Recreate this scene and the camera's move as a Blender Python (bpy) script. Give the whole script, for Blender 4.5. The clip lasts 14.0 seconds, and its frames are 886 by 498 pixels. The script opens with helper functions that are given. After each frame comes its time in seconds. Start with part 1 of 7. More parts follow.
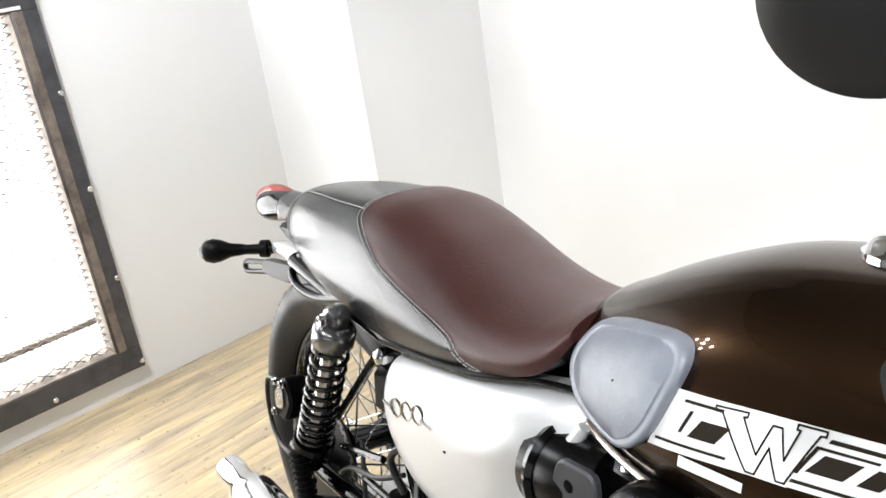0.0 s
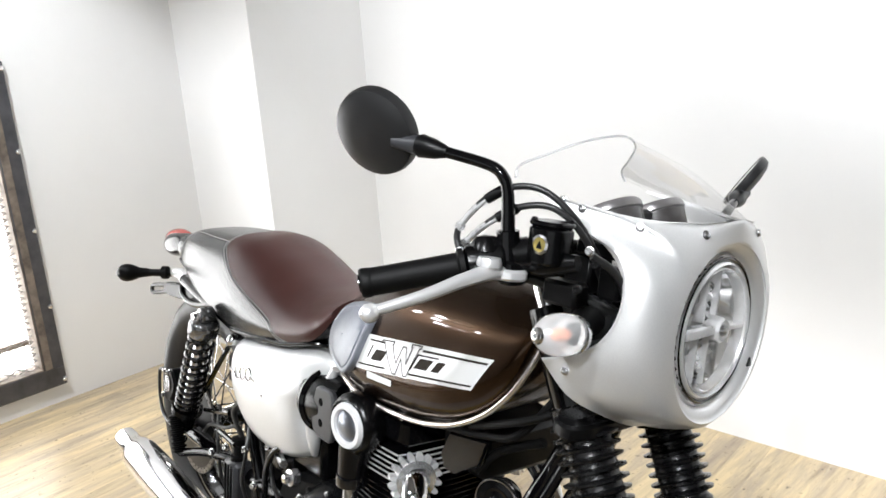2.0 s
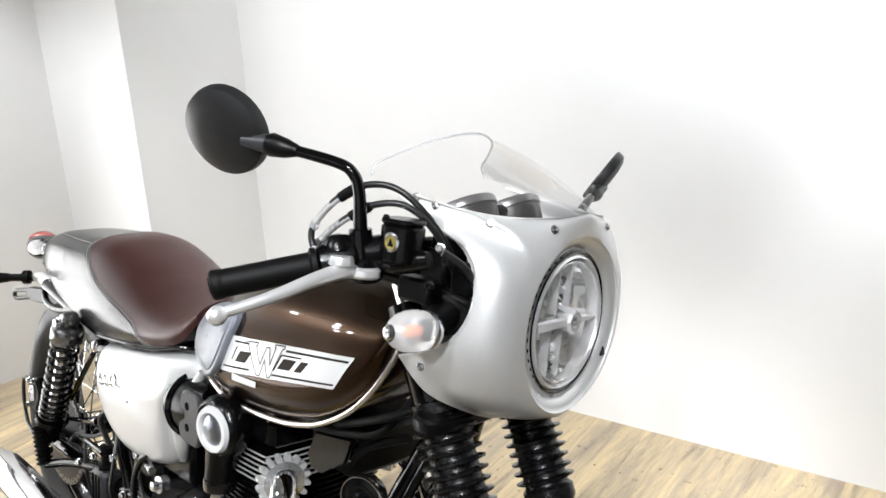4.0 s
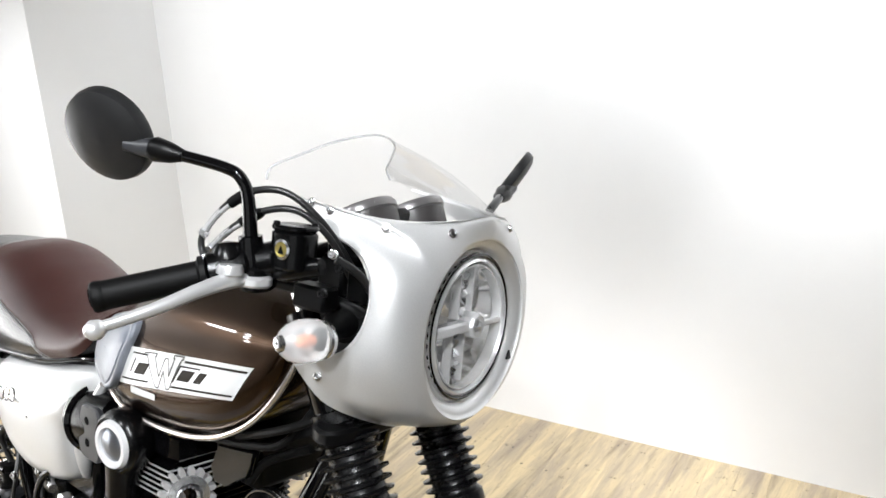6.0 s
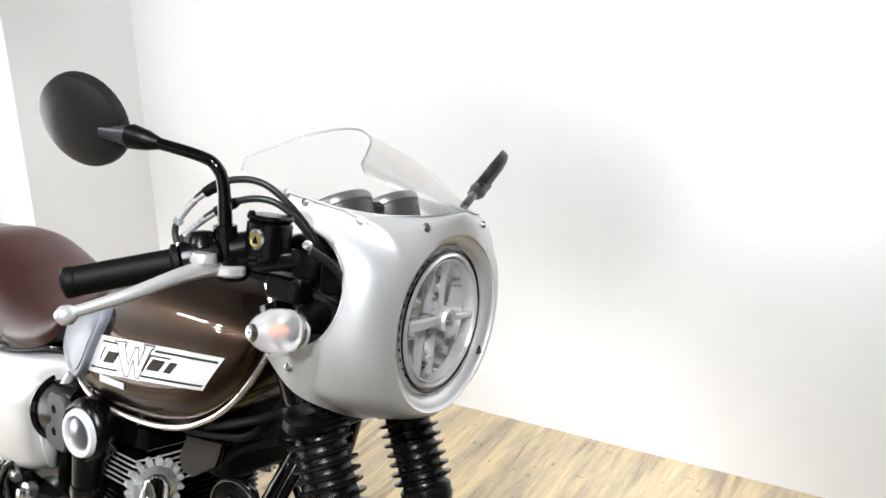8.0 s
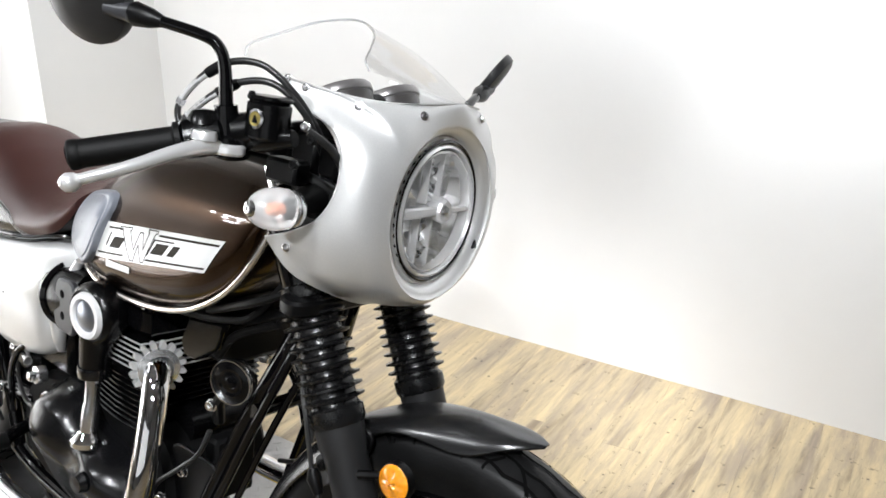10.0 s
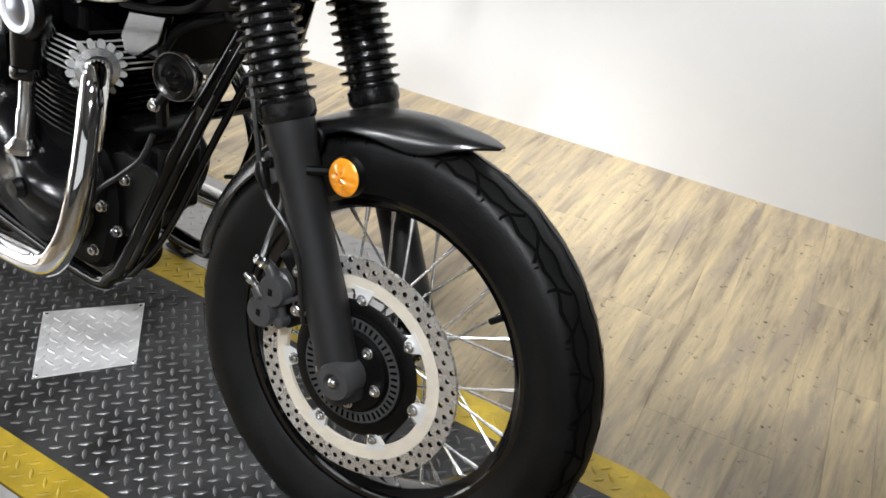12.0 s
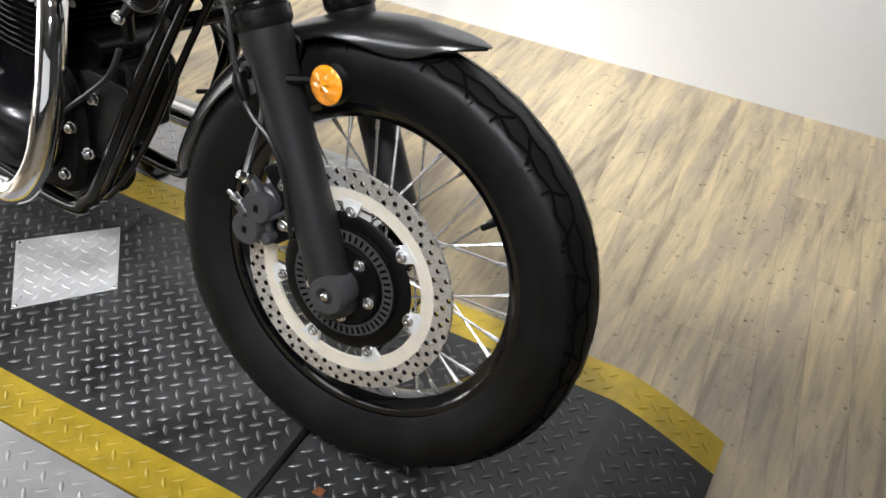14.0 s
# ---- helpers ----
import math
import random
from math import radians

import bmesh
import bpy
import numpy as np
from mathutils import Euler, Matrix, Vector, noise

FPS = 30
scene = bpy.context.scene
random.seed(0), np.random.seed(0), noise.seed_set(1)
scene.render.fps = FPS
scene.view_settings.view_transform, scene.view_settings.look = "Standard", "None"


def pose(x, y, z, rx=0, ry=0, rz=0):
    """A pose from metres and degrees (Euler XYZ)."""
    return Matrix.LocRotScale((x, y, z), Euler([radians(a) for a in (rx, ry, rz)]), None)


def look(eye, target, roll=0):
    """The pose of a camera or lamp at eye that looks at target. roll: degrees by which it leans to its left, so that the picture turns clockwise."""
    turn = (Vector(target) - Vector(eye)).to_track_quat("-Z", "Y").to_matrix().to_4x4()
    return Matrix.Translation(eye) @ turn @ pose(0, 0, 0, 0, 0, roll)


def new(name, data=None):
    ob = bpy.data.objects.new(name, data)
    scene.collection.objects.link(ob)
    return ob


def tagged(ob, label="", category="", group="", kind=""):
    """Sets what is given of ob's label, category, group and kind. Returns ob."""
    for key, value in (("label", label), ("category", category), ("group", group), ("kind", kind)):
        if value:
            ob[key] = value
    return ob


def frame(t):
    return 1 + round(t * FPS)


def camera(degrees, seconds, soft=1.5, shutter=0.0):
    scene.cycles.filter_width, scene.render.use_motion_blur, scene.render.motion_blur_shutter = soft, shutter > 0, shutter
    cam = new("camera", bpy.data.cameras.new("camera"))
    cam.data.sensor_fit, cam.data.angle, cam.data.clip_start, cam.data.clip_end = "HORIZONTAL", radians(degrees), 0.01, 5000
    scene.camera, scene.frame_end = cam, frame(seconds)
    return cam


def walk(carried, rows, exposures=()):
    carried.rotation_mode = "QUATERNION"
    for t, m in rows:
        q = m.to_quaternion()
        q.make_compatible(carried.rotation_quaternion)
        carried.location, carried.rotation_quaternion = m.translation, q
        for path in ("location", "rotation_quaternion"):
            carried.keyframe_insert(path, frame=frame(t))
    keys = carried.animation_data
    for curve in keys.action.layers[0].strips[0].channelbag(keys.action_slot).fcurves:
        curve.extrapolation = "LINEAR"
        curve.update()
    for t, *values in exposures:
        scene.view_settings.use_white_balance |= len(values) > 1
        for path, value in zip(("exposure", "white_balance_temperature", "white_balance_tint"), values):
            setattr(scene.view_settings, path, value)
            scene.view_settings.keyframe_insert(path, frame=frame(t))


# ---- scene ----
cam = camera(53.09, 14.0, soft=1.6)
PATH = [
    (0.0, 1.2293, -0.5119, 1.2310, 68.589, 8.289, 45.879),
    (0.5, 1.4581, -0.5852, 1.2902, 70.682, 7.926, 50.543),
    (1.0, 1.7150, -0.5655, 1.2819, 71.010, 4.836, 53.454),
    (1.5, 1.8178, -0.6530, 1.2907, 72.189, 5.729, 47.908),
    (2.0, 1.8638, -0.7844, 1.3213, 73.769, 4.066, 43.420),
    (2.5, 1.8838, -0.8002, 1.3290, 73.659, 3.493, 41.710),
    (3.0, 1.8909, -0.7939, 1.3272, 73.518, 3.212, 39.989),
    (3.5, 1.8968, -0.7740, 1.3232, 73.288, 3.196, 38.143),
    (6.0, 1.9320, -0.7008, 1.3209, 72.618, 3.028, 32.773),
    (6.5, 1.9309, -0.6987, 1.3194, 72.861, 2.471, 31.657),
    (7.0, 1.9291, -0.7011, 1.3188, 72.806, 1.798, 31.456),
    (9.5, 1.9660, -0.7286, 1.2941, 70.984, 0.459, 32.204),
    (10.0, 1.9773, -0.7342, 1.2699, 68.463, -0.211, 32.907),
    (10.5, 1.9862, -0.7420, 1.2380, 65.341, -1.278, 32.891),
    (11.0, 1.9988, -0.7539, 1.2072, 62.584, -3.048, 32.607),
    (11.5, 1.9988, -0.7594, 1.1710, 59.796, -4.014, 32.065),
    (12.0, 1.9898, -0.7591, 1.1254, 56.420, -4.398, 31.465),
    (12.5, 1.9844, -0.7675, 1.0920, 53.758, -5.552, 31.521),
    (13.0, 1.9823, -0.7715, 1.0661, 51.273, -5.610, 29.814),
    (13.5, 1.9693, -0.7799, 1.0534, 50.184, -5.743, 28.771),
    (14.0, 1.9590, -0.7612, 1.1055, 51.016, -3.554, 28.235),
]
EXPOSURES = [(0.0, 0.42), (1.0, 0.36), (2.0, 0.25), (3.5, 0.18), (7.0, 0.22), (9.5, 0.22), (11.0, 0.10), (12.5, 0.13), (13.5, 0.20), (14.0, 0.16)]
walk(cam, [(t, pose(x, y, z, rx, ry, rz)) for t, x, y, z, rx, ry, rz in PATH], EXPOSURES)

# ---- light: ceiling lamps of a showroom, an added fill pane, and daylight behind the meshed window ----
FLOOR_Z, CEIL_Z = -0.0995, 2.95
world = bpy.data.worlds.new("world")
scene.world = world
world.use_nodes = True
world.node_tree.nodes["Background"].inputs[0].default_value = (1.0, 0.99, 0.97, 1)
world.node_tree.nodes["Background"].inputs[1].default_value = 0.05


def spot(name, place, target, watts, angle, blend=0.55, size=0.03, colour=(0.935, 0.963, 1.0)):
    data = bpy.data.lights.new(name, "SPOT")
    data.energy, data.spot_size, data.spot_blend, data.shadow_soft_size, data.color = watts, radians(angle), blend, size, colour
    ob = new(name, data)
    ob.matrix_world = look(place, target)
    return ob


# unseen spots added to light walls, bike and floor: place, target, watts, cone
SPOTS = [((0.55, -0.55, 2.80), (0.45, 1.65, 1.10), 290, 70), ((1.55, -0.65, 2.80), (1.60, 1.65, 2.05), 230, 56), ((2.75, -0.65, 2.80), (2.80, 1.65, 2.05), 260, 56), ((-0.35, -0.4, 2.80), (-1.50, 0.45, 0.25), 230, 56),
         ((1.75, -1.30, 2.80), (1.22, -0.05, 0.98), 125, 38), ((1.90, 0.58, 2.80), (1.90, 1.55, 0.15), 180, 40), ((0.30, -1.5, 2.80), (0.55, -0.2, 0.1), 66, 66),
         # front fill, added to brighten the fairing and front wheel
         ((2.50, -2.00, 2.80), (1.38, -0.05, 0.84), 280, 24)]
for place, target, watts, angle in SPOTS:
    spot("unseen_spot_light", place, target, watts, angle, size=0.11)
# one lamp with five small bulbs behind the bike
BULBS = [(-1.02, -0.50), (-0.86, -0.60), (-0.88, -0.40), (-1.12, -0.36), (-1.14, -0.64)]
for lx, ly in BULBS:
    spot("bulb_light", (lx, ly, 1.90), (lx, ly, 0), 4, 165, 0.5, 0.026)


# ---- materials ----
def material(name, colour, rough=0.5, metal=0.0, coat=0.0, spec=0.5, vary=0.0, scale=8.0, bump=0.0, bump_scale=120.0, rough_vary=0.0, sheen=0.0):
    """A principled material; vary: brightness spread of its mottling, bump: relief of its grain."""
    m = bpy.data.materials.new(name)
    m.use_nodes = True
    t = m.node_tree
    b = t.nodes["Principled BSDF"]
    b.inputs["Base Color"].default_value = (*colour, 1)
    b.inputs["Roughness"].default_value = rough
    b.inputs["Metallic"].default_value = metal
    b.inputs["Coat Weight"].default_value = coat
    b.inputs["Coat Roughness"].default_value = 0.04
    b.inputs["Specular IOR Level"].default_value = spec
    b.inputs["Sheen Weight"].default_value = sheen
    co = t.nodes.new("ShaderNodeTexCoord")
    if vary or rough_vary:
        n = t.nodes.new("ShaderNodeTexNoise")
        n.inputs["Scale"].default_value, n.inputs["Detail"].default_value, n.inputs["Roughness"].default_value = scale, 7, 0.62
        t.links.new(co.outputs["Object"], n.inputs["Vector"])
        if vary:
            r = t.nodes.new("ShaderNodeMapRange")
            r.inputs[1].default_value, r.inputs[2].default_value = 0.3, 0.7
            r.inputs[3].default_value, r.inputs[4].default_value = 1 - vary, 1 + vary
            x = t.nodes.new("ShaderNodeMix")
            x.data_type, x.blend_type = "RGBA", "MULTIPLY"
            x.inputs[0].default_value = 1
            x.inputs[6].default_value = (*colour, 1)
            t.links.new(n.outputs[0], r.inputs[0])
            t.links.new(r.outputs[0], x.inputs[7])
            t.links.new(x.outputs[2], b.inputs["Base Color"])
        if rough_vary:
            r2 = t.nodes.new("ShaderNodeMapRange")
            r2.inputs[1].default_value, r2.inputs[2].default_value = 0.3, 0.7
            r2.inputs[3].default_value, r2.inputs[4].default_value = max(0.02, rough - rough_vary), min(1, rough + rough_vary)
            t.links.new(n.outputs[0], r2.inputs[0])
            t.links.new(r2.outputs[0], b.inputs["Roughness"])
    if bump:
        g = t.nodes.new("ShaderNodeTexNoise")
        g.inputs["Scale"].default_value, g.inputs["Detail"].default_value = bump_scale, 4
        k = t.nodes.new("ShaderNodeBump")
        k.inputs["Strength"].default_value, k.inputs["Distance"].default_value = bump, 0.002
        t.links.new(co.outputs["Object"], g.inputs["Vector"])
        t.links.new(g.outputs[0], k.inputs["Height"])
        t.links.new(k.outputs[0], b.inputs["Normal"])
    return m


def clear_plastic(name, colour, rough=0.03, mix=0.86, gloss=1.0):
    """Thin clear plastic: mostly see-through, with a gloss."""
    m = bpy.data.materials.new(name)
    m.use_nodes = True
    t = m.node_tree
    b = t.nodes["Principled BSDF"]
    b.inputs["Base Color"].default_value = (*colour, 1)
    b.inputs["Roughness"].default_value = rough
    b.inputs["Specular IOR Level"].default_value = 0.5
    tr = t.nodes.new("ShaderNodeBsdfTransparent")
    tr.inputs[0].default_value = (*colour, 1)
    gl = t.nodes.new("ShaderNodeBsdfGlossy")
    gl.inputs["Roughness"].default_value = rough
    fr = t.nodes.new("ShaderNodeFresnel")
    fr.inputs[0].default_value = 1.45
    sh = t.nodes.new("ShaderNodeMixShader")
    weak = t.nodes.new("ShaderNodeMath")
    weak.operation = "MULTIPLY"
    weak.inputs[1].default_value = gloss
    t.links.new(fr.outputs[0], weak.inputs[0])
    t.links.new(weak.outputs[0], sh.inputs[0])
    t.links.new(tr.outputs[0], sh.inputs[1])
    t.links.new(gl.outputs[0], sh.inputs[2])
    sh2 = t.nodes.new("ShaderNodeMixShader")
    sh2.inputs[0].default_value = mix
    t.links.new(b.outputs[0], sh2.inputs[1])
    t.links.new(sh.outputs[0], sh2.inputs[2])
    t.links.new(sh2.outputs[0], t.nodes["Material Output"].inputs[0])
    return m


def glowing(name, colour, strength):
    m = bpy.data.materials.new(name)
    m.use_nodes = True
    b = m.node_tree.nodes["Principled BSDF"]
    b.inputs["Base Color"].default_value = (*colour, 1)
    b.inputs["Emission Color"].default_value = (*colour, 1)
    b.inputs["Emission Strength"].default_value = strength
    return m


def plank_material():
    """Weathered oak-look boards: tan and grey streaks along the board, a tone of its own for each board."""
    m = bpy.data.materials.new("weathered_oak")
    m.use_nodes = True
    t = m.node_tree
    b = t.nodes["Principled BSDF"]
    co = t.nodes.new("ShaderNodeTexCoord")
    info = t.nodes.new("ShaderNodeObjectInfo")
    geo = t.nodes.new("ShaderNodeNewGeometry")
    add = t.nodes.new("ShaderNodeMath")
    t.links.new(info.outputs["Random"], add.inputs[0])
    t.links.new(geo.outputs["Random Per Island"], add.inputs[1])
    seed = t.nodes.new("ShaderNodeMath")
    seed.operation = "MULTIPLY"
    seed.inputs[1].default_value = 37.0
    t.links.new(add.outputs[0], seed.inputs[0])
    mp = t.nodes.new("ShaderNodeMapping")
    mp.inputs["Scale"].default_value = (26, 2.6, 6)
    t.links.new(geo.outputs["Position"], mp.inputs["Vector"])
    n1 = t.nodes.new("ShaderNodeTexNoise")
    n1.noise_dimensions = "4D"
    n1.inputs["Scale"].default_value, n1.inputs["Detail"].default_value, n1.inputs["Roughness"].default_value = 1.0, 8, 0.65
    n1.inputs["Distortion"].default_value = 0.25
    t.links.new(mp.outputs[0], n1.inputs["Vector"])
    t.links.new(seed.outputs[0], n1.inputs["W"])
    mp2 = t.nodes.new("ShaderNodeMapping")
    mp2.inputs["Scale"].default_value = (15, 2.2, 3)
    t.links.new(geo.outputs["Position"], mp2.inputs["Vector"])
    n2 = t.nodes.new("ShaderNodeTexNoise")
    n2.inputs["Scale"].default_value, n2.inputs["Detail"].default_value, n2.inputs["Roughness"].default_value = 1.0, 10, 0.7
    n2.inputs["Distortion"].default_value = 0.35
    t.links.new(mp2.outputs[0], n2.inputs["Vector"])
    ramp = t.nodes.new("ShaderNodeValToRGB")
    e = ramp.color_ramp.elements
    e[0].position, e[0].color = 0.35, (0.245, 0.190, 0.125, 1)
    e[1].position, e[1].color = 0.62, (0.64, 0.505, 0.295, 1)
    e2 = e.new(0.47)
    e2.color = (0.465, 0.370, 0.232, 1)
    t.links.new(n1.outputs[0], ramp.inputs[0])
    ramp2 = t.nodes.new("ShaderNodeValToRGB")
    f = ramp2.color_ramp.elements
    f[0].position, f[0].color = 0.46, (0.0, 0.0, 0.0, 1)
    f[1].position, f[1].color = 0.60, (1, 1, 1, 1)
    t.links.new(n2.outputs[0], ramp2.inputs[0])
    grey = t.nodes.new("ShaderNodeMix")
    grey.data_type, grey.blend_type = "RGBA", "MIX"
    grey.inputs[7].default_value = (0.305, 0.248, 0.198, 1)
    half = t.nodes.new("ShaderNodeMath")
    half.operation = "MULTIPLY"
    half.inputs[1].default_value = 0.60
    t.links.new(ramp2.outputs[0], half.inputs[0])
    t.links.new(half.outputs[0], grey.inputs[0])
    t.links.new(ramp.outputs[0], grey.inputs[6])
    tone = t.nodes.new("ShaderNodeMapRange")
    tone.inputs[3].default_value, tone.inputs[4].default_value = 0.955, 1.03
    fr = t.nodes.new("ShaderNodeMath")
    fr.operation = "FRACT"
    t.links.new(seed.outputs[0], fr.inputs[0])
    t.links.new(fr.outputs[0], tone.inputs[0])
    mul = t.nodes.new("ShaderNodeMix")
    mul.data_type, mul.blend_type = "RGBA", "MULTIPLY"
    mul.inputs[0].default_value = 1
    t.links.new(grey.outputs[2], mul.inputs[6])
    t.links.new(tone.outputs[0], mul.inputs[7])
    # knots and nicks
    v = t.nodes.new("ShaderNodeTexVoronoi")
    v.voronoi_dimensions = "2D"
    v.inputs["Scale"].default_value = 14.0
    t.links.new(geo.outputs["Position"], v.inputs["Vector"])
    kr = t.nodes.new("ShaderNodeMapRange")
    kr.inputs[1].default_value, kr.inputs[2].default_value = 0.060, 0.085
    kr.inputs[3].default_value, kr.inputs[4].default_value = 0.30, 1.0
    sparse = t.nodes.new("ShaderNodeMath")
    sparse.operation = "MULTIPLY_ADD"
    sparse.inputs[1].default_value = 0.16
    t.links.new(v.outputs["Color"], sparse.inputs[0])
    t.links.new(v.outputs["Distance"], sparse.inputs[2])
    t.links.new(sparse.outputs[0], kr.inputs[0])
    mul2 = t.nodes.new("ShaderNodeMix")
    mul2.data_type, mul2.blend_type = "RGBA", "MULTIPLY"
    mul2.inputs[0].default_value = 1
    t.links.new(mul.outputs[2], mul2.inputs[6])
    t.links.new(kr.outputs[0], mul2.inputs[7])
    # fine dark specks and scuffs
    n3 = t.nodes.new("ShaderNodeTexNoise")
    n3.inputs["Scale"].default_value, n3.inputs["Detail"].default_value, n3.inputs["Roughness"].default_value = 42.0, 4, 0.7
    t.links.new(geo.outputs["Position"], n3.inputs["Vector"])
    sp = t.nodes.new("ShaderNodeMapRange")
    sp.inputs[1].default_value, sp.inputs[2].default_value = 0.630, 0.690
    sp.inputs[3].default_value, sp.inputs[4].default_value = 1.0, 0.42
    t.links.new(n3.outputs[0], sp.inputs[0])
    mul3 = t.nodes.new("ShaderNodeMix")
    mul3.data_type, mul3.blend_type = "RGBA", "MULTIPLY"
    mul3.inputs[0].default_value = 1
    t.links.new(mul2.outputs[2], mul3.inputs[6])
    t.links.new(sp.outputs[0], mul3.inputs[7])
    t.links.new(mul3.outputs[2], b.inputs["Base Color"])
    b.inputs["Roughness"].default_value = 0.33
    bp = t.nodes.new("ShaderNodeBump")
    bp.inputs["Strength"].default_value, bp.inputs["Distance"].default_value = 0.25, 0.001
    t.links.new(n1.outputs[0], bp.inputs["Height"])
    t.links.new(bp.outputs[0], b.inputs["Normal"])
    return m


WALL = material("white_wall_paint", (0.80, 0.797, 0.79), 0.55, vary=0.03, scale=1.3, bump=0.12, bump_scale=60)
# dark colour stands for an unlit room, keeping reflections in gloss parts deep
BACK_WALL = material("unlit_wall_tone", (0.14, 0.14, 0.14), 0.6, vary=0.04, scale=1.5, bump=0.12, bump_scale=60)
# ceiling out of view, darkened so that black gloss reflects little
CEILING = material("dark_ceiling_paint", (0.16, 0.155, 0.15), 0.8, vary=0.02, scale=2, bump=0.1)
OAK = plank_material()
GAP = material("dark_joint", (0.42, 0.34, 0.22), 0.8, vary=0.2)
DECK = material("worn_black_deck_paint", (0.043, 0.043, 0.0435), 0.46, spec=0.40, vary=0.7, scale=9, bump=0.25, bump_scale=300, rough_vary=0.14)
YELLOW = material("worn_yellow_paint", (0.62, 0.43, 0.03), 0.42, vary=0.22, scale=22, bump=0.12, bump_scale=260, rough_vary=0.12)
TREAD = material("rubbed_black_tread", (0.125, 0.125, 0.127), 0.30, 0.40, vary=0.5, scale=40)
# one aluminium in two tones: brighter for the lit patch, darker for the wings
ALU = material("bare_aluminium_tread", (0.86, 0.85, 0.845), 0.46, 0.35, vary=0.10, scale=14, bump=0.2, bump_scale=280, rough_vary=0.12)
WING = material("dimmed_aluminium_tread", (0.60, 0.59, 0.585), 0.50, 0.40, vary=0.10, scale=14, bump=0.2, bump_scale=280, rough_vary=0.1)
FORK = material("dark_grey_fork_paint", (0.016, 0.016, 0.0166), 0.42, spec=0.40, vary=0.1, scale=30)
CALIPER_GREY = material("grey_cast_boss", (0.045, 0.045, 0.047), 0.36, vary=0.15, scale=40, bump=0.1, bump_scale=300)
GUARD = material("dark_satin_mudguard", (0.009, 0.009, 0.0095), 0.24, spec=0.8, vary=0.1, scale=20)
PALE = material("pale_cast_aluminium", (0.82, 0.82, 0.815), 0.22, 0.85, vary=0.05, scale=40)
STEEL_FRAME = material("raw_steel_frame", (0.10, 0.10, 0.11), 0.45, 0.7, vary=0.3, scale=12, bump=0.2, rough_vary=0.1)
# mesh colour kept pale for the window glare that washes over it
MESH = material("glare_pale_mesh", (0.42, 0.42, 0.43), 0.45, 0.3, vary=0.2, scale=30)
OLD_WOOD = material("stained_old_wood", (0.16, 0.13, 0.105), 0.7, vary=0.55, scale=18, bump=0.5, bump_scale=70)
GLOW = glowing("daylight", (1.0, 1.0, 1.0), 6.4)
# unseen glow on the south side, added as fill for bike and chrome
SOUTH_FILL = glowing("south_fill_glow", (0.95, 0.98, 1.0), 0.50)
CHROME = material("chrome", (0.86, 0.86, 0.87), 0.05, 1.0, rough_vary=0.02, scale=30)
BRIGHT = material("polished_metal", (0.72, 0.72, 0.73), 0.22, 1.0, vary=0.08, scale=40, rough_vary=0.06)
SATIN = material("satin_black_metal", (0.0024, 0.0024, 0.0026), 0.38, 0.0, spec=0.20, vary=0.2, scale=30, bump=0.05, bump_scale=500)
GLOSS = material("gloss_black", (0.0022, 0.0022, 0.0025), 0.09, 0.0, coat=0.12, spec=0.30, vary=0.1, rough_vary=0.03, scale=12)
RIM = material("gloss_black_rim", (0.003, 0.003, 0.0036), 0.14, 0.0, coat=0.9, vary=0.1, rough_vary=0.04, scale=14)
ENGINE = material("engine_black", (0.0018, 0.0018, 0.0020), 0.24, 0.0, spec=0.28, vary=0.25, scale=20, bump=0.06, bump_scale=400)
CLUTCH = material("black_engine_enamel", (0.0042, 0.0042, 0.0048), 0.24, spec=0.55, vary=0.12, scale=30)
CAST = material("dull_black_casting", (0.0016, 0.0016, 0.0018), 0.55, spec=0.14, vary=0.25, scale=20, bump=0.1, bump_scale=300)
GAITER = material("gaiter_rubber", (0.0050, 0.0050, 0.0053), 0.27, spec=0.50, vary=0.25, scale=40, bump=0.1, bump_scale=300, rough_vary=0.06)
LEVER = material("satin_alloy_lever", (0.90, 0.90, 0.90), 0.28, 0.64)
RUBBER = material("black_rubber", (0.0022, 0.0022, 0.0022), 0.55, spec=0.18, vary=0.2, scale=24, bump=0.15, bump_scale=350)
TYRE = material("tyre_rubber", (0.0048, 0.0048, 0.0050), 0.46, spec=0.26, vary=0.45, scale=14, bump=0.2, bump_scale=240, rough_vary=0.1)
# black standing for the shade inside grooves, drilled holes, slots and lamp gaps
RECESS_SHADE = material("recess_shade", (0.0012, 0.0012, 0.0012), 0.9, spec=0.1, vary=0.1)
LEATHER = material("black_leatherette", (0.0065, 0.0066, 0.0074), 0.27, spec=0.65, vary=0.15, scale=30, bump=0.05, bump_scale=420)
BROWN_LEATHER = material("brown_leatherette", (0.060, 0.021, 0.018), 0.36, vary=0.14, scale=16, bump=0.4, bump_scale=460, rough_vary=0.06)
THREAD = material("grey_thread", (0.42, 0.41, 0.40), 0.6, vary=0.2, scale=200)
TANK = material("bronze_brown_metallic", (0.044, 0.0220, 0.0095), 0.27, 0.95, coat=0.45, vary=0.14, scale=700)
TANK.node_tree.nodes["Principled BSDF"].inputs["Coat Roughness"].default_value = 0.03
SILVER = material("silver_metallic_paint", (0.73, 0.73, 0.725), 0.41, 0.55, coat=0.25, vary=0.04, scale=600)
WHITE_DECAL = material("white_decal", (0.78, 0.78, 0.77), 0.25, coat=0.4, vary=0.02)
BROWN_DECAL = material("dark_decal", (0.018, 0.013, 0.009), 0.55, 0.0, spec=0.12, vary=0.05)
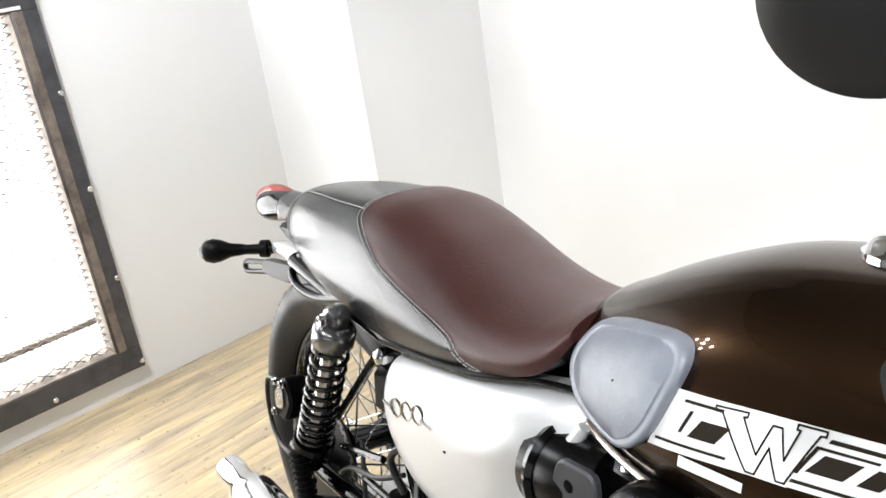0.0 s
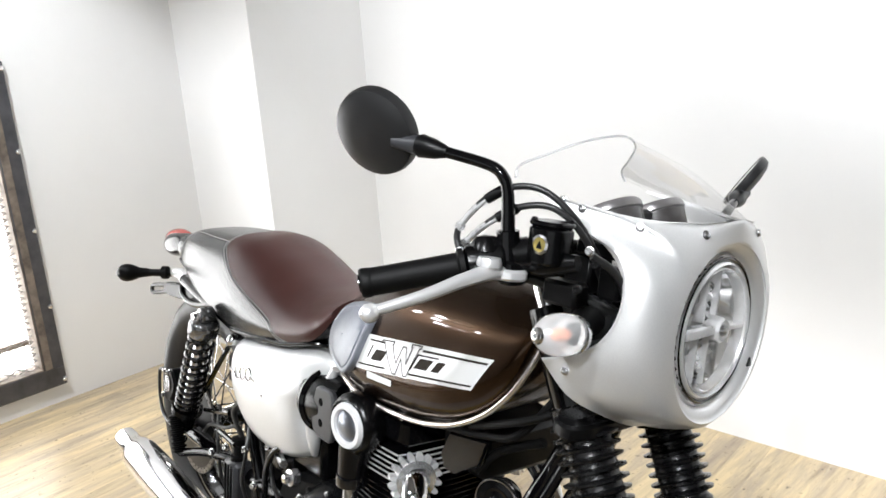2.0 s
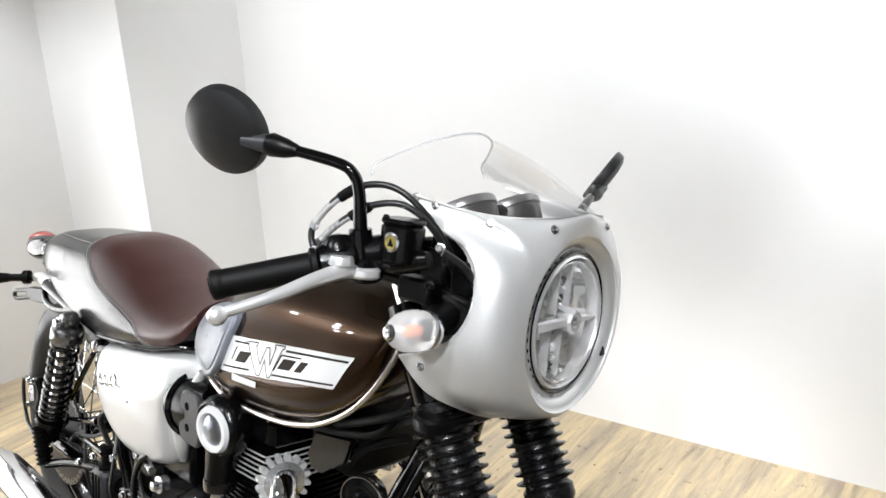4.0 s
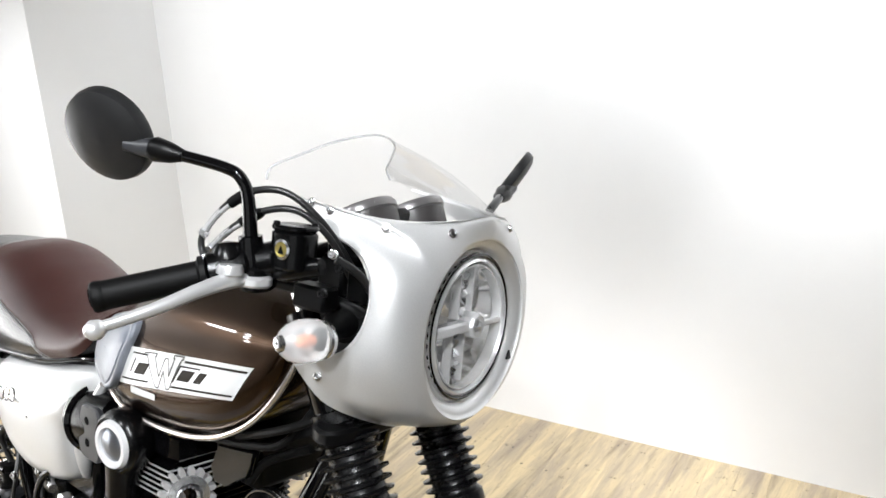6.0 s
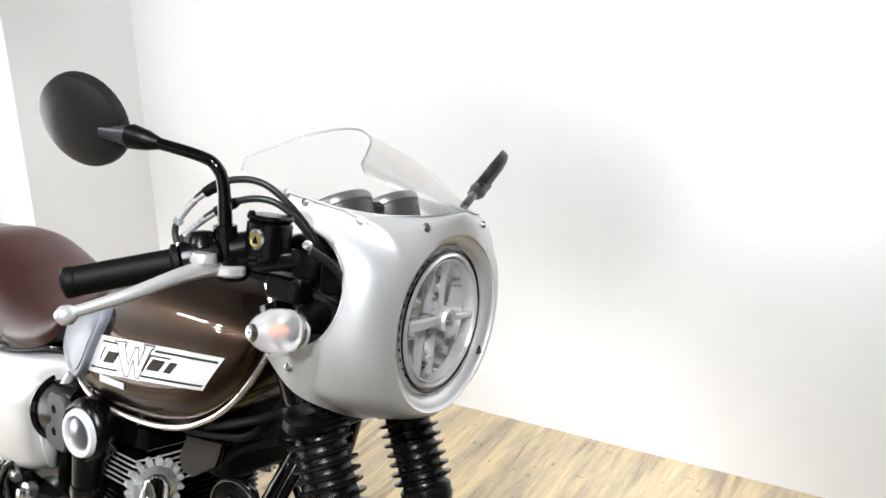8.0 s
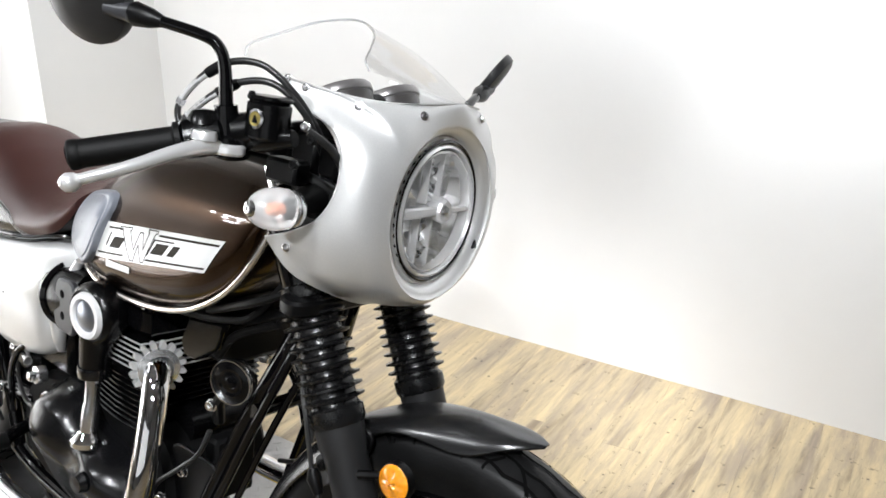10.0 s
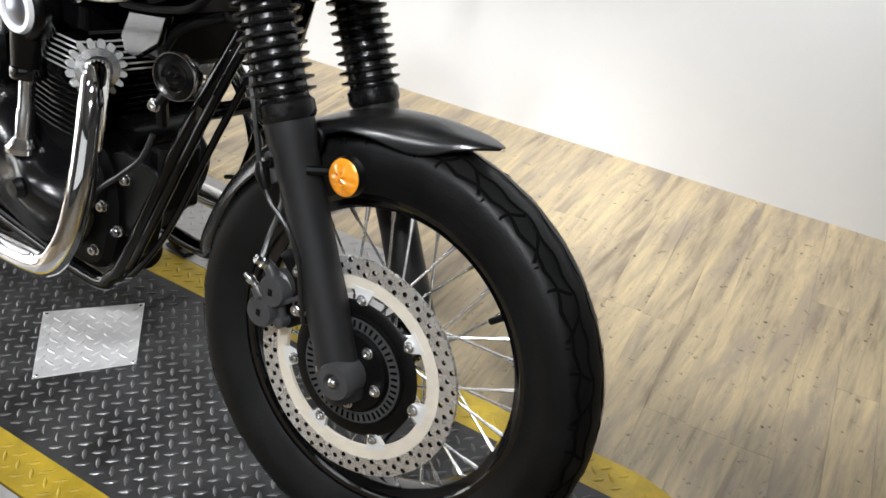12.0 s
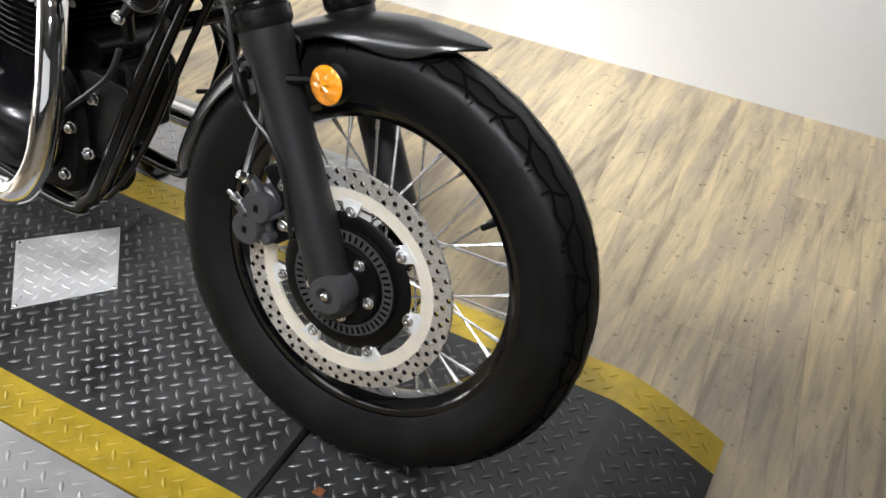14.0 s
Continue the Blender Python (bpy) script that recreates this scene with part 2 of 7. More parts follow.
# base colour raised and blued to carry the window's sheen
PAD = material("knee_pad_rubber", (0.20, 0.215, 0.25), 0.34, vary=0.12, scale=30, bump=0.25, bump_scale=380)
DISC = material("ground_disc_steel", (0.76, 0.73, 0.70), 0.27, 0.75, vary=0.05, scale=60, rough_vary=0.05)
DISC_BAND = material("disc_carrier_ring", (0.88, 0.81, 0.69), 0.40, 0.35, vary=0.08, scale=30)
RED = clear_plastic("red_lens", (0.70, 0.10, 0.08), 0.10, 0.45)
CLEAR = clear_plastic("clear_lens", (0.985, 0.985, 0.985), 0.02, 0.93, 0.7)
FROST = clear_plastic("ribbed_clear_lens", (0.95, 0.95, 0.95), 0.22, 0.68, 0.7)
SCREEN = clear_plastic("clear_windscreen", (0.985, 0.985, 0.985), 0.02, 0.985, 0.30)
ORANGE_BULB = material("orange_bulb", (0.80, 0.27, 0.12), 0.5, vary=0.1)
REFLECTOR = material("mirror_reflector", (0.92, 0.92, 0.92), 0.07, 0.95, rough_vary=0.04, scale=50)
GOLD = material("brass_sight_ring", (0.62, 0.50, 0.16), 0.3, 0.8, vary=0.1)
MIRROR = material("mirror_glass", (0.92, 0.93, 0.93), 0.01, 1.0)
CABLE = material("cable_black", (0.012, 0.012, 0.012), 0.35, vary=0.1)
GREY_PLASTIC = material("grey_plastic", (0.034, 0.035, 0.039), 0.38, vary=0.1, scale=30, bump=0.1)


# ---- mesh helpers ----
class Geo:
    """Collects vertices and faces of one mesh."""

    def __init__(self):
        self.v, self.f, self.m = [], [], []

    def add(self, verts, faces, slot=0):
        k = len(self.v)
        self.v += [tuple(p) for p in verts]
        self.f += [tuple(i + k for i in q) for q in faces]
        self.m += [slot] * len(faces)
        return self

    def grid(self, rows, closed=False, caps=False, slot=0, flip=False):
        """A skin over rows of points; closed: each row is a ring."""
        n, w = len(rows), len(rows[0])
        verts = [p for r in rows for p in r]
        faces = []
        for i in range(n - 1):
            for j in range(w if closed else w - 1):
                a, b = i * w + j, i * w + (j + 1) % w
                q = (a, b, b + w, a + w)
                faces.append(q[::-1] if flip else q)
        if caps:
            faces.append(tuple(range(w))[::-1] if not flip else tuple(range(w)))
            faces.append(tuple(range((n - 1) * w, n * w)) if not flip else tuple(range((n - 1) * w, n * w))[::-1])
        return self.add(verts, faces, slot)

    def box(self, lo, hi, bevel=0.0, slot=0):
        (a, b, c), (d, e, f) = lo, hi
        k = min(bevel, (d - a) / 2.2, (e - b) / 2.2, (f - c) / 2.2)
        if k <= 0:
            pts = [(x, y, z) for z in (c, f) for y in (b, e) for x in (a, d)]
            return self.add(pts, [(0, 2, 3, 1), (4, 5, 7, 6), (0, 1, 5, 4), (2, 6, 7, 3), (0, 4, 6, 2), (1, 3, 7, 5)], slot)
        ring = [(a + k, b), (d - k, b), (d, b + k), (d, e - k), (d - k, e), (a + k, e), (a, e - k), (a, b + k)]
        inner = [(a + k, b + k), (d - k, b + k), (d - k, b + k), (d - k, e - k), (d - k, e - k), (a + k, e - k), (a + k, e - k), (a + k, b + k)]
        rows = [[(x, y, c) for x, y in inner], [(x, y, c + k) for x, y in ring], [(x, y, f - k) for x, y in ring], [(x, y, f) for x, y in inner]]
        return self.grid(rows, True, True, slot)

    def lathe(self, profile, base, axis, seg=32, caps=True, slot=0):
        """Turns (radius, height) pairs round an axis."""
        z = Vector(axis).normalized()
        u = z.cross(Vector((0, 0, 1)) if abs(z.z) < 0.9 else Vector((1, 0, 0))).normalized()
        w = z.cross(u)
        o = Vector(base)
        rows = []
        for r, h in profile:
            rows.append([o + z * h + (u * math.cos(2 * math.pi * j / seg) + w * math.sin(2 * math.pi * j / seg)) * max(r, 1e-5) for j in range(seg)])
        return self.grid(rows, True, caps, slot)

    def tube(self, path, radius, seg=12, smooth=0, caps=True, slot=0):
        """A round tube along a path; radius: one number or one for each point."""
        pts = [Vector(p) for p in path]
        rad = list(radius) if isinstance(radius, (list, tuple)) else [radius] * len(pts)
        if smooth:
            pts, rad = curve(pts, smooth), resample(rad, smooth)
        rows, up = [], None
        for i, p in enumerate(pts):
            d = (pts[min(i + 1, len(pts) - 1)] - pts[max(i - 1, 0)]).normalized()
            if up is None:
                up = d.cross(Vector((0.3, 0.2, 1)) if abs(d.z) < 0.95 else Vector((1, 0, 0))).normalized()
            up = (up - d * up.dot(d)).normalized()
            w = d.cross(up)
            rows.append([p + (up * math.cos(2 * math.pi * j / seg) + w * math.sin(2 * math.pi * j / seg)) * rad[i] for j in range(seg)])
        return self.grid(rows, True, caps, slot)

    def plate(self, outline, axis, lo, hi, bevel=0.0, slot=0):
        """A plate with a 2D outline, pulled along one axis (0, 1 or 2) from lo to hi, its rims bevelled."""
        n = len(outline)
        cx, cy = sum(p[0] for p in outline) / n, sum(p[1] for p in outline) / n
        area = sum(outline[i][0] * outline[(i + 1) % n][1] - outline[(i + 1) % n][0] * outline[i][1] for i in range(n))
        pts = outline if area > 0 else outline[::-1]

        def inset(k):
            out = []
            for i in range(n):
                a, b, c = Vector(pts[i - 1]), Vector(pts[i]), Vector(pts[(i + 1) % n])
                d = ((c - b).normalized() + (b - a).normalized())
                d = d.normalized() if d.length > 1e-6 else (c - b).normalized()
                out.append((b.x - d.y * k, b.y + d.x * k))
            return out

        def place(q, h):
            return [((h, a, b), (a, h, b), (a, b, h))[axis] for a, b in q]

        rows = [place(inset(bevel), lo), place(pts, lo + bevel), place(pts, hi - bevel), place(inset(bevel), hi)] if bevel else [place(pts, lo), place(pts, hi)]
        return self.grid(rows, True, True, slot, flip=(axis == 1))


def curve(pts, n):
    """A smooth run through points, n steps a span."""
    pts = [Vector(p) for p in pts]
    out = []
    for i in range(len(pts) - 1):
        a, b, c, d = pts[max(i - 1, 0)], pts[i], pts[i + 1], pts[min(i + 2, len(pts) - 1)]
        for j in range(n):
            t = j / n
            out.append(0.5 * ((2 * b) + (c - a) * t + (2 * a - 5 * b + 4 * c - d) * t * t + (3 * b - a - 3 * c + d) * t ** 3))
    return out + [pts[-1]]


def resample(vals, n):
    return [v.x for v in curve([Vector((v, 0, 0)) for v in vals], n)]


def ring_curve(pts, n):
    """A smooth closed 2D outline."""
    m = len(pts)
    ext = [pts[i % m] for i in range(-1, m + 2)]
    full = curve([Vector((*p, 0)) for p in ext], n)
    return [(p.x, p.y) for p in full[n:n + m * n]]


def lerp(table, x):
    """Smooth look-up in a table of (x, value)."""
    if x <= table[0][0]:
        return table[0][1]
    for i in range(len(table) - 1):
        if x <= table[i + 1][0]:
            p0, p1, p2, p3 = table[max(i - 1, 0)], table[i], table[i + 1], table[min(i + 2, len(table) - 1)]
            t = (x - p1[0]) / (p2[0] - p1[0])
            s1 = (p2[1] - p0[1]) / max(p2[0] - p0[0], 1e-9) * (p2[0] - p1[0])
            s2 = (p3[1] - p1[1]) / max(p3[0] - p1[0], 1e-9) * (p2[0] - p1[0])
            return (2 * t ** 3 - 3 * t * t + 1) * p1[1] + (t ** 3 - 2 * t * t + t) * s1 + (3 * t * t - 2 * t ** 3) * p2[1] + (t ** 3 - t * t) * s2
    return table[-1][1]


def mesh_of(name, geo, mats, smooth=40):
    me = bpy.data.meshes.new(name)
    me.from_pydata(geo.v, [], geo.f)
    for m in (mats if isinstance(mats, (list, tuple)) else [mats]):
        me.materials.append(m)
    me.polygons.foreach_set("material_index", geo.m)
    if smooth:
        me.polygons.foreach_set("use_smooth", [True] * len(me.polygons))
        me.set_sharp_from_angle(angle=radians(smooth))
    me.validate()
    me.update()
    return me


def part(name, geo, mats, parent=None, label="", m=None, smooth=40):
    """One mesh object under a thing or a part."""
    data = geo if isinstance(geo, bpy.types.Mesh) else mesh_of(name, geo, mats, smooth)
    ob = new(name, data)
    if parent is not None:
        ob.parent = parent
    if m is not None:
        ob.matrix_basis = m
    if label:
        ob["label"] = label
    return ob


# ---- the room ----
def wall(name, geo, label, mat=None):
    return tagged(part(name, geo, mat or WALL, smooth=0), label, "wall", kind="structure")


WALL_X, ROOM_X1, ROOM_Y0 = -1.445, 6.0, -4.6
WIN = (-1.75, 0.36, 0.05, 1.12)   # opening of the meshed window: y0, y1, z0, z1


def right_wall_y(x):
    return 1.628 + 0.0155 * (x - 0.5)


g = Geo()
for lo, hi in (((WALL_X - 0.16, ROOM_Y0, FLOOR_Z), (WALL_X, WIN[0], CEIL_Z)), ((WALL_X - 0.16, WIN[1], FLOOR_Z), (WALL_X, 1.75, CEIL_Z)),
               ((WALL_X - 0.16, WIN[0], FLOOR_Z), (WALL_X, WIN[1], WIN[2])), ((WALL_X - 0.16, WIN[0], WIN[3]), (WALL_X, WIN[1], CEIL_Z))):
    g.box(lo, hi)
wall("wall_west", g, "smooth white painted wall holding the meshed window")
g = Geo()
y0, y1 = right_wall_y(WALL_X - 0.1), right_wall_y(ROOM_X1)
g.grid([[(WALL_X - 0.1, y0, FLOOR_Z), (WALL_X - 0.1, y0 + 0.15, FLOOR_Z), (WALL_X - 0.1, y0 + 0.15, CEIL_Z), (WALL_X - 0.1, y0, CEIL_Z)],
        [(ROOM_X1, y1, FLOOR_Z), (ROOM_X1, y1 + 0.15, FLOOR_Z), (ROOM_X1, y1 + 0.15, CEIL_Z), (ROOM_X1, y1, CEIL_Z)]], True, True)
wall("wall_north", g, "long plain white painted showroom wall beside the lift")
g = Geo().plate([(WALL_X - 0.03, 1.122), (-0.915, 1.122), (-0.850, right_wall_y(-0.85) + 0.04), (WALL_X - 0.03, right_wall_y(-1.2) + 0.04)], 2, FLOOR_Z - 0.02, CEIL_Z + 0.02)
wall("wall_pier", g, "white boxed-in corner pier of the showroom wall")
g = Geo().box((ROOM_X1, ROOM_Y0, FLOOR_Z), (ROOM_X1 + 0.15, 1.9, CEIL_Z))
wall("wall_east", g, "unseen wall closing the showroom, toned dark for deep reflections", BACK_WALL)
FILL_OPENING = (0.1, 5.2, 0.35, 2.45)   # opening of the added fill pane: x0, x1, z0, z1
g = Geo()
for lo, hi in (((WALL_X - 0.16, ROOM_Y0 - 0.15, FLOOR_Z), (FILL_OPENING[0], ROOM_Y0, CEIL_Z)), ((FILL_OPENING[1], ROOM_Y0 - 0.15, FLOOR_Z), (ROOM_X1 + 0.15, ROOM_Y0, CEIL_Z)),
               ((FILL_OPENING[0], ROOM_Y0 - 0.15, FLOOR_Z), (FILL_OPENING[1], ROOM_Y0, FILL_OPENING[2])), ((FILL_OPENING[0], ROOM_Y0 - 0.15, FILL_OPENING[3]), (FILL_OPENING[1], ROOM_Y0, CEIL_Z))):
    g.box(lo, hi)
wall("wall_south", g, "unseen wall round the fill pane, toned dark for deep reflections", BACK_WALL)
# out of view: a framed glowing pane added to brighten the bike
fill_opening = tagged(new("south_fill_panel"), "unseen framed opening with a glowing pane, added as fill light", "window", kind="structure")
for k in range(4):
    x = FILL_OPENING[0] + (FILL_OPENING[1] - FILL_OPENING[0]) * k / 3
    part("frame_bar", Geo().box((x - 0.035, ROOM_Y0 - 0.09, FILL_OPENING[2]), (x + 0.035, ROOM_Y0 - 0.03, FILL_OPENING[3]), 0.004), STEEL_FRAME, fill_opening)
for z in (FILL_OPENING[2], FILL_OPENING[3]):
    part("frame_bar", Geo().box((FILL_OPENING[0] - 0.035, ROOM_Y0 - 0.09, z - 0.03), (FILL_OPENING[1] + 0.035, ROOM_Y0 - 0.03, z + 0.03), 0.004), STEEL_FRAME, fill_opening)
part("pane", Geo().box((FILL_OPENING[0], ROOM_Y0 - 0.13, FILL_OPENING[2]), (FILL_OPENING[1], ROOM_Y0 - 0.12, FILL_OPENING[3])), SOUTH_FILL, fill_opening, "glowing pane added as fill light", smooth=0)
g = Geo().box((WALL_X - 0.2, ROOM_Y0 - 0.2, CEIL_Z), (ROOM_X1 + 0.2, 1.95, CEIL_Z + 0.12))
tagged(part("ceiling", g, CEILING, smooth=0), "unseen showroom ceiling, kept dark for deep reflections", "ceiling", kind="structure")
floor = tagged(part("floor", Geo().box((WALL_X - 0.2, ROOM_Y0 - 0.2, FLOOR_Z - 0.1), (ROOM_X1 + 0.2, 1.95, FLOOR_Z - 0.004)), GAP, smooth=0),
               "weathered oak plank floor with tan and grey boards", "floor", kind="structure")
for place, target, watts, angle in SPOTS:
    d = (Vector(target) - Vector(place)).normalized()
    lampob = tagged(new("unseen_spotlight"), "small dark ceiling spotlight out of view, added to light the room", "spotlight", "ceiling spotlights")
    o = Vector(place)
    part("can", Geo().lathe([(0.046, 0.02), (0.046, -0.09), (0.030, -0.10), (0.0, -0.10)], o, d, 24, False), CEILING, lampob)
    part("stem", Geo().tube([o - d * 0.09, (o.x, o.y, CEIL_Z)], 0.008, 8), CEILING, lampob)
pendant = tagged(new("five_bulb_lamp"), "dark ceiling lamp with five small bulbs", "ceiling lamp")
hub = Vector((-1.0, -0.52, 2.10))
part("rod", Geo().tube([hub, (hub.x, hub.y, CEIL_Z)], 0.010, 8), SATIN, pendant)
for lx, ly in BULBS:
    part("arm", Geo().tube([hub, (lx, ly, 2.02)], 0.006, 8), SATIN, pendant)
    part("socket", Geo().tube([(lx, ly, 2.02), (lx, ly, 1.97)], 0.018, 14), SATIN, pendant)


# ---- the meshed window ----
def window():
    win = tagged(new("window_1"), "bright window in a bolted dark steel frame behind wire mesh", "window", kind="structure")
    y0, y1, z0, z1 = WIN
    x = WALL_X
    out = 0.076
    names = (("frame_rail", (x + 0.001, y0 - out, z0 - out), (x + 0.022, y1 + out, z0)), ("frame_rail", (x + 0.001, y0 - out, z1), (x + 0.022, y1 + out, z1 + out)),
             ("frame_stile", (x + 0.001, y1, z0), (x + 0.022, y1 + out, z1)), ("frame_stile", (x + 0.001, y0 - out, z0), (x + 0.022, y0, z1)))
    for nm, lo, hi in names:
        part(nm, Geo().box(lo, hi, 0.002), STEEL_FRAME, win, "dark bolted steel flat bar")
    d = 0.058
    for nm, lo, hi in (("inner_liner", (x - 0.06, y1 - 0.004, z0), (x + 0.02, y1 + 0.03, z1)), ("inner_liner", (x - 0.06, y0 - 0.03, z0), (x + 0.02, y0 + 0.004, z1)),
                       ("inner_liner", (x - 0.06, y0, z0 - 0.03), (x + 0.02, y1, z0 + 0.004)), ("inner_liner", (x - 0.06, y0, z1 - 0.004), (x + 0.02, y1, z1 + 0.03))):
        part(nm, Geo().box(lo, hi, 0.001), OLD_WOOD, win, "rough stained wood lining")
    part("raw_strip", Geo().box((x + 0.0225, y1 + 0.004, z0), (x + 0.026, y1 + 0.032, z1), 0.001), OLD_WOOD, win, "weathered brown strip")
    bolt = mesh_of("bolt", Geo().lathe([(0.0, 0.006), (0.006, 0.006), (0.0095, 0.003), (0.0105, 0.0), (0.0105, -0.002)], (0, 0, 0), (1, 0, 0), 14, False), BRIGHT)
    zs = [-0.005 + 0.2945 * k for k in range(5)]
    spots = [(y1 + 0.068, z) for z in zs]
    k = 1
    while y1 + 0.068 - 0.2875 * k > y0:
        spots += [(y1 + 0.068 - 0.2875 * k, zs[0]), (y1 + 0.068 - 0.2875 * k, zs[-1])]
        k += 1
    for y, z in spots:
        part("bolt", bolt, None, win, m=pose(x + 0.024, y, z))
    # expanded metal mesh: flattened diamonds
    g = Geo()
    dy, dz = 0.026, 0.0125
    ny, nz = int((y1 - y0) / dy), int((z1 - z0) / dz)
    xm = x - 0.02
    w = 0.0026
    for j in range(nz):
        for i in range(ny):
            ya, za = y0 + i * dy, z0 + j * dz
            s = (i + j) % 2
            a, b = ((ya, za + dz * s), (ya + dy, za + dz * (1 - s)))
            g.add([(xm, a[0], a[1] - w), (xm, b[0], b[1] - w), (xm + 0.002, b[0], b[1] + w), (xm + 0.002, a[0], a[1] + w)], [(0, 1, 2, 3)])
    mesh = part("wire_mesh", g, MESH, win, "pale expanded metal mesh", smooth=0)
    mesh["kind"] = "stuff"
    part("pane", Geo().box((x - 0.11, y0 - 0.02, z0 - 0.02), (x - 0.10, y1 + 0.02, z1 + 0.02)), GLOW, win, "bright white pane", smooth=0)
    part("outer_ledge", Geo().box((x - 0.095, y0, z0 + 0.085), (x - 0.075, y1, z0 + 0.105), 0.002), OLD_WOOD, win, "dark ledge behind the mesh")
    part("bright_slot", Geo().box((x + 0.0222, y0, z1 + 0.004), (x + 0.0232, y1 + 0.030, z1 + 0.014)), ALU, win, "thin bright strip along the top rail", smooth=0)
    return win


window()


# ---- the lift ----
def treads(g, x0, x1, y0, y1, z=0.0, slope=None, keep=None, pitch=0.0322, turn=0.0):
    """Raised lozenges of chequer plate in two directions."""
    nx, ny = int((x1 - x0) / pitch * 1.5) + 2, int((y1 - y0) / pitch * 1.5) + 2
    cx, cy = (x0 + x1) / 2, (y0 + y1) / 2
    ct, st = math.cos(turn), math.sin(turn)
    r = math.hypot(x1 - x0, y1 - y0) / 2
    n = int(r / pitch) + 2
    for i in range(-n, n + 1):
        for j in range(-n, n + 1):
            for k in (0, 1):
                u, v = (i + 0.5 * k) * pitch, (j + 0.5 * k) * pitch
                px, py = cx + u * ct - v * st, cy + u * st + v * ct
                if not (x0 + 0.012 < px < x1 - 0.012 and y0 + 0.012 < py < y1 - 0.012) or (keep and not keep(px, py)):
                    continue
                a = turn + radians(45 if k else -45)
                dx, dy = math.cos(a), math.sin(a)
                L, B, H = 0.0125, 0.0034, 0.0017
                zz = (lambda qx, qy: z if slope is None else slope(qx))
                q = [(px + dx * s * L - dy * t * B, py + dy * s * L + dx * t * B) for s, t in ((-1, 0), (-0.35, -1), (0.35, -1), (1, 0), (0.35, 1), (-0.35, 1))]
                top = [(px + dx * s * L - dy * t * B, py + dy * s * L + dx * t * B) for s, t in ((-0.5, 0), (-0.2, -0.35), (0.2, -0.35), (0.5, 0), (0.2, 0.35), (-0.2, 0.35))]
                g.grid([[(x, y, zz(x, y) + 0.0002) for x, y in q], [(x, y, zz(x, y) + H) for x, y in top]], True)
                b = len(g.v)
                g.f.append(tuple(range(b - 6, b)))
                g.m.append(0)
    return g


Y_NEAR, Y_NEAR_IN, Y_FAR_IN, Y_FAR = -0.260, -0.186, 0.277, 0.353
X_DECK0, X_SEAM, X_FOLD, X_END = -0.258, 1.408, 1.805, 1.99
END_Z = -0.070


def ramp_z(x):
    return 0.0 if x < X_FOLD else END_Z * ((x - X_FOLD) / (X_END - X_FOLD)) ** 1.25


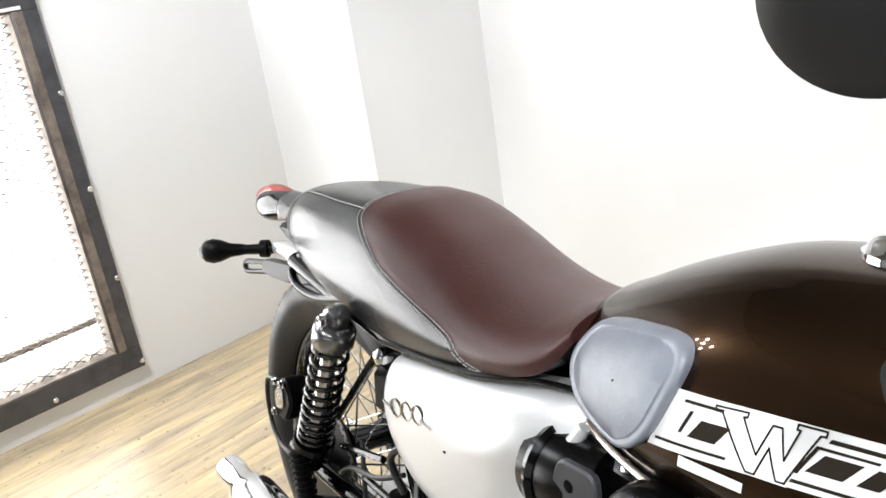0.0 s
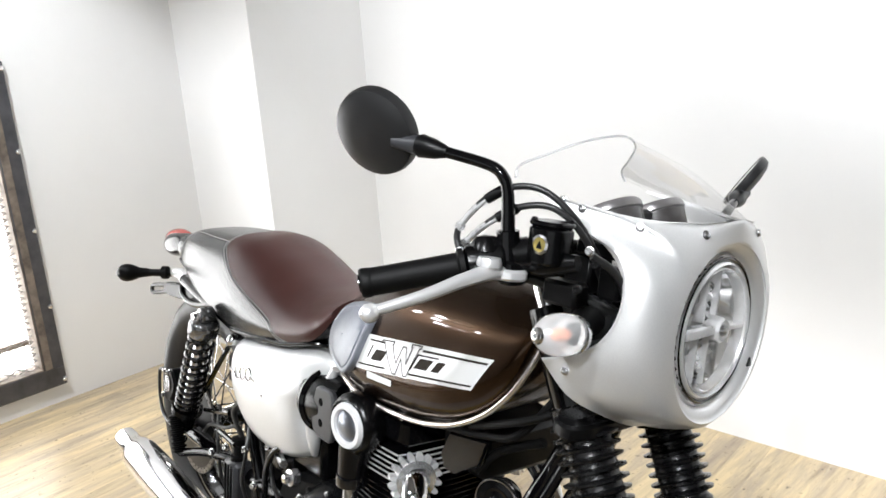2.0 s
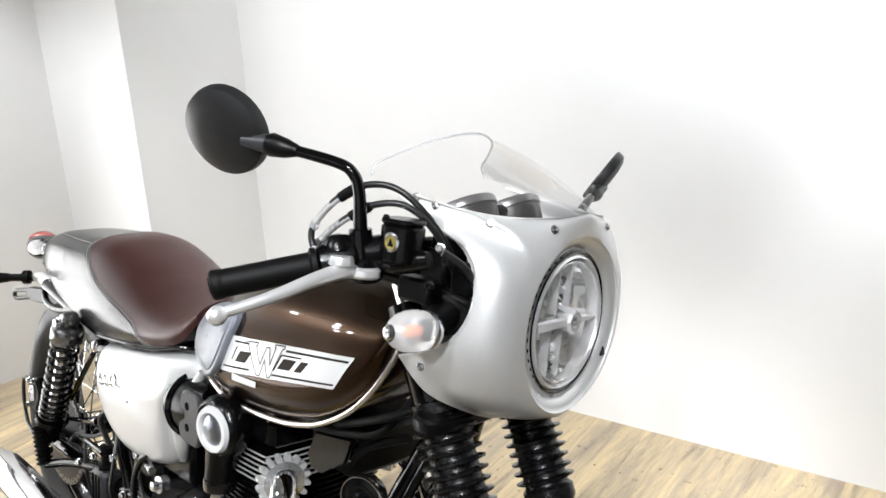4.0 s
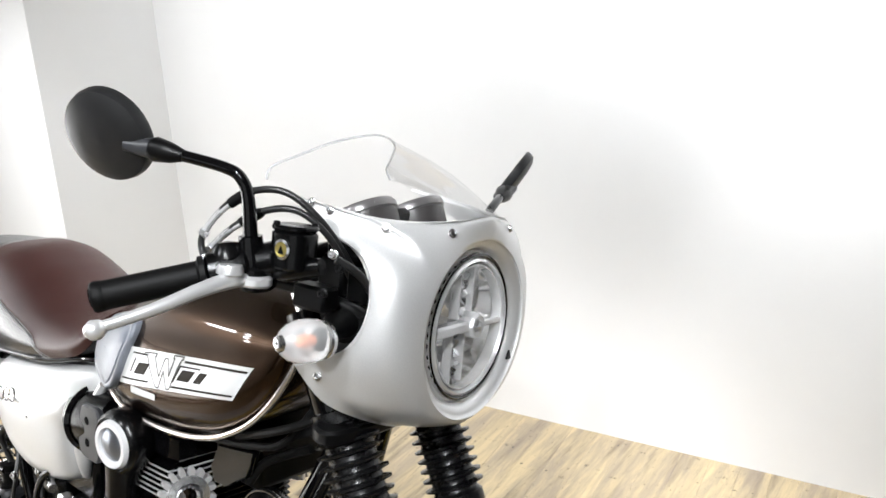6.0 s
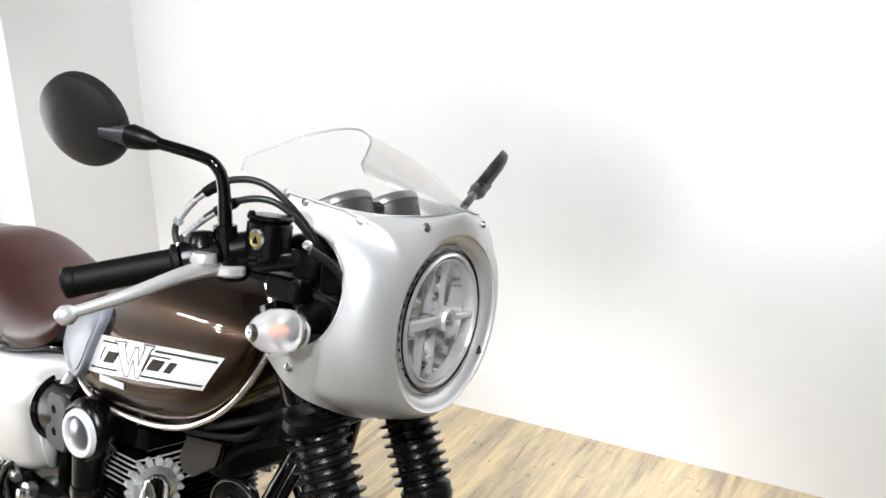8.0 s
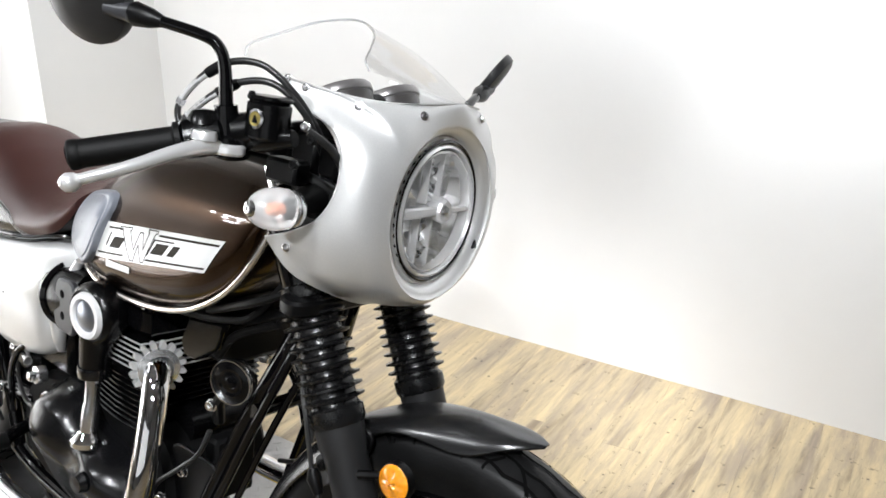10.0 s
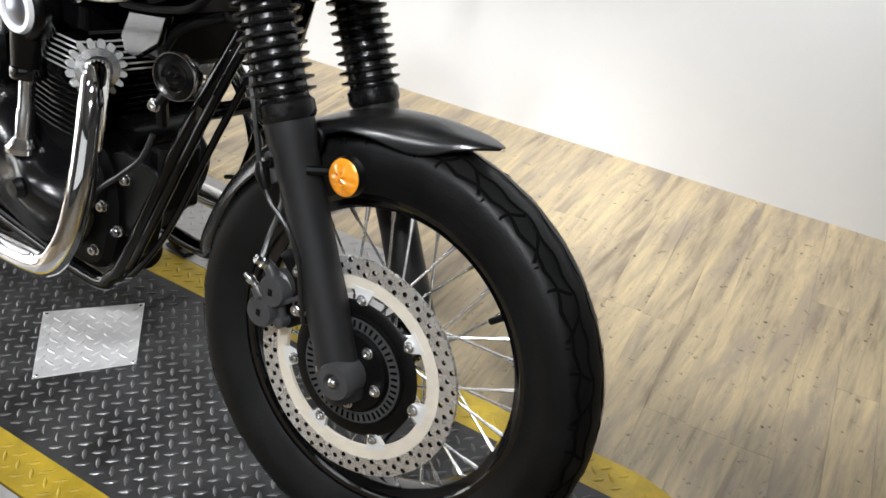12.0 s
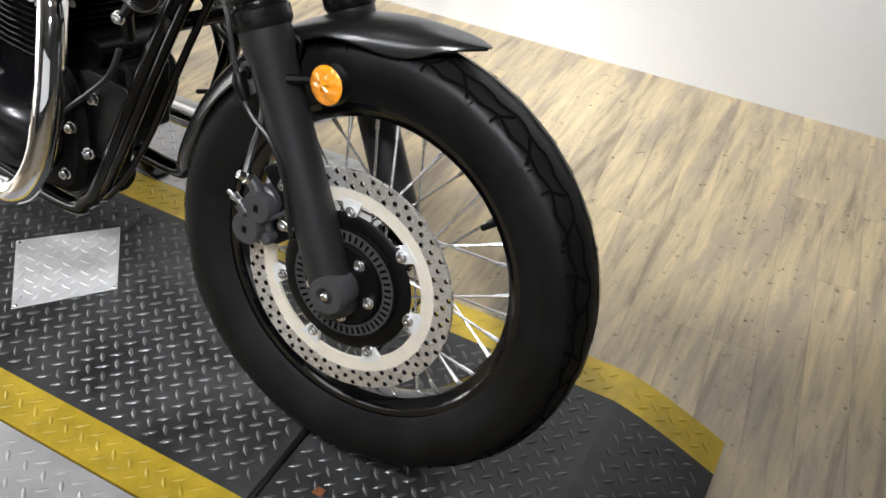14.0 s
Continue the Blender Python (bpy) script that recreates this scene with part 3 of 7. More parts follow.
def lift():
    top = tagged(new("motorcycle_lift"), "low black chequer plate motorcycle lift with yellow edges", "lift")
    t = 0.006
    part("rear_deck", Geo().box((X_DECK0, Y_NEAR_IN, -t), (X_SEAM - 0.004, Y_FAR_IN, 0)), DECK, top, "worn black chequer plate", smooth=0)
    part("front_deck", Geo().box((X_SEAM + 0.004, Y_NEAR_IN, -t), (X_FOLD, Y_FAR_IN, 0)), DECK, top, "worn black chequer plate", smooth=0)

    def slab(ya, yb):
        rows = []
        for k in range(9):
            x = X_FOLD + (X_END - X_FOLD) * k / 8
            rows.append([(x, ya, ramp_z(x) - t), (x, ya, ramp_z(x)), (x, yb, ramp_z(x)), (x, yb, ramp_z(x) - t)])
        return Geo().grid(rows, True, True)
    part("ramp", slab(Y_NEAR_IN, Y_FAR_IN), DECK, top, "sloping black chequer plate", smooth=30)
    for ya, yb in ((Y_NEAR, Y_NEAR_IN), (Y_FAR_IN, Y_FAR)):
        part("edge_stripe", Geo().box((X_DECK0, ya, -t), (X_SEAM - 0.004, yb, 0.0004)), YELLOW, top, "scuffed yellow painted edge", smooth=0)
        part("edge_stripe", Geo().box((X_SEAM + 0.004, ya, -t), (X_FOLD, yb, 0.0004)), YELLOW, top, "scuffed yellow painted edge", smooth=0)
        part("ramp_stripe", slab(ya, yb), YELLOW, top, "scuffed yellow painted edge", smooth=30)
    g = treads(Geo(), X_DECK0, X_SEAM, Y_NEAR_IN, Y_FAR_IN, keep=lambda x, y: x < -0.02 or x > 0.3)
    treads(g, X_SEAM, X_FOLD, Y_NEAR_IN, Y_FAR_IN)
    treads(g, X_FOLD, X_END, Y_NEAR_IN, Y_FAR_IN, slope=ramp_z)
    part("tread", g, TREAD, top, smooth=0)["kind"] = "stuff"
    g = Geo()
    for ya, yb in ((Y_NEAR, Y_NEAR_IN), (Y_FAR_IN, Y_FAR)):
        treads(g, X_DECK0, X_SEAM, ya, yb, z=0.0004)
        treads(g, X_SEAM, X_FOLD, ya, yb, z=0.0004)
        treads(g, X_FOLD, X_END, ya, yb, slope=ramp_z)
    part("yellow_tread", g, YELLOW, top, smooth=0)["kind"] = "stuff"
    # box under the plates
    g = Geo().box((X_DECK0 + 0.01, Y_NEAR + 0.01, FLOOR_Z), (X_FOLD - 0.01, Y_FAR - 0.01, -t - 0.001))
    part("under_frame", g, SATIN, top, smooth=0)
    part("ramp_nose", Geo().box((X_END - 0.012, Y_NEAR + 0.004, FLOOR_Z), (X_END - 0.002, Y_FAR - 0.004, END_Z - t - 0.001)), SATIN, top, smooth=0)
    part("hinge_rod", Geo().tube([(X_SEAM - 0.004, -0.01, 0.003), (X_SEAM, -0.15, 0.003), (X_SEAM + 0.004, Y_NEAR - 0.004, 0.003), (X_SEAM + 0.004, Y_NEAR - 0.008, -0.06)], 0.0055, 8), CABLE, top, "black cord lying along the seam")
    part("spot", Geo().box((1.478, -0.128, 0.0), (1.494, -0.114, 0.0012), 0.0003), material("rust_orange_mark", (0.34, 0.12, 0.04), 0.7, vary=0.3, scale=150), top, "small orange sticker")
    # square aluminium patch, turned 45 degrees
    cx, cy, s = 0.804, 0.053, 0.0945
    q = [(cx + a, cy + b) for a, b in ((-s * 1.39, 0.0), (0.01, -s * 1.44), (s * 1.31, 0), (0.0, s * 1.44))]
    patch = part("patch_plate", Geo().plate(q, 2, 0.0022, 0.0045, 0.0004), ALU, top, "bright aluminium chequer patch", smooth=0)
    g = treads(Geo(), cx - 0.13, cx + 0.13, cy - 0.13, cy + 0.13, z=0.0045, turn=radians(45), keep=lambda x, y: abs(x - cx) / 0.118 + abs(y - cy) / 0.122 < 1, pitch=0.032)
    part("patch_tread", g, ALU, patch, smooth=0)["kind"] = "stuff"
    for x, y in q:
        k = 0.93
        part("rivet", Geo().lathe([(0.0, 0.0015), (0.003, 0.001), (0.004, 0)], (cx + (x - cx) * k, cy + (y - cy) * k, 0.0045), (0, 0, 1), 10, False), BRIGHT, patch)
    # side wings
    for sgn, ye in ((-1, Y_NEAR), (1, Y_FAR)):
        yo = ye + sgn * 0.30
        o = [(X_DECK0, ye + sgn * 0.003), (1.339, ye + sgn * 0.003), (1.339 - 0.265, yo), (X_DECK0, yo)]
        wing = part("side_wing", Geo().plate(o, 2, -0.006, -0.001), WING, top, "bare aluminium chequer plate wing", smooth=0)

        def keep(x, y, sgn=sgn, ye=ye):
            return x < 1.325 - abs(y - ye) * 0.883 - 0.004 and (x > 0.3 or x < 0.0)
        part("wing_tread", treads(Geo(), X_DECK0, 1.36, min(ye, yo), max(ye, yo), z=-0.001, keep=keep, pitch=0.036), WING, wing, smooth=0)["kind"] = "stuff"
        g = Geo().grid([[(1.339, ye + sgn * 0.004, -0.002), (1.339 - 0.265, yo, -0.002)], [(1.337, ye + sgn * 0.004, FLOOR_Z), (1.337 - 0.265, yo, FLOOR_Z)]])
        part("wing_skirt", Geo().plate([(1.337, ye + sgn * 0.004), (1.072, yo), (1.066, yo), (1.331, ye + sgn * 0.004)], 2, FLOOR_Z, -0.0065), WING, wing, smooth=0)
        part("wing_screw", Geo().lathe([(0.0, 0.003), (0.004, 0.003), (0.005, 0.0)], (1.272, ye + sgn * 0.028, -0.001), (0, 0, 1), 10, False), SATIN, wing)
    return top


lift()


# ---- the motorcycle: x ahead, y to its left, z up from the ground under the rear axle ----
bike = tagged(new("motorcycle"), "brown and silver retro cafe racer motorcycle leaning on its side stand", "motorcycle")
bike.matrix_basis = Matrix.Translation((0.0171, 0.2269, 0.0115)) @ Matrix.Rotation(radians(-9), 4, "Z") @ Matrix.Rotation(radians(-8.8), 4, "X")
RAKE = radians(26)
STEM = Vector((-math.sin(RAKE), 0, math.cos(RAKE)))
PIVOT = Vector((1.4246, 0, 0.2883))
STEER = Matrix.Translation(PIVOT) @ Matrix.Rotation(radians(9.4), 4, STEM) @ Matrix.Translation(-PIVOT)
F_AXLE, R_AXLE = Vector((1.465, 0, 0.308)), Vector((0.0, 0, 0.3215))


def bolt_geo(base, axis, r=0.006, h=0.005, seg=12, g=None):
    return (g or Geo()).lathe([(r * 1.25, 0), (r * 1.25, h * 0.3), (r, h * 0.35), (r, h * 0.9), (r * 0.85, h), (r * 0.5, h), (r * 0.45, h * 0.6), (0, h * 0.6)], base, axis, seg, False)


# -- wheels --
def tyre_geo(c, R, half, bead, seg=96):
    g = Geo()
    prof = [(bead, -half * 0.62), (bead + 0.010, -half * 0.74), (bead + (R - bead) * 0.40, -half * 0.985), (bead + (R - bead) * 0.62, -half), (bead + (R - bead) * 0.78, -half * 0.90),
            (R - 0.011, -half * 0.66), (R - 0.003, -half * 0.35), (R, 0)]
    prof = prof + [(r, -h) for r, h in prof[-2::-1]]
    pts = curve([Vector((r, h, 0)) for r, h in prof], 3)
    g.lathe([(p.x, p.y) for p in pts], c, (0, 1, 0), seg, False)
    return g


def tyre_surface(R, half, bead, h):
    """Radius of the tyre's tread at the sideways place h."""
    return lerp([(0.0, R), (half * 0.35, R - 0.003), (half * 0.66, R - 0.011), (half * 0.90, bead + (R - bead) * 0.78), (half, bead + (R - bead) * 0.62)], abs(h))


def groove_geo(c, R, half, bead, count, seed):
    """Tread grooves as dark strips just above the tread, their shade put into the colour: a zigzag round the crown,
    slanted cuts to the shoulders.
    """
    g = Geo()
    n = count * 8

    def pt(ang, h, lift=0.0015):
        r = tyre_surface(R, half, bead, h) + lift
        return (c.x + r * math.cos(ang), c.y + h, c.z + r * math.sin(ang))

    def strip(line, w):
        rows = []
        for k, (a, h) in enumerate(line):
            a2, h2 = line[min(k + 1, len(line) - 1)]
            a1, h1 = line[max(k - 1, 0)]
            dx, dy = (a2 - a1) * R, h2 - h1
            L = math.hypot(dx, dy) or 1
            nx, ny = -dy / L * w / R, dx / L * w
            rows.append([pt(a - nx, h - ny), pt(a + nx, h + ny)])
        g.grid(rows)
    for off, ph in ((-0.80, 0.0), (-0.46, 2.1), (0.0, 1.0), (0.46, 0.6), (0.80, 3.1)):
        line = []
        for k in range(n + 1):
            a = 2 * math.pi * k / n
            line.append((a, half * (off + 0.045 * math.sin(a * count * 2 + ph) + 0.02 * math.sin(a * count + ph))))
        strip(line, 0.0019)
    st = 2 * math.pi / count
    for k in range(count):
        for sgn in (-1, 1):
            a = st * (k + (0.5 if sgn > 0 else 0))
            strip([(a + st * u, sgn * half * v) for u, v in ((0.0, 0.46), (0.05, 0.60), (0.11, 0.72), (0.14, 0.84), (0.15, 0.93))], 0.0021)
            strip([(a + st * (0.78 + u), sgn * half * v) for u, v in ((0.0, 0.46), (-0.08, 0.58), (-0.16, 0.72), (-0.24, 0.86), (-0.27, 0.92))], 0.0021)
            strip([(a + st * (0.44 + u), sgn * half * v) for u, v in ((0.0, 0.88), (0.03, 0.975))], 0.0015)
    return g


def wheel(c, R, half, bead, flange, rim_half, m, name, label):
    rim = Geo().lathe([(flange, -rim_half), (flange - 0.001, -rim_half + 0.004), (flange - 0.012, -rim_half + 0.006), (flange - 0.018, -rim_half + 0.014), (bead - 0.022, -0.014), (bead - 0.026, 0),
                       (bead - 0.022, 0.014), (flange - 0.018, rim_half - 0.014), (flange - 0.012, rim_half - 0.006), (flange - 0.001, rim_half - 0.004), (flange, rim_half),
                       (flange + 0.001, rim_half - 0.003), (bead - 0.008, rim_half - 0.006), (bead - 0.012, 0), (bead - 0.008, -rim_half + 0.006), (flange + 0.001, -rim_half + 0.003), (flange, -rim_half)], c, (0, 1, 0), 96, False)
    w = part(name, rim, RIM, bike, label, m)
    part("tyre", tyre_geo(c, R, half, bead), TYRE, w, "black rubber tyre")
    part("tread_groove", groove_geo(c, R, half, bead, 18, 1), RECESS_SHADE, w, smooth=0)
    hub = Geo().lathe([(0.012, -0.062), (0.038, -0.062), (0.040, -0.046), (0.026, -0.040), (0.024, 0.0), (0.026, 0.040), (0.040, 0.046), (0.040, 0.062), (0.012, 0.062)], c, (0, 1, 0), 32, True)
    part("hub", hub, GLOSS, w)
    # laced spokes
    n = 36
    shapes = {}
    for k in range(n):
        side = -1 if k % 2 else 1
        cross = 1 if (k // 2) % 2 else -1
        key = (side, cross)
        if key not in shapes:
            a, b = Vector((0.037 * math.cos(cross * 1.15), side * 0.045, 0.037 * math.sin(cross * 1.15))), Vector((bead - 0.024, side * 0.004, 0))
            d = (b - a).normalized()
            s = Geo().tube([a, b], 0.0019, 7)
            s.tube([b - d * 0.020, b], [0.0029, 0.0034], 7)
            shapes[key] = mesh_of("spoke", s, PALE)
        ang = 2 * math.pi * k / n
        part("spoke", shapes[key], None, w, m=Matrix.Translation(c) @ Matrix.Rotation(-ang, 4, "Y"))
    v = Vector((math.cos(radians(38)), 0, math.sin(radians(38))))
    part("valve", Geo().tube([c + v * (bead - 0.025), c + v * (bead - 0.05)], [0.004, 0.0046], 8), RUBBER, w)
    return w


front = wheel(F_AXLE, 0.3185, 0.0505, 0.2285, 0.2425, 0.0335, STEER, "front_wheel", "black spoked front wheel with a perforated brake disc")
rear = wheel(R_AXLE, 0.333, 0.0655, 0.2285, 0.2425, 0.043, None, "rear_wheel", "black spoked rear wheel")


def ring_plate(g, c, y0, y1, r0, r1, holes=(), seg=112):
    """A flat ring in the wheel's plane."""
    for y, fl in ((y0, False), (y1, True)):
        g.grid([[(c.x + r * math.cos(2 * math.pi * j / seg), c.y + y, c.z + r * math.sin(2 * math.pi * j / seg)) for j in range(seg)] for r in (r0, r1)], True, False, flip=fl)
    for r, fl in ((r0, False), (r1, True)):
        g.grid([[(c.x + r * math.cos(2 * math.pi * j / seg), c.y + y, c.z + r * math.sin(2 * math.pi * j / seg)) for j in range(seg)] for y in (y1, y0)], True, False, flip=not fl)
    return g


def perforated(c, y0, y1, r0, r1, rings, n, hole):
    """A brake band whose drilled holes go right through: cells of a ring, each with an octagonal opening."""
    g, holes = Geo(), Geo()
    edges = [r0 + (r1 - r0) * k / rings for k in range(rings + 1)]
    for k in range(rings):
        ra, rb = edges[k], edges[k + 1]
        for j in range(n):
            a0, a1 = 2 * math.pi * (j + 0.45 * k) / n, 2 * math.pi * (j + 1 + 0.45 * k) / n
            am, rm = (a0 + a1) / 2, (ra + rb) / 2
            sq = []
            for u, v in ((-1, -1), (0, -1), (1, -1), (1, 0), (1, 1), (0, 1), (-1, 1), (-1, 0)):
                a, r = am + u * (a1 - a0) / 2, rm + v * (rb - ra) / 2
                sq.append((r * math.cos(a), r * math.sin(a)))
            oc = []
            for i in range(8):
                t = radians(-135 + 45 * i)
                a, r = am + hole * math.cos(t) / rm, rm + hole * math.sin(t)
                oc.append((r * math.cos(a), r * math.sin(a)))
            P = lambda q, y: [(c.x + x, c.y + y, c.z + z) for x, z in q]
            g.grid([P(sq, y0), P(oc, y0)], True)
            g.grid([P(oc, y1), P(sq, y1)], True)
            holes.grid([P(oc, y0), P(oc, y1)], True)
    for r, fl in ((r0, False), (r1, True)):
        g.grid([[(c.x + r * math.cos(2 * math.pi * j / 112), c.y + y, c.z + r * math.sin(2 * math.pi * j / 112)) for j in range(112)] for y in (y1, y0)], True, False, flip=not fl)
    return g, holes


YD = -0.0745
DISC_TAB = material("pale_disc_tab", (0.80, 0.80, 0.79), 0.35, 0.3, vary=0.04)
# hole walls get a black of their own, in place of the shade inside
band, drilled = perforated(F_AXLE, YD - 0.0028, YD + 0.0028, 0.131, 0.156, 3, 36, 0.0037)
disc = part("brake_disc", band, DISC, front, "drilled steel brake disc", smooth=0)
part("drilled_rim", drilled, RECESS_SHADE, disc, "drilled holes coloured dark for the shade inside", smooth=0)["kind"] = "stuff"
part("disc_inner_ring", Geo().lathe([(0.1125, YD - 0.0024), (0.131, YD - 0.0024), (0.131, YD + 0.0024), (0.1125, YD + 0.0024), (0.1125, YD - 0.0024)], F_AXLE, (0, 1, 0), 112, False), DISC_BAND, front, "pale inner ring of the disc", smooth=30)
g = Geo()
for k in range(7):
    a = radians(94.6 - 51.43 * k)
    u, w_ = Vector((math.cos(a), 0, math.sin(a))), Vector((-math.sin(a), 0, math.cos(a)))
    o = F_AXLE + Vector((0, YD, 0))
    tab = [o + u * r + w_ * s for r, s in ((0.117, -0.016), (0.103, -0.0105), (0.094, -0.007), (0.094, 0.007), (0.103, 0.0105), (0.117, 0.016))]
    part("disc_tab", Geo().grid([[p + Vector((0, -0.003, 0)) for p in tab], [p + Vector((0, 0.003, 0)) for p in tab]], True, True), DISC_TAB, front, smooth=30)
carrier = part("disc_carrier", Geo().lathe([(0.03, YD + 0.012), (0.094, YD + 0.004), (0.098, YD - 0.001), (0.094, YD - 0.004), (0.080, YD - 0.004), (0.078, YD - 0.008), (0.058, YD - 0.008), (0.055, YD - 0.013), (0.03, YD - 0.014)], F_AXLE, (0, 1, 0), 64, True), SATIN, front, "black disc carrier with a slotted sensor ring")
for k in range(7):
    a = radians(94.6 - 51.43 * k)
    part("disc_bolt", bolt_geo(F_AXLE + Vector((0.1004 * math.cos(a), YD - 0.003, 0.1004 * math.sin(a))), (0, -1, 0), 0.0062, 0.006), BRIGHT, front)
# ring slots as raised black blocks, the dark inside put into the colour
g = Geo()
for k in range(48):
    a = 2 * math.pi * k / 48
    u, w_ = Vector((math.cos(a), 0, math.sin(a))), Vector((-math.sin(a), 0, math.cos(a)))
    o = F_AXLE + Vector((0, YD - 0.0090, 0))
    g.grid([[o + u * r + w_ * s for r, s in ((0.063, -0.0017), (0.073, -0.002), (0.073, 0.002), (0.063, 0.0017))], [o + Vector((0, -0.0012, 0)) + u * r + w_ * s for r, s in ((0.0635, -0.0014), (0.0725, -0.0016), (0.0725, 0.0016), (0.0635, 0.0014))]], True, True)
part("sensor_ring", ring_plate(Geo(), F_AXLE, YD - 0.0092, YD - 0.0080, 0.0605, 0.0755), CALIPER_GREY, front, "grey slotted sensor ring", smooth=30)
part("sensor_slot_shade", g, RECESS_SHADE, front, smooth=0)["kind"] = "stuff"
for a in (60, -10, -80, 200):
    part("hub_bolt", bolt_geo(F_AXLE + Vector((0.045 * math.cos(radians(a)), YD - 0.014, 0.045 * math.sin(radians(a)))), (0, -1, 0), 0.0068, 0.006), BRIGHT, front)


# -- front fork, in the straight-ahead frame --
def leg(y, t):
    """A point of a fork leg, t metres up from the axle."""
    return Vector((1.458, y, 0.300)) + STEM * t


for y in (-0.093, 0.102):
    prof = [(0.010, -0.034), (0.024, -0.033), (0.029, -0.024), (0.030, 0.0), (0.0295, 0.05), (0.0285, 0.16), (0.0292, 0.30), (0.0325, 0.315), (0.0335, 0.345), (0.030, 0.347), (0.01, 0.347)]
    part("fork_slider", Geo().lathe(prof, leg(y, 0), STEM, 32, True), FORK, bike, "satin black fork slider", STEER)
    rows = [(0.0345, 0.340), (0.0375, 0.346), (0.0375, 0.362), (0.0350, 0.364)]
    n = 10
    for k in range(n):
        h = 0.368 + 0.0142 * k
        rows += [(0.0320, h), (0.0320, h + 0.0030), (0.0422 + 0.0006 * math.sin(k * 1.7), h + 0.0058), (0.0430, h + 0.0088), (0.0325, h + 0.0112)]
    h = 0.368 + 0.0142 * n
    rows += [(0.0315, h), (0.037, h + 0.003), (0.0375, h + 0.018), (0.033, h + 0.020), (0.02, h + 0.020)]
    part("fork_gaiter", Geo().lathe(rows, leg(y, 0), STEM, 36, True), GAITER, bike, "ribbed black rubber fork gaiter with worn ridges", STEER, smooth=38)
    part("fork_shroud", Geo().lathe([(0.02, 0.52), (0.0315, 0.52), (0.033, 0.535), (0.033, 0.66), (0.02, 0.662)], leg(y, 0), STEM, 28, True), GLOSS, bike, "gloss black upper fork shroud", STEER)
    part("stanchion", Geo().lathe([(0.02, 0.65), (0.0205, 0.66), (0.0205, 0.735), (0.018, 0.74), (0.0, 0.74)], leg(y, 0), STEM, 24, False), CHROME, bike, "", STEER)
part("lower_yoke", Geo().plate(ring_curve([(1.225, -0.14), (1.27, -0.145), (1.275, 0), (1.27, 0.145), (1.225, 0.14), (1.20, 0.05), (1.20, -0.05)], 4), 2, 0.748, 0.768, 0.004), SATIN, bike, "", STEER)
part("upper_yoke", Geo().plate(ring_curve([(1.125, -0.135), (1.17, -0.14), (1.175, 0), (1.17, 0.14), (1.125, 0.135), (1.10, 0.05), (1.10, -0.05)], 4), 2, 0.93, 0.955, 0.004), BRIGHT, bike, "", STEER)
part("front_axle_nut", Geo().lathe([(0.0, -0.010), (0.006, -0.010), (0.0075, -0.004), (0.010, -0.004), (0.013, -0.010), (0.024, -0.009), (0.0272, 0.0), (0.0275, 0.03), (0.01, 0.04)], (1.4655, -0.117, 0.3062), (0, 1, 0), 28, False), CALIPER_GREY, bike, "", STEER)
part("axle_hex", Geo().lathe([(0.0, -0.002), (0.004, -0.002), (0.0065, 0.0), (0.0065, 0.006)], (1.4655, -0.128, 0.3062), (0, 1, 0), 6, False), BRIGHT, bike, "", STEER)

# front mudguard
def mudguard():
    g = Geo()
    rows = []
    a0, a1, n = 73.6, 176, 40
    R0 = 0.337
    for k in range(n + 1):
        u = k / n
        a = radians(a0 + (a1 - a0) * u)
        half = lerp([(0, 0.006), (0.04, 0.030), (0.12, 0.049), (0.3, 0.060), (0.5, 0.062), (0.9, 0.052), (0.97, 0.042), (1.0, 0.030)], u)
        drop = lerp([(0, 0.002), (0.06, 0.016), (0.12, 0.034), (0.18, 0.038), (0.26, 0.028), (0.34, 0.020), (0.42, 0.026), (0.52, 0.036), (0.62, 0.034), (0.85, 0.026), (1, 0.008)], u)
        lift = lerp([(0, 0.013), (0.12, 0.006), (0.3, 0.0), (0.6, -0.004), (1, -0.002)], u)
        row = []
        for j in range(17):
            s = -1 + 2 * j / 16
            y = half * math.sin(s * 1.45) / math.sin(1.45)
            r = R0 + lift - drop * (1 - math.cos(s * 1.45)) / (1 - math.cos(1.45))
            row.append((F_AXLE.x + r * math.cos(a), y, F_AXLE.z + r * math.sin(a)))
        rows.append(row)
    g.grid(rows)
    inner = [[(F_AXLE.x + (p[0] - F_AXLE.x) * 0.991, p[1] * 0.965, F_AXLE.z + (p[2] - F_AXLE.z) * 0.991) for p in r] for r in rows]
    g.grid(inner, flip=True)
    rim = [r[0] for r in rows] + rows[-1][1:] + [r[-1] for r in rows[::-1]][1:] + rows[0][::-1][1:]
    rin = [r[0] for r in inner] + inner[-1][1:] + [r[-1] for r in inner[::-1]][1:] + inner[0][::-1][1:]
    g.grid([rim, rin], flip=True)
    return g


part("front_mudguard", mudguard(), GUARD, bike, "satin black front mudguard", STEER, smooth=60)
for sg in (-1, 1):
    part("mudguard_stay", Geo().plate(ring_curve([(1.30, 0.535), (1.335, 0.550), (1.348, 0.592), (1.325, 0.600), (1.30, 0.58)], 3), 1, sg * 0.066 - 0.003, sg * 0.066 + 0.003, 0.001), SATIN, bike, "", STEER)
    part("stay_bolt", bolt_geo((1.312, -0.07 if sg < 0 else 0.07, 0.585), (0, sg, 0), 0.0055, 0.005), BRIGHT, bike, "", STEER)
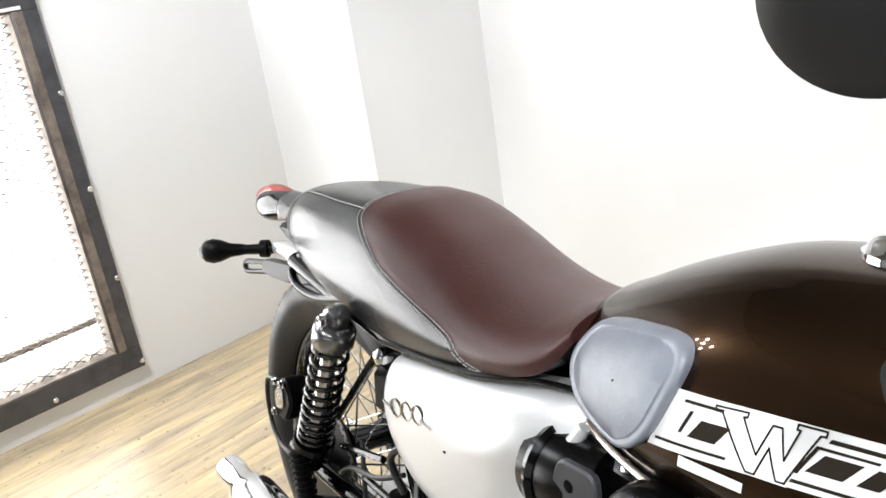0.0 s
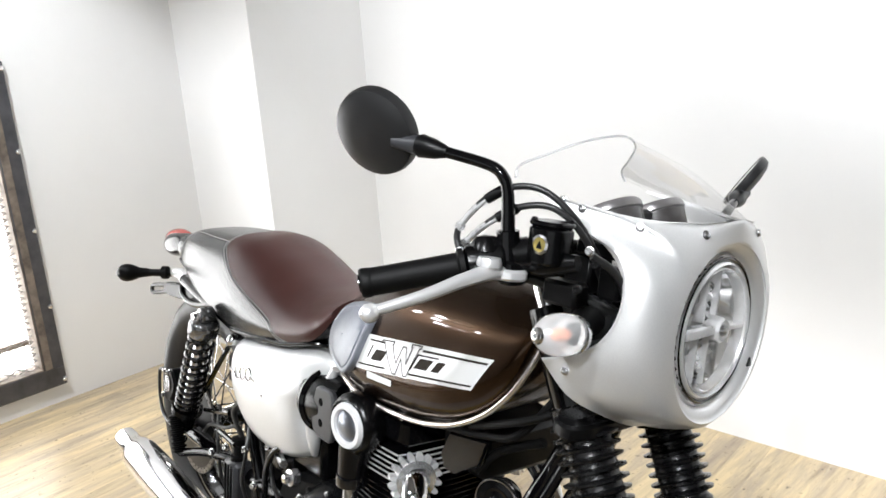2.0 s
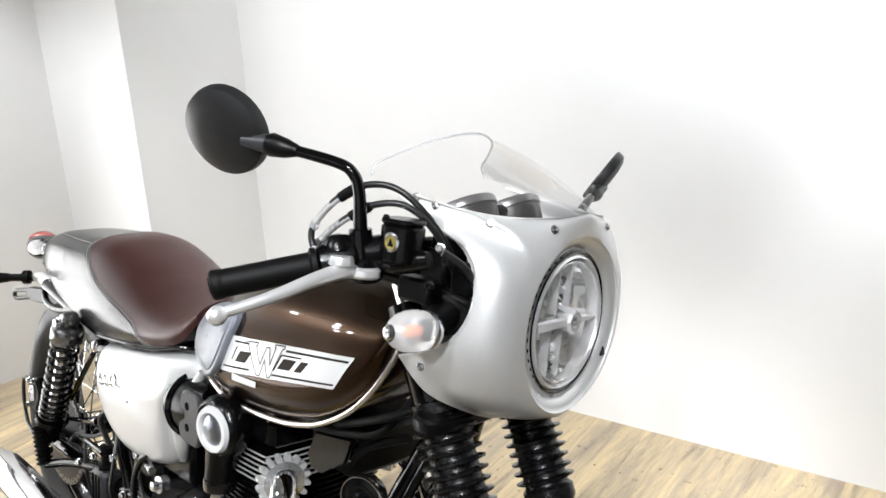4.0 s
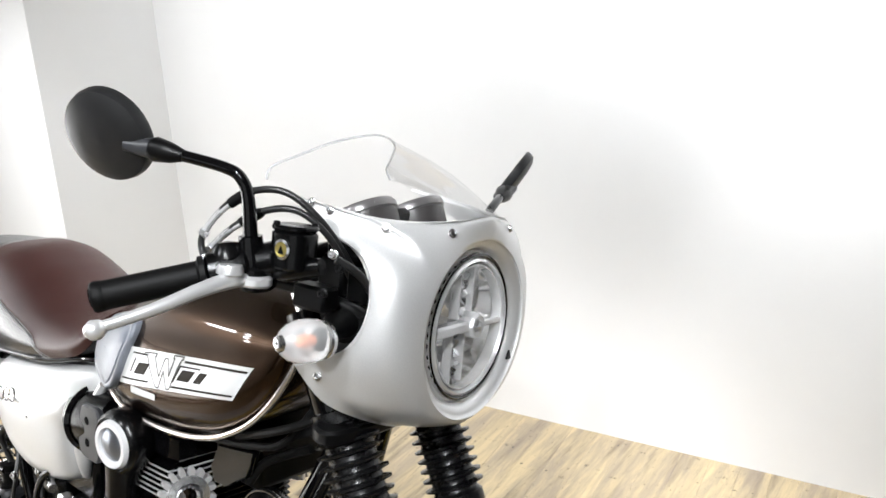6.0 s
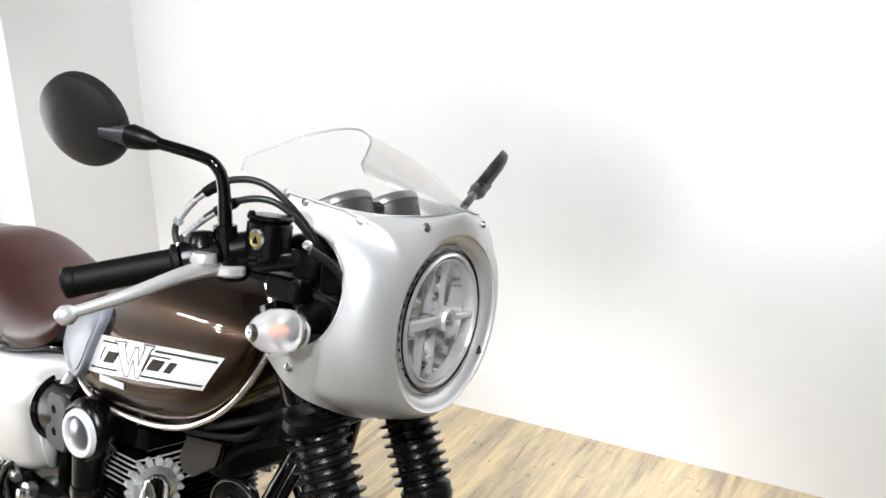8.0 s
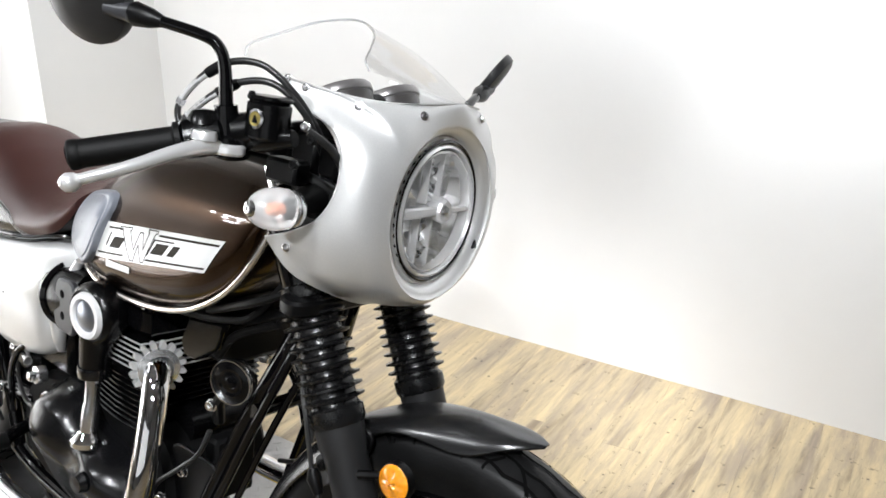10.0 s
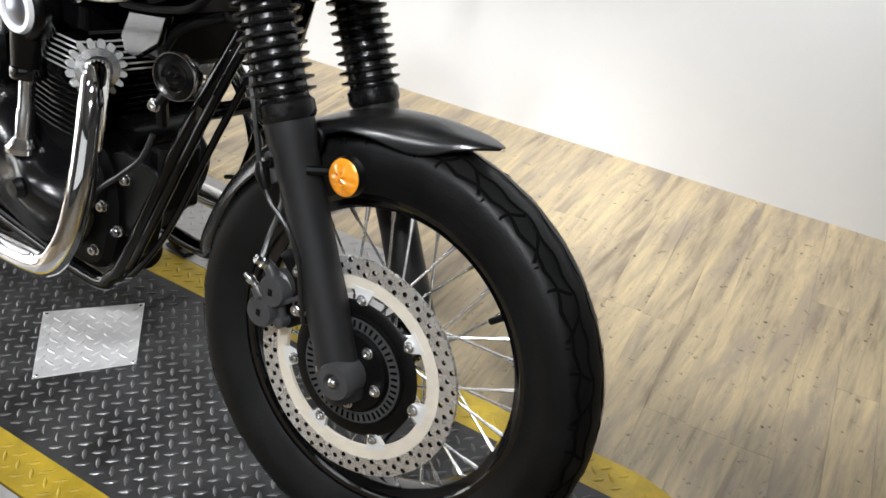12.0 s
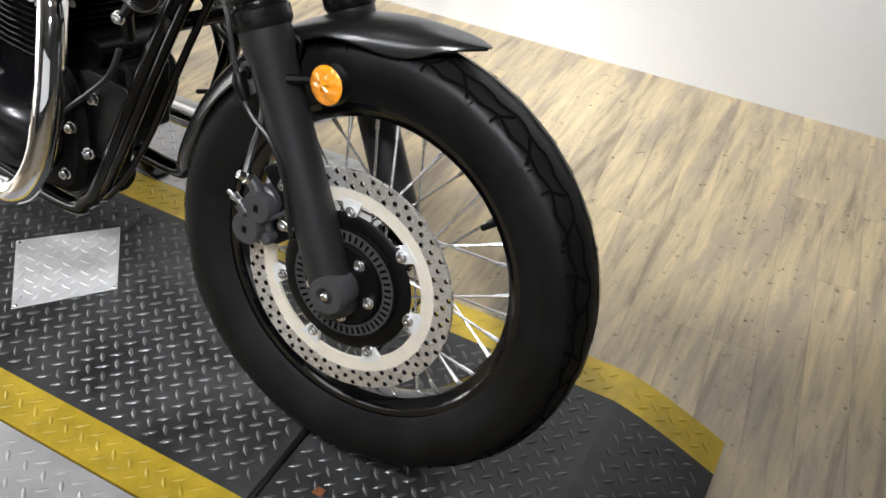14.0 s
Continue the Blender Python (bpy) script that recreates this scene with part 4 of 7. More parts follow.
# amber reflector
refl = part("reflector", Geo().lathe([(0.0, -0.002), (0.024, -0.002), (0.0255, 0.002), (0.0255, 0.010), (0.02, 0.013), (0.0, 0.013)], (1.4145, -0.106, 0.5695), (0.10, 1, 0), 30, False), SATIN, bike, "amber round side reflector", STEER)
g = Geo()
axis = Vector((0.10, 1, 0)).normalized()
o = Vector((1.4145, -0.1085, 0.5695))
u, w_ = axis.cross(Vector((0, 0, 1))).normalized(), Vector((0, 0, 1))
rows = []
for r, h in ((0.0006, 0.0078), (0.008, 0.0066), (0.016, 0.0046), (0.0215, 0.0024), (0.0238, 0.0)):
    rows.append([o + (u * math.cos(math.pi * k / 16) + w_ * math.sin(math.pi * k / 16)) * r - axis * h * (0.55 + 0.45 * abs(math.sin(math.pi * k / 8))) for k in range(32)])
g.grid(rows, True)
part("amber_lens", g, material("amber_reflector_lens", (0.85, 0.30, 0.012), 0.10, coat=1.0, vary=0.30, scale=70), refl, "four-sector amber lens", smooth=25)
part("reflector_bracket", Geo().tube([(1.360, -0.108, 0.560), (1.385, -0.098, 0.565), (1.4145, -0.098, 0.5695)], 0.006, 8), SATIN, bike, "", STEER)

# brake caliper with its hose
CALIPER = CALIPER_GREY
lobes = ((1.3496, 0.3886), (1.3352, 0.3527))
cal = Geo().plate(ring_curve([(1.318, 0.340), (1.314, 0.360), (1.326, 0.375), (1.326, 0.398), (1.342, 0.414), (1.362, 0.410), (1.372, 0.390), (1.358, 0.372), (1.358, 0.348), (1.342, 0.333), (1.326, 0.332)], 4), 1, -0.120, -0.098, 0.006)
caliper = part("brake_caliper", cal, CALIPER, bike, "dark grey two-piston brake caliper", STEER)
for x, z in lobes:
    part("piston_housing", Geo().lathe([(0.0225, 0.012), (0.0222, -0.004), (0.0195, -0.0085), (0.012, -0.0092), (0.0, -0.0092)], (x, -0.121, z), (0, 1, 0), 26, False), CALIPER, caliper, "round grey piston housing")
part("caliper_bridge", Geo().box((1.326, -0.10, 0.350), (1.352, -0.06, 0.402), 0.005), CALIPER, caliper)
part("caliper_inner", Geo().plate(ring_curve([(1.325, 0.345), (1.322, 0.40), (1.345, 0.42), (1.362, 0.39), (1.350, 0.345)], 4), 1, -0.066, -0.045, 0.004), ENGINE, caliper)
part("caliper_bracket", Geo().plate(ring_curve([(1.350, 0.350), (1.366, 0.334), (1.392, 0.352), (1.425, 0.360), (1.405, 0.435), (1.385, 0.447), (1.352, 0.444), (1.338, 0.432), (1.350, 0.418), (1.368, 0.400), (1.362, 0.372)], 4), 1, -0.106, -0.096, 0.002), SATIN, caliper, "black caliper bracket")
for x, z, r in ((1.377, 0.4271, 0.0068), (1.3847, 0.374, 0.0078)):
    part("bolt_washer", Geo().lathe([(0.0, 0.003), (r * 1.55, 0.003), (r * 1.65, 0.0015), (r * 1.65, 0.0)], (x, -0.106, z), (0, -1, 0), 22, False), BRIGHT, caliper)
    part("caliper_bolt", bolt_geo((x, -0.109, z), (0, -1, 0), r, 0.011, 18), BRIGHT, caliper)
part("pad_pin", Geo().lathe([(0.0, 0.010), (0.0045, 0.010), (0.0075, 0.008), (0.0085, 0.0), (0.0085, -0.012)], (1.364, -0.115, 0.3464), (0, -1, 0), 18, False), CALIPER, caliper)
part("pin_arm", Geo().tube([(1.364, -0.110, 0.3464), (1.358, -0.112, 0.362), (1.360, -0.110, 0.378)], 0.0065, 10), CALIPER, caliper)
part("bleed_boss", Geo().tube([(1.332, -0.122, 0.374), (1.321, -0.124, 0.384)], [0.0105, 0.0085], 14), CALIPER, caliper)
part("bleed_nipple", Geo().lathe([(0.0, 0.016), (0.0028, 0.016), (0.0040, 0.013), (0.0034, 0.009), (0.0062, 0.008), (0.0062, 0.002), (0.0048, 0.0), (0.0048, -0.006)], (1.3165, -0.125, 0.3885), (-0.82, -0.15, 0.5), 14, False), BRIGHT, caliper, "bright bleed nipple")
part("banjo_arm", Geo().tube([(1.345, -0.118, 0.402), (1.338, -0.120, 0.415), (1.329, -0.122, 0.422)], [0.0105, 0.0085, 0.0075], 12), CALIPER, caliper)
part("banjo_bolt", Geo().lathe([(0.0, 0.012), (0.006, 0.012), (0.0065, 0.004), (0.009, 0.003), (0.009, -0.004)], (1.3277, -0.125, 0.4227), (-0.5, -0.7, 0.4), 10, False), BRIGHT, caliper)
for x, z in lobes:
    part("cast_mark", Geo().box((x - 0.0035, -0.1309, z - 0.005), (x + 0.0035, -0.1298, z + 0.005), 0.0004), SATIN, caliper)
part("pad_wire", Geo().tube([(1.357, -0.125, 0.372), (1.372, -0.122, 0.382), (1.388, -0.118, 0.396), (1.394, -0.112, 0.412)], 0.0032, 8, 5), GREY_PLASTIC, caliper)
part("hose_bracket", Geo().plate(ring_curve([(1.286, 0.553), (1.303, 0.5640), (1.310, 0.548), (1.317, 0.532), (1.307, 0.521), (1.297, 0.520)], 3), 1, -0.104, -0.099, 0.001), CALIPER_GREY, bike, "grey hose guide bracket", STEER)
part("bracket_bolt", bolt_geo((1.2985, -0.104, 0.5478), (0, -1, 0), 0.0065, 0.005), SATIN, bike, "", STEER)
part("brake_hose", Geo().tube([(1.326, -0.128, 0.425), (1.322, -0.112, 0.455), (1.320, -0.095, 0.51), (1.290, -0.098, 0.58), (1.272, -0.108, 0.62), (1.245, -0.112, 0.69), (1.235, -0.10, 0.76)], 0.0045, 8, 6), CABLE, bike, "black brake hose", STEER)
part("sensor_wire", Geo().tube([(1.400, -0.120, 0.365), (1.389, -0.125, 0.419), (1.384, -0.130, 0.452), (1.362, -0.135, 0.489), (1.331, -0.135, 0.512), (1.312, -0.135, 0.541), (1.297, -0.133, 0.578), (1.282, -0.130, 0.618), (1.268, -0.125, 0.650), (1.25, -0.11, 0.73)], 0.0034, 7, 6), CABLE, bike, "", STEER)
part("hose_clip", Geo().tube([(1.322, -0.134, 0.526), (1.311, -0.134, 0.544), (1.306, -0.133, 0.556)], [0.0065, 0.010, 0.0065], 10), SATIN, bike, "", STEER)


# -- fairing --
HL = Vector((1.350, 0, 0.895))
EDGE = [(1.367, 0, 1.038), (1.352, -0.068, 1.032), (1.303, -0.128, 1.027), (1.231, -0.146, 1.036), (1.150, -0.141, 1.047), (1.190, -0.146, 1.029), (1.240, -0.153, 1.008), (1.298, -0.163, 0.987),
        (1.318, -0.168, 0.945), (1.308, -0.174, 0.893), (1.265, -0.179, 0.862), (1.224, -0.180, 0.846), (1.255, -0.164, 0.808), (1.280, -0.122, 0.783), (1.290, -0.06, 0.761), (1.290, 0, 0.754)]
ANG = [0, 24, 44, 53, 58, 63, 69, 76, 86, 99, 112, 123, 137, 152, 167, 180]


def fairing():
    n = 5
    edge = curve(EDGE[:5], n)[:-1] + curve(EDGE[4:12], n)[:-1] + curve(EDGE[11:], n)
    ang = resample(ANG, n)
    cols = []
    for e, a in zip(edge, ang):
        t = radians(a)
        c, s = math.cos(t), -math.sin(t)
        kz = 0.114 if c > 0 else 0.119
        lip_in = HL + Vector((-0.004, 0.0995 * s, 0.0990 * c))
        lip = HL + Vector((0.006, 0.1065 * s, 0.1045 * c))
        crest = HL + Vector((0.013, 0.1195 * s, (kz - 0.002) * c))
        w = min(max((crest.x - e.x - 0.005) / 0.06, 0), 1)
        w = w * w * (3 - 2 * w)
        cx = (crest.x - 0.007) * w + ((crest.x + e.x) / 2 + 0.006) * (1 - w)
        k = lerp([(0, 0.88), (35, 0.89), (60, 0.93), (80, 0.95), (125, 0.95), (150, 0.80), (180, 0.75)], a)
        ctl = Vector((cx, crest.y * (1 - k) + e.y * k, crest.z * (1 - k) + e.z * k))
        bez = [crest * (1 - t_) ** 2 + ctl * 2 * t_ * (1 - t_) + e * t_ * t_ for t_ in (0.12, 0.25, 0.4, 0.55, 0.7, 0.85, 1.0)]
        prof = [lip_in - Vector((0.012, 0, 0)), lip_in, lip, crest - Vector((0.003, 0, 0)) * 1, crest] + bez
        cols.append(curve(prof, 2))
    for step in range(22):
        cols = [cols[0]] + [[p if k < 9 or k == len(c) - 1 else p * 0.5 + (cols[i][k] + cols[i + 2][k]) * 0.25 for k, p in enumerate(c)] for i, c in enumerate(cols[1:-1])] + [cols[-1]]
    full = [[Vector((p.x, -p.y, p.z)) for p in c] for c in cols[::-1]][:-1] + cols
    g = Geo()
    g.grid(full[:-1] + full[-1:], flip=False)
    # the two halves meet under the chin: inner skin
    back = [[p + Vector((-0.004, 0, 0)) + Vector((0, -p.y, HL.z - p.z)) * 0.018 for p in c] for c in full]
    g.grid(back, flip=True)
    g.grid([[c[-1] for c in full], [c[-1] for c in back]], flip=False)
    return g, cols


fg, fcols = fairing()
shell = part("fairing", fg, SILVER, bike, "silver painted headlight fairing", STEER, smooth=75)
for p, nrm in (((1.152, -0.1435, 1.040), (0, -1, 0.3)), ((1.231, -0.149, 1.031), (0, -1, 0.3)), ((1.306, -0.134, 1.020), (0.4, -0.9, 0.3)), ((1.361, -0.068, 1.024), (0.9, -0.4, 0.3)), ((1.361, 0.068, 1.024), (0.9, 0.4, 0.3)),
               ((1.306, 0.134, 1.020), (0.4, 0.9, 0.3)), ((1.231, 0.149, 1.031), (0, 1, 0.3)), ((1.250, -0.181, 0.843), (0.1, -1, 0)), ((1.250, 0.181, 0.843), (0.1, 1, 0))):
    near = min((v for c in fcols for v in c[9:-1]), key=lambda v: (v - Vector((p[0], -abs(p[1]), p[2]))).length)
    p = (near.x, math.copysign(near.y, p[1]), near.z)
    part("fairing_screw", bolt_geo(p, nrm, 0.0046, 0.004), BRIGHT, shell)
part("fairing_mark", Geo().plate([(0.094, 0.838), (0.106, 0.838), (0.100, 0.850)], 0, 1.3555, 1.3600), SATIN, shell, "small dark triangle mark")
# inner black panel seen through the cut-out
for sg in (-1, 1):
    part("inner_panel", Geo().plate(ring_curve([(1.170, 0.925), (1.20, 0.930), (1.27, 0.915), (1.315, 0.900), (1.315, 0.83), (1.26, 0.815), (1.215, 0.85)], 4), 1, sg * 0.105 - 0.006, sg * 0.105 + 0.006, 0.003), GREY_PLASTIC, bike, "dark grey inner fairing panel", STEER)
part("headlight_bowl", Geo().lathe([(0.088, 0.0), (0.096, -0.02), (0.095, -0.07), (0.07, -0.12), (0.0, -0.13)], HL, (1, 0, 0), 40, False), SATIN, bike, "", STEER)

# windscreen
TOPS = [(1.182, 0, 1.123), (1.166, -0.060, 1.112), (1.135, -0.098, 1.090), (1.110, -0.122, 1.072), (1.112, -0.132, 1.056)]
def mirrored(pts):
    """The points of the right half, from the middle out, with their mirror images before them."""
    return [Vector((p[0], -p[1], p[2])) for p in pts[::-1]][:-1] + [Vector(p) for p in pts]


def windscreen():
    n = 7
    lo = [p + Vector((0, 0, -0.006)) for p in curve(mirrored(EDGE[:5]), n)]
    up = curve(mirrored(TOPS), n)
    cols = []
    for a, b in zip(lo, up):
        k = a.lerp(b, 0.5) + Vector((0.010, 0, 0.011)) * (1 - min(1, abs(a.y) / 0.15) * 0.7)
        cols.append(curve([a, k, b], 6))
    return Geo().grid(cols), [c[-1] for c in cols]


wg, wtop = windscreen()
screen = part("windscreen", wg, SCREEN, bike, "clear moulded windscreen", STEER, smooth=80)
screen.visible_shadow = False
part("screen_edge", Geo().tube(wtop, 0.0016, 8), clear_plastic("screen_edge_plastic", (0.90, 0.905, 0.915), 0.08, 0.7, 0.5), screen, "rounded clear edge")

# headlight
head = part("headlight", Geo().lathe([(0.0990, -0.016), (0.0990, 0.000), (0.0965, 0.005), (0.0935, 0.003), (0.0920, -0.004), (0.0890, 0.001), (0.0875, 0.008), (0.0845, 0.010), (0.0825, 0.006), (0.0815, -0.01)], HL + Vector((-0.004, 0, 0)), (1, 0, 0), 72, False), LEVER, bike, "round chrome-rimmed headlight", STEER)
part("headlight_seal", Geo().lathe([(0.0940, 0.0035), (0.0915, 0.0046), (0.0892, 0.0030)], HL, (1, 0, 0), 72, False), GLOSS, head)
part("headlight_lens", Geo().lathe([(0.0825, 0.004), (0.078, 0.010), (0.055, 0.016), (0.028, 0.019), (0.0, 0.020)], HL, (1, 0, 0), 48, False), CLEAR, head, "clear domed lens").visible_shadow = False
part("headlight_reflector", Geo().lathe([(0.0815, 0.0), (0.079, -0.014), (0.070, -0.034), (0.045, -0.046), (0.0, -0.050)], HL, (1, 0, 0), 40, False), REFLECTOR, head, smooth=30)
LIGHT_BAR = material("headlight_bar", (0.86, 0.86, 0.86), 0.16, 0.55, coat=0.6, vary=0.03)
SMOKE = material("grey_lamp_facet", (0.62, 0.62, 0.625), 0.16, 0.55, vary=0.12, scale=60)
part("guide_ring", Geo().lathe([(0.0805, -0.004), (0.0800, 0.002), (0.0780, 0.003), (0.0770, -0.002), (0.0775, -0.012)], HL, (1, 0, 0), 64, False), LIGHT_BAR, head, "pale ring-shaped light guide")


def lamp_box(y0, y1, z0, z1, x0, x1, bevel=0.0015):
    return Geo().box((HL.x + x0, y0, HL.z + z0), (HL.x + x1, y1, HL.z + z1), bevel)


part("cross_bar", lamp_box(-0.077, 0.000, -0.0072, 0.0072, -0.012, 0.004, 0.003), LIGHT_BAR, head, "pale horizontal light bar")
part("cross_bar", lamp_box(0.0005, 0.077, -0.0045, 0.0045, -0.012, 0.003, 0.002), LIGHT_BAR, head, "pale horizontal light bar")
for z0, z1, ya, yb in ((0.0085, 0.074, -0.015, 0.016), (-0.074, -0.0085, -0.023, 0.006)):
    for y in (ya, yb):
        part("upright_rail", lamp_box(y - 0.0014, y + 0.0014, z0, z1, -0.022, -0.007, 0.0008), LIGHT_BAR, head, "thin pale upright rail")
rnd = random.Random(11)


def facet(cy_, cz_, hy, hz, x0, rise, mat):
    """A cut-glass pyramid facing ahead."""
    q = [Vector((HL.x + x0, cy_ + a * hy, HL.z + cz_ + b * hz)) for a, b in ((-1, -1), (1, -1), (1, 1), (-1, 1))]
    tip = Vector((HL.x + x0 + rise, cy_ + rnd.uniform(-0.7, 0.7) * hy, HL.z + cz_ + rnd.uniform(-0.7, 0.7) * hz))
    part("lamp_facet", Geo().add(q + [tip], [(0, 1, 4), (1, 2, 4), (2, 3, 4), (3, 0, 4)]), mat, head, smooth=0)


for sz in (-1, 1):
    for row in range(5):
        for col in range(3):
            facet(-0.0112 + 0.0112 * col - (0.008 if sz < 0 else 0), sz * (0.0145 + 0.0118 * row), 0.0054, 0.0057, -0.018, rnd.uniform(0.004, 0.012), (CHROME, RECESS_SHADE, CHROME, LIGHT_BAR)[(row * 2 + col + (sz > 0)) % 4])
for sy in (-1, 1):
    for sz in (-1, 1):
        for cy_, cz_, hy, hz in ((0.034, 0.022, 0.0115, 0.0115), (0.058, 0.022, 0.0105, 0.0115), (0.032, 0.047, 0.0095, 0.0115), (0.0505, 0.042, 0.0075, 0.0075)):
            facet(sy * cy_, sz * cz_, hy, hz, -0.032, rnd.uniform(0.006, 0.016), (SMOKE, CHROME, LIGHT_BAR, REFLECTOR)[rnd.randrange(4)])
part("projector", Geo().lathe([(0.017, -0.03), (0.017, 0.004), (0.0145, 0.008), (0.010, 0.007), (0.0, 0.006)], HL + Vector((0, 0.012, 0)), (1, 0, 0), 8, False), LIGHT_BAR, head, smooth=20)
part("projector_eye", Geo().lathe([(0.0095, 0.0), (0.007, 0.0045), (0.0, 0.006)], HL + Vector((0.0065, 0.012, 0)), (1, 0, 0), 18, False), CHROME, head)

# gauges
GAUGE = material("warm_grey_plastic", (0.035, 0.031, 0.030), 0.38, vary=0.1, scale=30)
BEZEL = material("grey_metal_bezel", (0.20, 0.19, 0.19), 0.3, 0.6, vary=0.06, scale=60)
for y in (-0.050, 0.060):
    gc, gd = Vector((1.205, y, 1.0215)), (-0.5, 0, 0.86)
    ga = part("gauge", Geo().lathe([(0.0, -0.055), (0.030, -0.055), (0.041, -0.038), (0.0445, -0.012), (0.0445, 0.0)], gc, gd, 36, False), GAUGE, bike, "dark round gauge with a bright bezel", STEER)
    part("bezel", Geo().lathe([(0.0446, -0.007), (0.0468, -0.005), (0.0470, 0.002), (0.044, 0.0065), (0.040, 0.006)], gc, gd, 36, False), BEZEL, ga)
    part("gauge_glass", Geo().lathe([(0.0405, 0.004), (0.0, 0.005)], gc, gd, 32, False), GLOSS, ga)
part("gauge_bracket", Geo().box((1.19, -0.03, 0.99), (1.23, 0.03, 1.03), 0.006), SATIN, bike, "", STEER)

# front indicators
for sg in (-1, 1):
    io, ia = Vector((1.282, sg * 0.228, 0.896)), Vector((-0.22, sg, 0.02)).normalized()
    ind = part("front_indicator", Geo().lathe([(0.0150, -0.030), (0.0205, -0.026), (0.0222, -0.020), (0.0205, -0.017)], io, ia, 28, False), BRIGHT, bike, "clear teardrop indicator with an orange bulb", STEER)
    lens = Geo().lathe([(0.012, -0.028), (0.0195, -0.022), (0.0238, -0.010), (0.0250, 0.002), (0.0240, 0.013), (0.0208, 0.023), (0.0155, 0.031), (0.0090, 0.0365)], io, ia, 30, False)
    part("indicator_lens", lens, FROST, ind, "clear ribbed lens").visible_shadow = False
    part("indicator_tip", Geo().lathe([(0.0100, 0.0355), (0.0085, 0.039), (0.0055, 0.0405), (0.0030, 0.0405), (0.0028, 0.038), (0.0, 0.038)], io, ia, 18, False), BRIGHT, ind, "small bright end cap")
    part("indicator_bulb", Geo().lathe([(0.0, -0.012), (0.006, -0.010), (0.0085, 0.0), (0.0065, 0.010), (0.0, 0.012)], io + ia * 0.002, ia, 14, False), ORANGE_BULB, ind)
    part("indicator_backing", Geo().lathe([(0.0235, -0.012), (0.016, -0.022), (0.0, -0.024)], io, ia, 20, False), DISC_TAB, ind)
    part("indicator_stalk", Geo().tube([io - ia * 0.020, (1.272, sg * 0.185, 0.896), (1.255, sg * 0.150, 0.897), (1.246, sg * 0.118, 0.897)], [0.0135, 0.012, 0.017, 0.021], 18), RUBBER, ind, "black rubber stalk")
    part("stalk_collar", Geo().lathe([(0.016, -0.004), (0.025, -0.004), (0.0265, 0.0), (0.0265, 0.006), (0.016, 0.008)], (1.247, sg * 0.118, 0.897), (0.3, sg, 0), 26, False), RUBBER, ind)


# -- handlebar, levers, mirrors --
for sg in (-1, 1):
    bar = part("handlebar", Geo().tube([(1.165, sg * 0.03, 0.965), (1.19, sg * 0.10, 0.975), (1.20, sg * 0.17, 0.968), (1.165, sg * 0.21, 0.955), (1.160, sg * 0.27, 0.954), (1.080, sg * 0.357, 0.921)], 0.011, 14, 8), GLOSS, bike, "low black handlebar", STEER)
    a, b = Vector((1.160, sg * 0.267, 0.954)), Vector((1.080, sg * 0.355, 0.921))
    d = (b - a).normalized()
    rows = [(0.012, -0.001), (0.021, 0.0), (0.021, 0.006), (0.0168, 0.008)]
    n = 40
    L = (b - a).length
    for k in range(n):
        h = 0.010 + (L - 0.022) * k / n
        rows += [(0.0162, h), (0.0169, h + (L - 0.022) / n * 0.5)]
    rows += [(0.0175, L - 0.010), (0.0178, L - 0.003), (0.016, L), (0.006, L), (0.0, L - 0.001)]
    part("grip", Geo().lathe(rows, a, d, 28, True), RUBBER, bar, "black ribbed rubber grip", smooth=60)
    # switch housing
    part("switch_housing", Geo().tube([a - d * 0.048, a - d * 0.044, a - d * 0.02, a - d * 0.004, a - d * 0.001], [0.014, 0.0225, 0.0245, 0.023, 0.018], 20), ENGINE, bar, "black switch housing")
    part("switch_top", Geo().lathe([(0.0, 0.02), (0.012, 0.018), (0.019, 0.009), (0.021, 0.0)], a - d * 0.024 + Vector((0, 0, 0.012)), (-0.2, 0, 1), 18, False), ENGINE, bar)
    part("kill_switch", Geo().box((1.118, sg * 0.222 - 0.006, 0.966), (1.128, sg * 0.222 + 0.006, 0.975), 0.002), material("red_switch", (0.75, 0.12, 0.05), 0.4) if sg < 0 else SATIN, bar)
    part("perch_clamp", Geo().tube([a - d * 0.078, a - d * 0.056], 0.021, 18), ENGINE, bar)
    # lever
    piv = Vector((1.196, sg * 0.232, 0.951))
    lever = part("lever", Geo().tube([piv, (1.198, sg * 0.262, 0.953), (1.192, sg * 0.30, 0.945), (1.176, sg * 0.345, 0.927), (1.156, sg * 0.382, 0.912), (1.146, sg * 0.398, 0.906)], [0.0090, 0.0098, 0.0085, 0.0072, 0.0064, 0.0062], 12, 5), LEVER, bike, "bright alloy lever with a ball end", STEER)
    part("lever_ball", Geo().lathe([(0.0, -0.0115), (0.006, -0.010), (0.0105, -0.004), (0.0105, 0.004), (0.006, 0.010), (0.0, 0.0115)], (1.148, sg * 0.399, 0.905), (0, 1, 0), 16, False), LEVER, lever)
    part("lever_pivot", Geo().lathe([(0.0, 0.014), (0.010, 0.013), (0.011, -0.012), (0.0, -0.013)], piv, (0, 0, 1), 16, False), BRIGHT, lever)
    part("lever_adjuster", Geo().lathe([(0.0, 0.006), (0.013, 0.005), (0.015, 0.0), (0.015, -0.005), (0.0, -0.006)], (1.196, sg * 0.266, 0.965), (0, 0, 1), 18, False), LEVER, lever, "round bright adjuster dial")
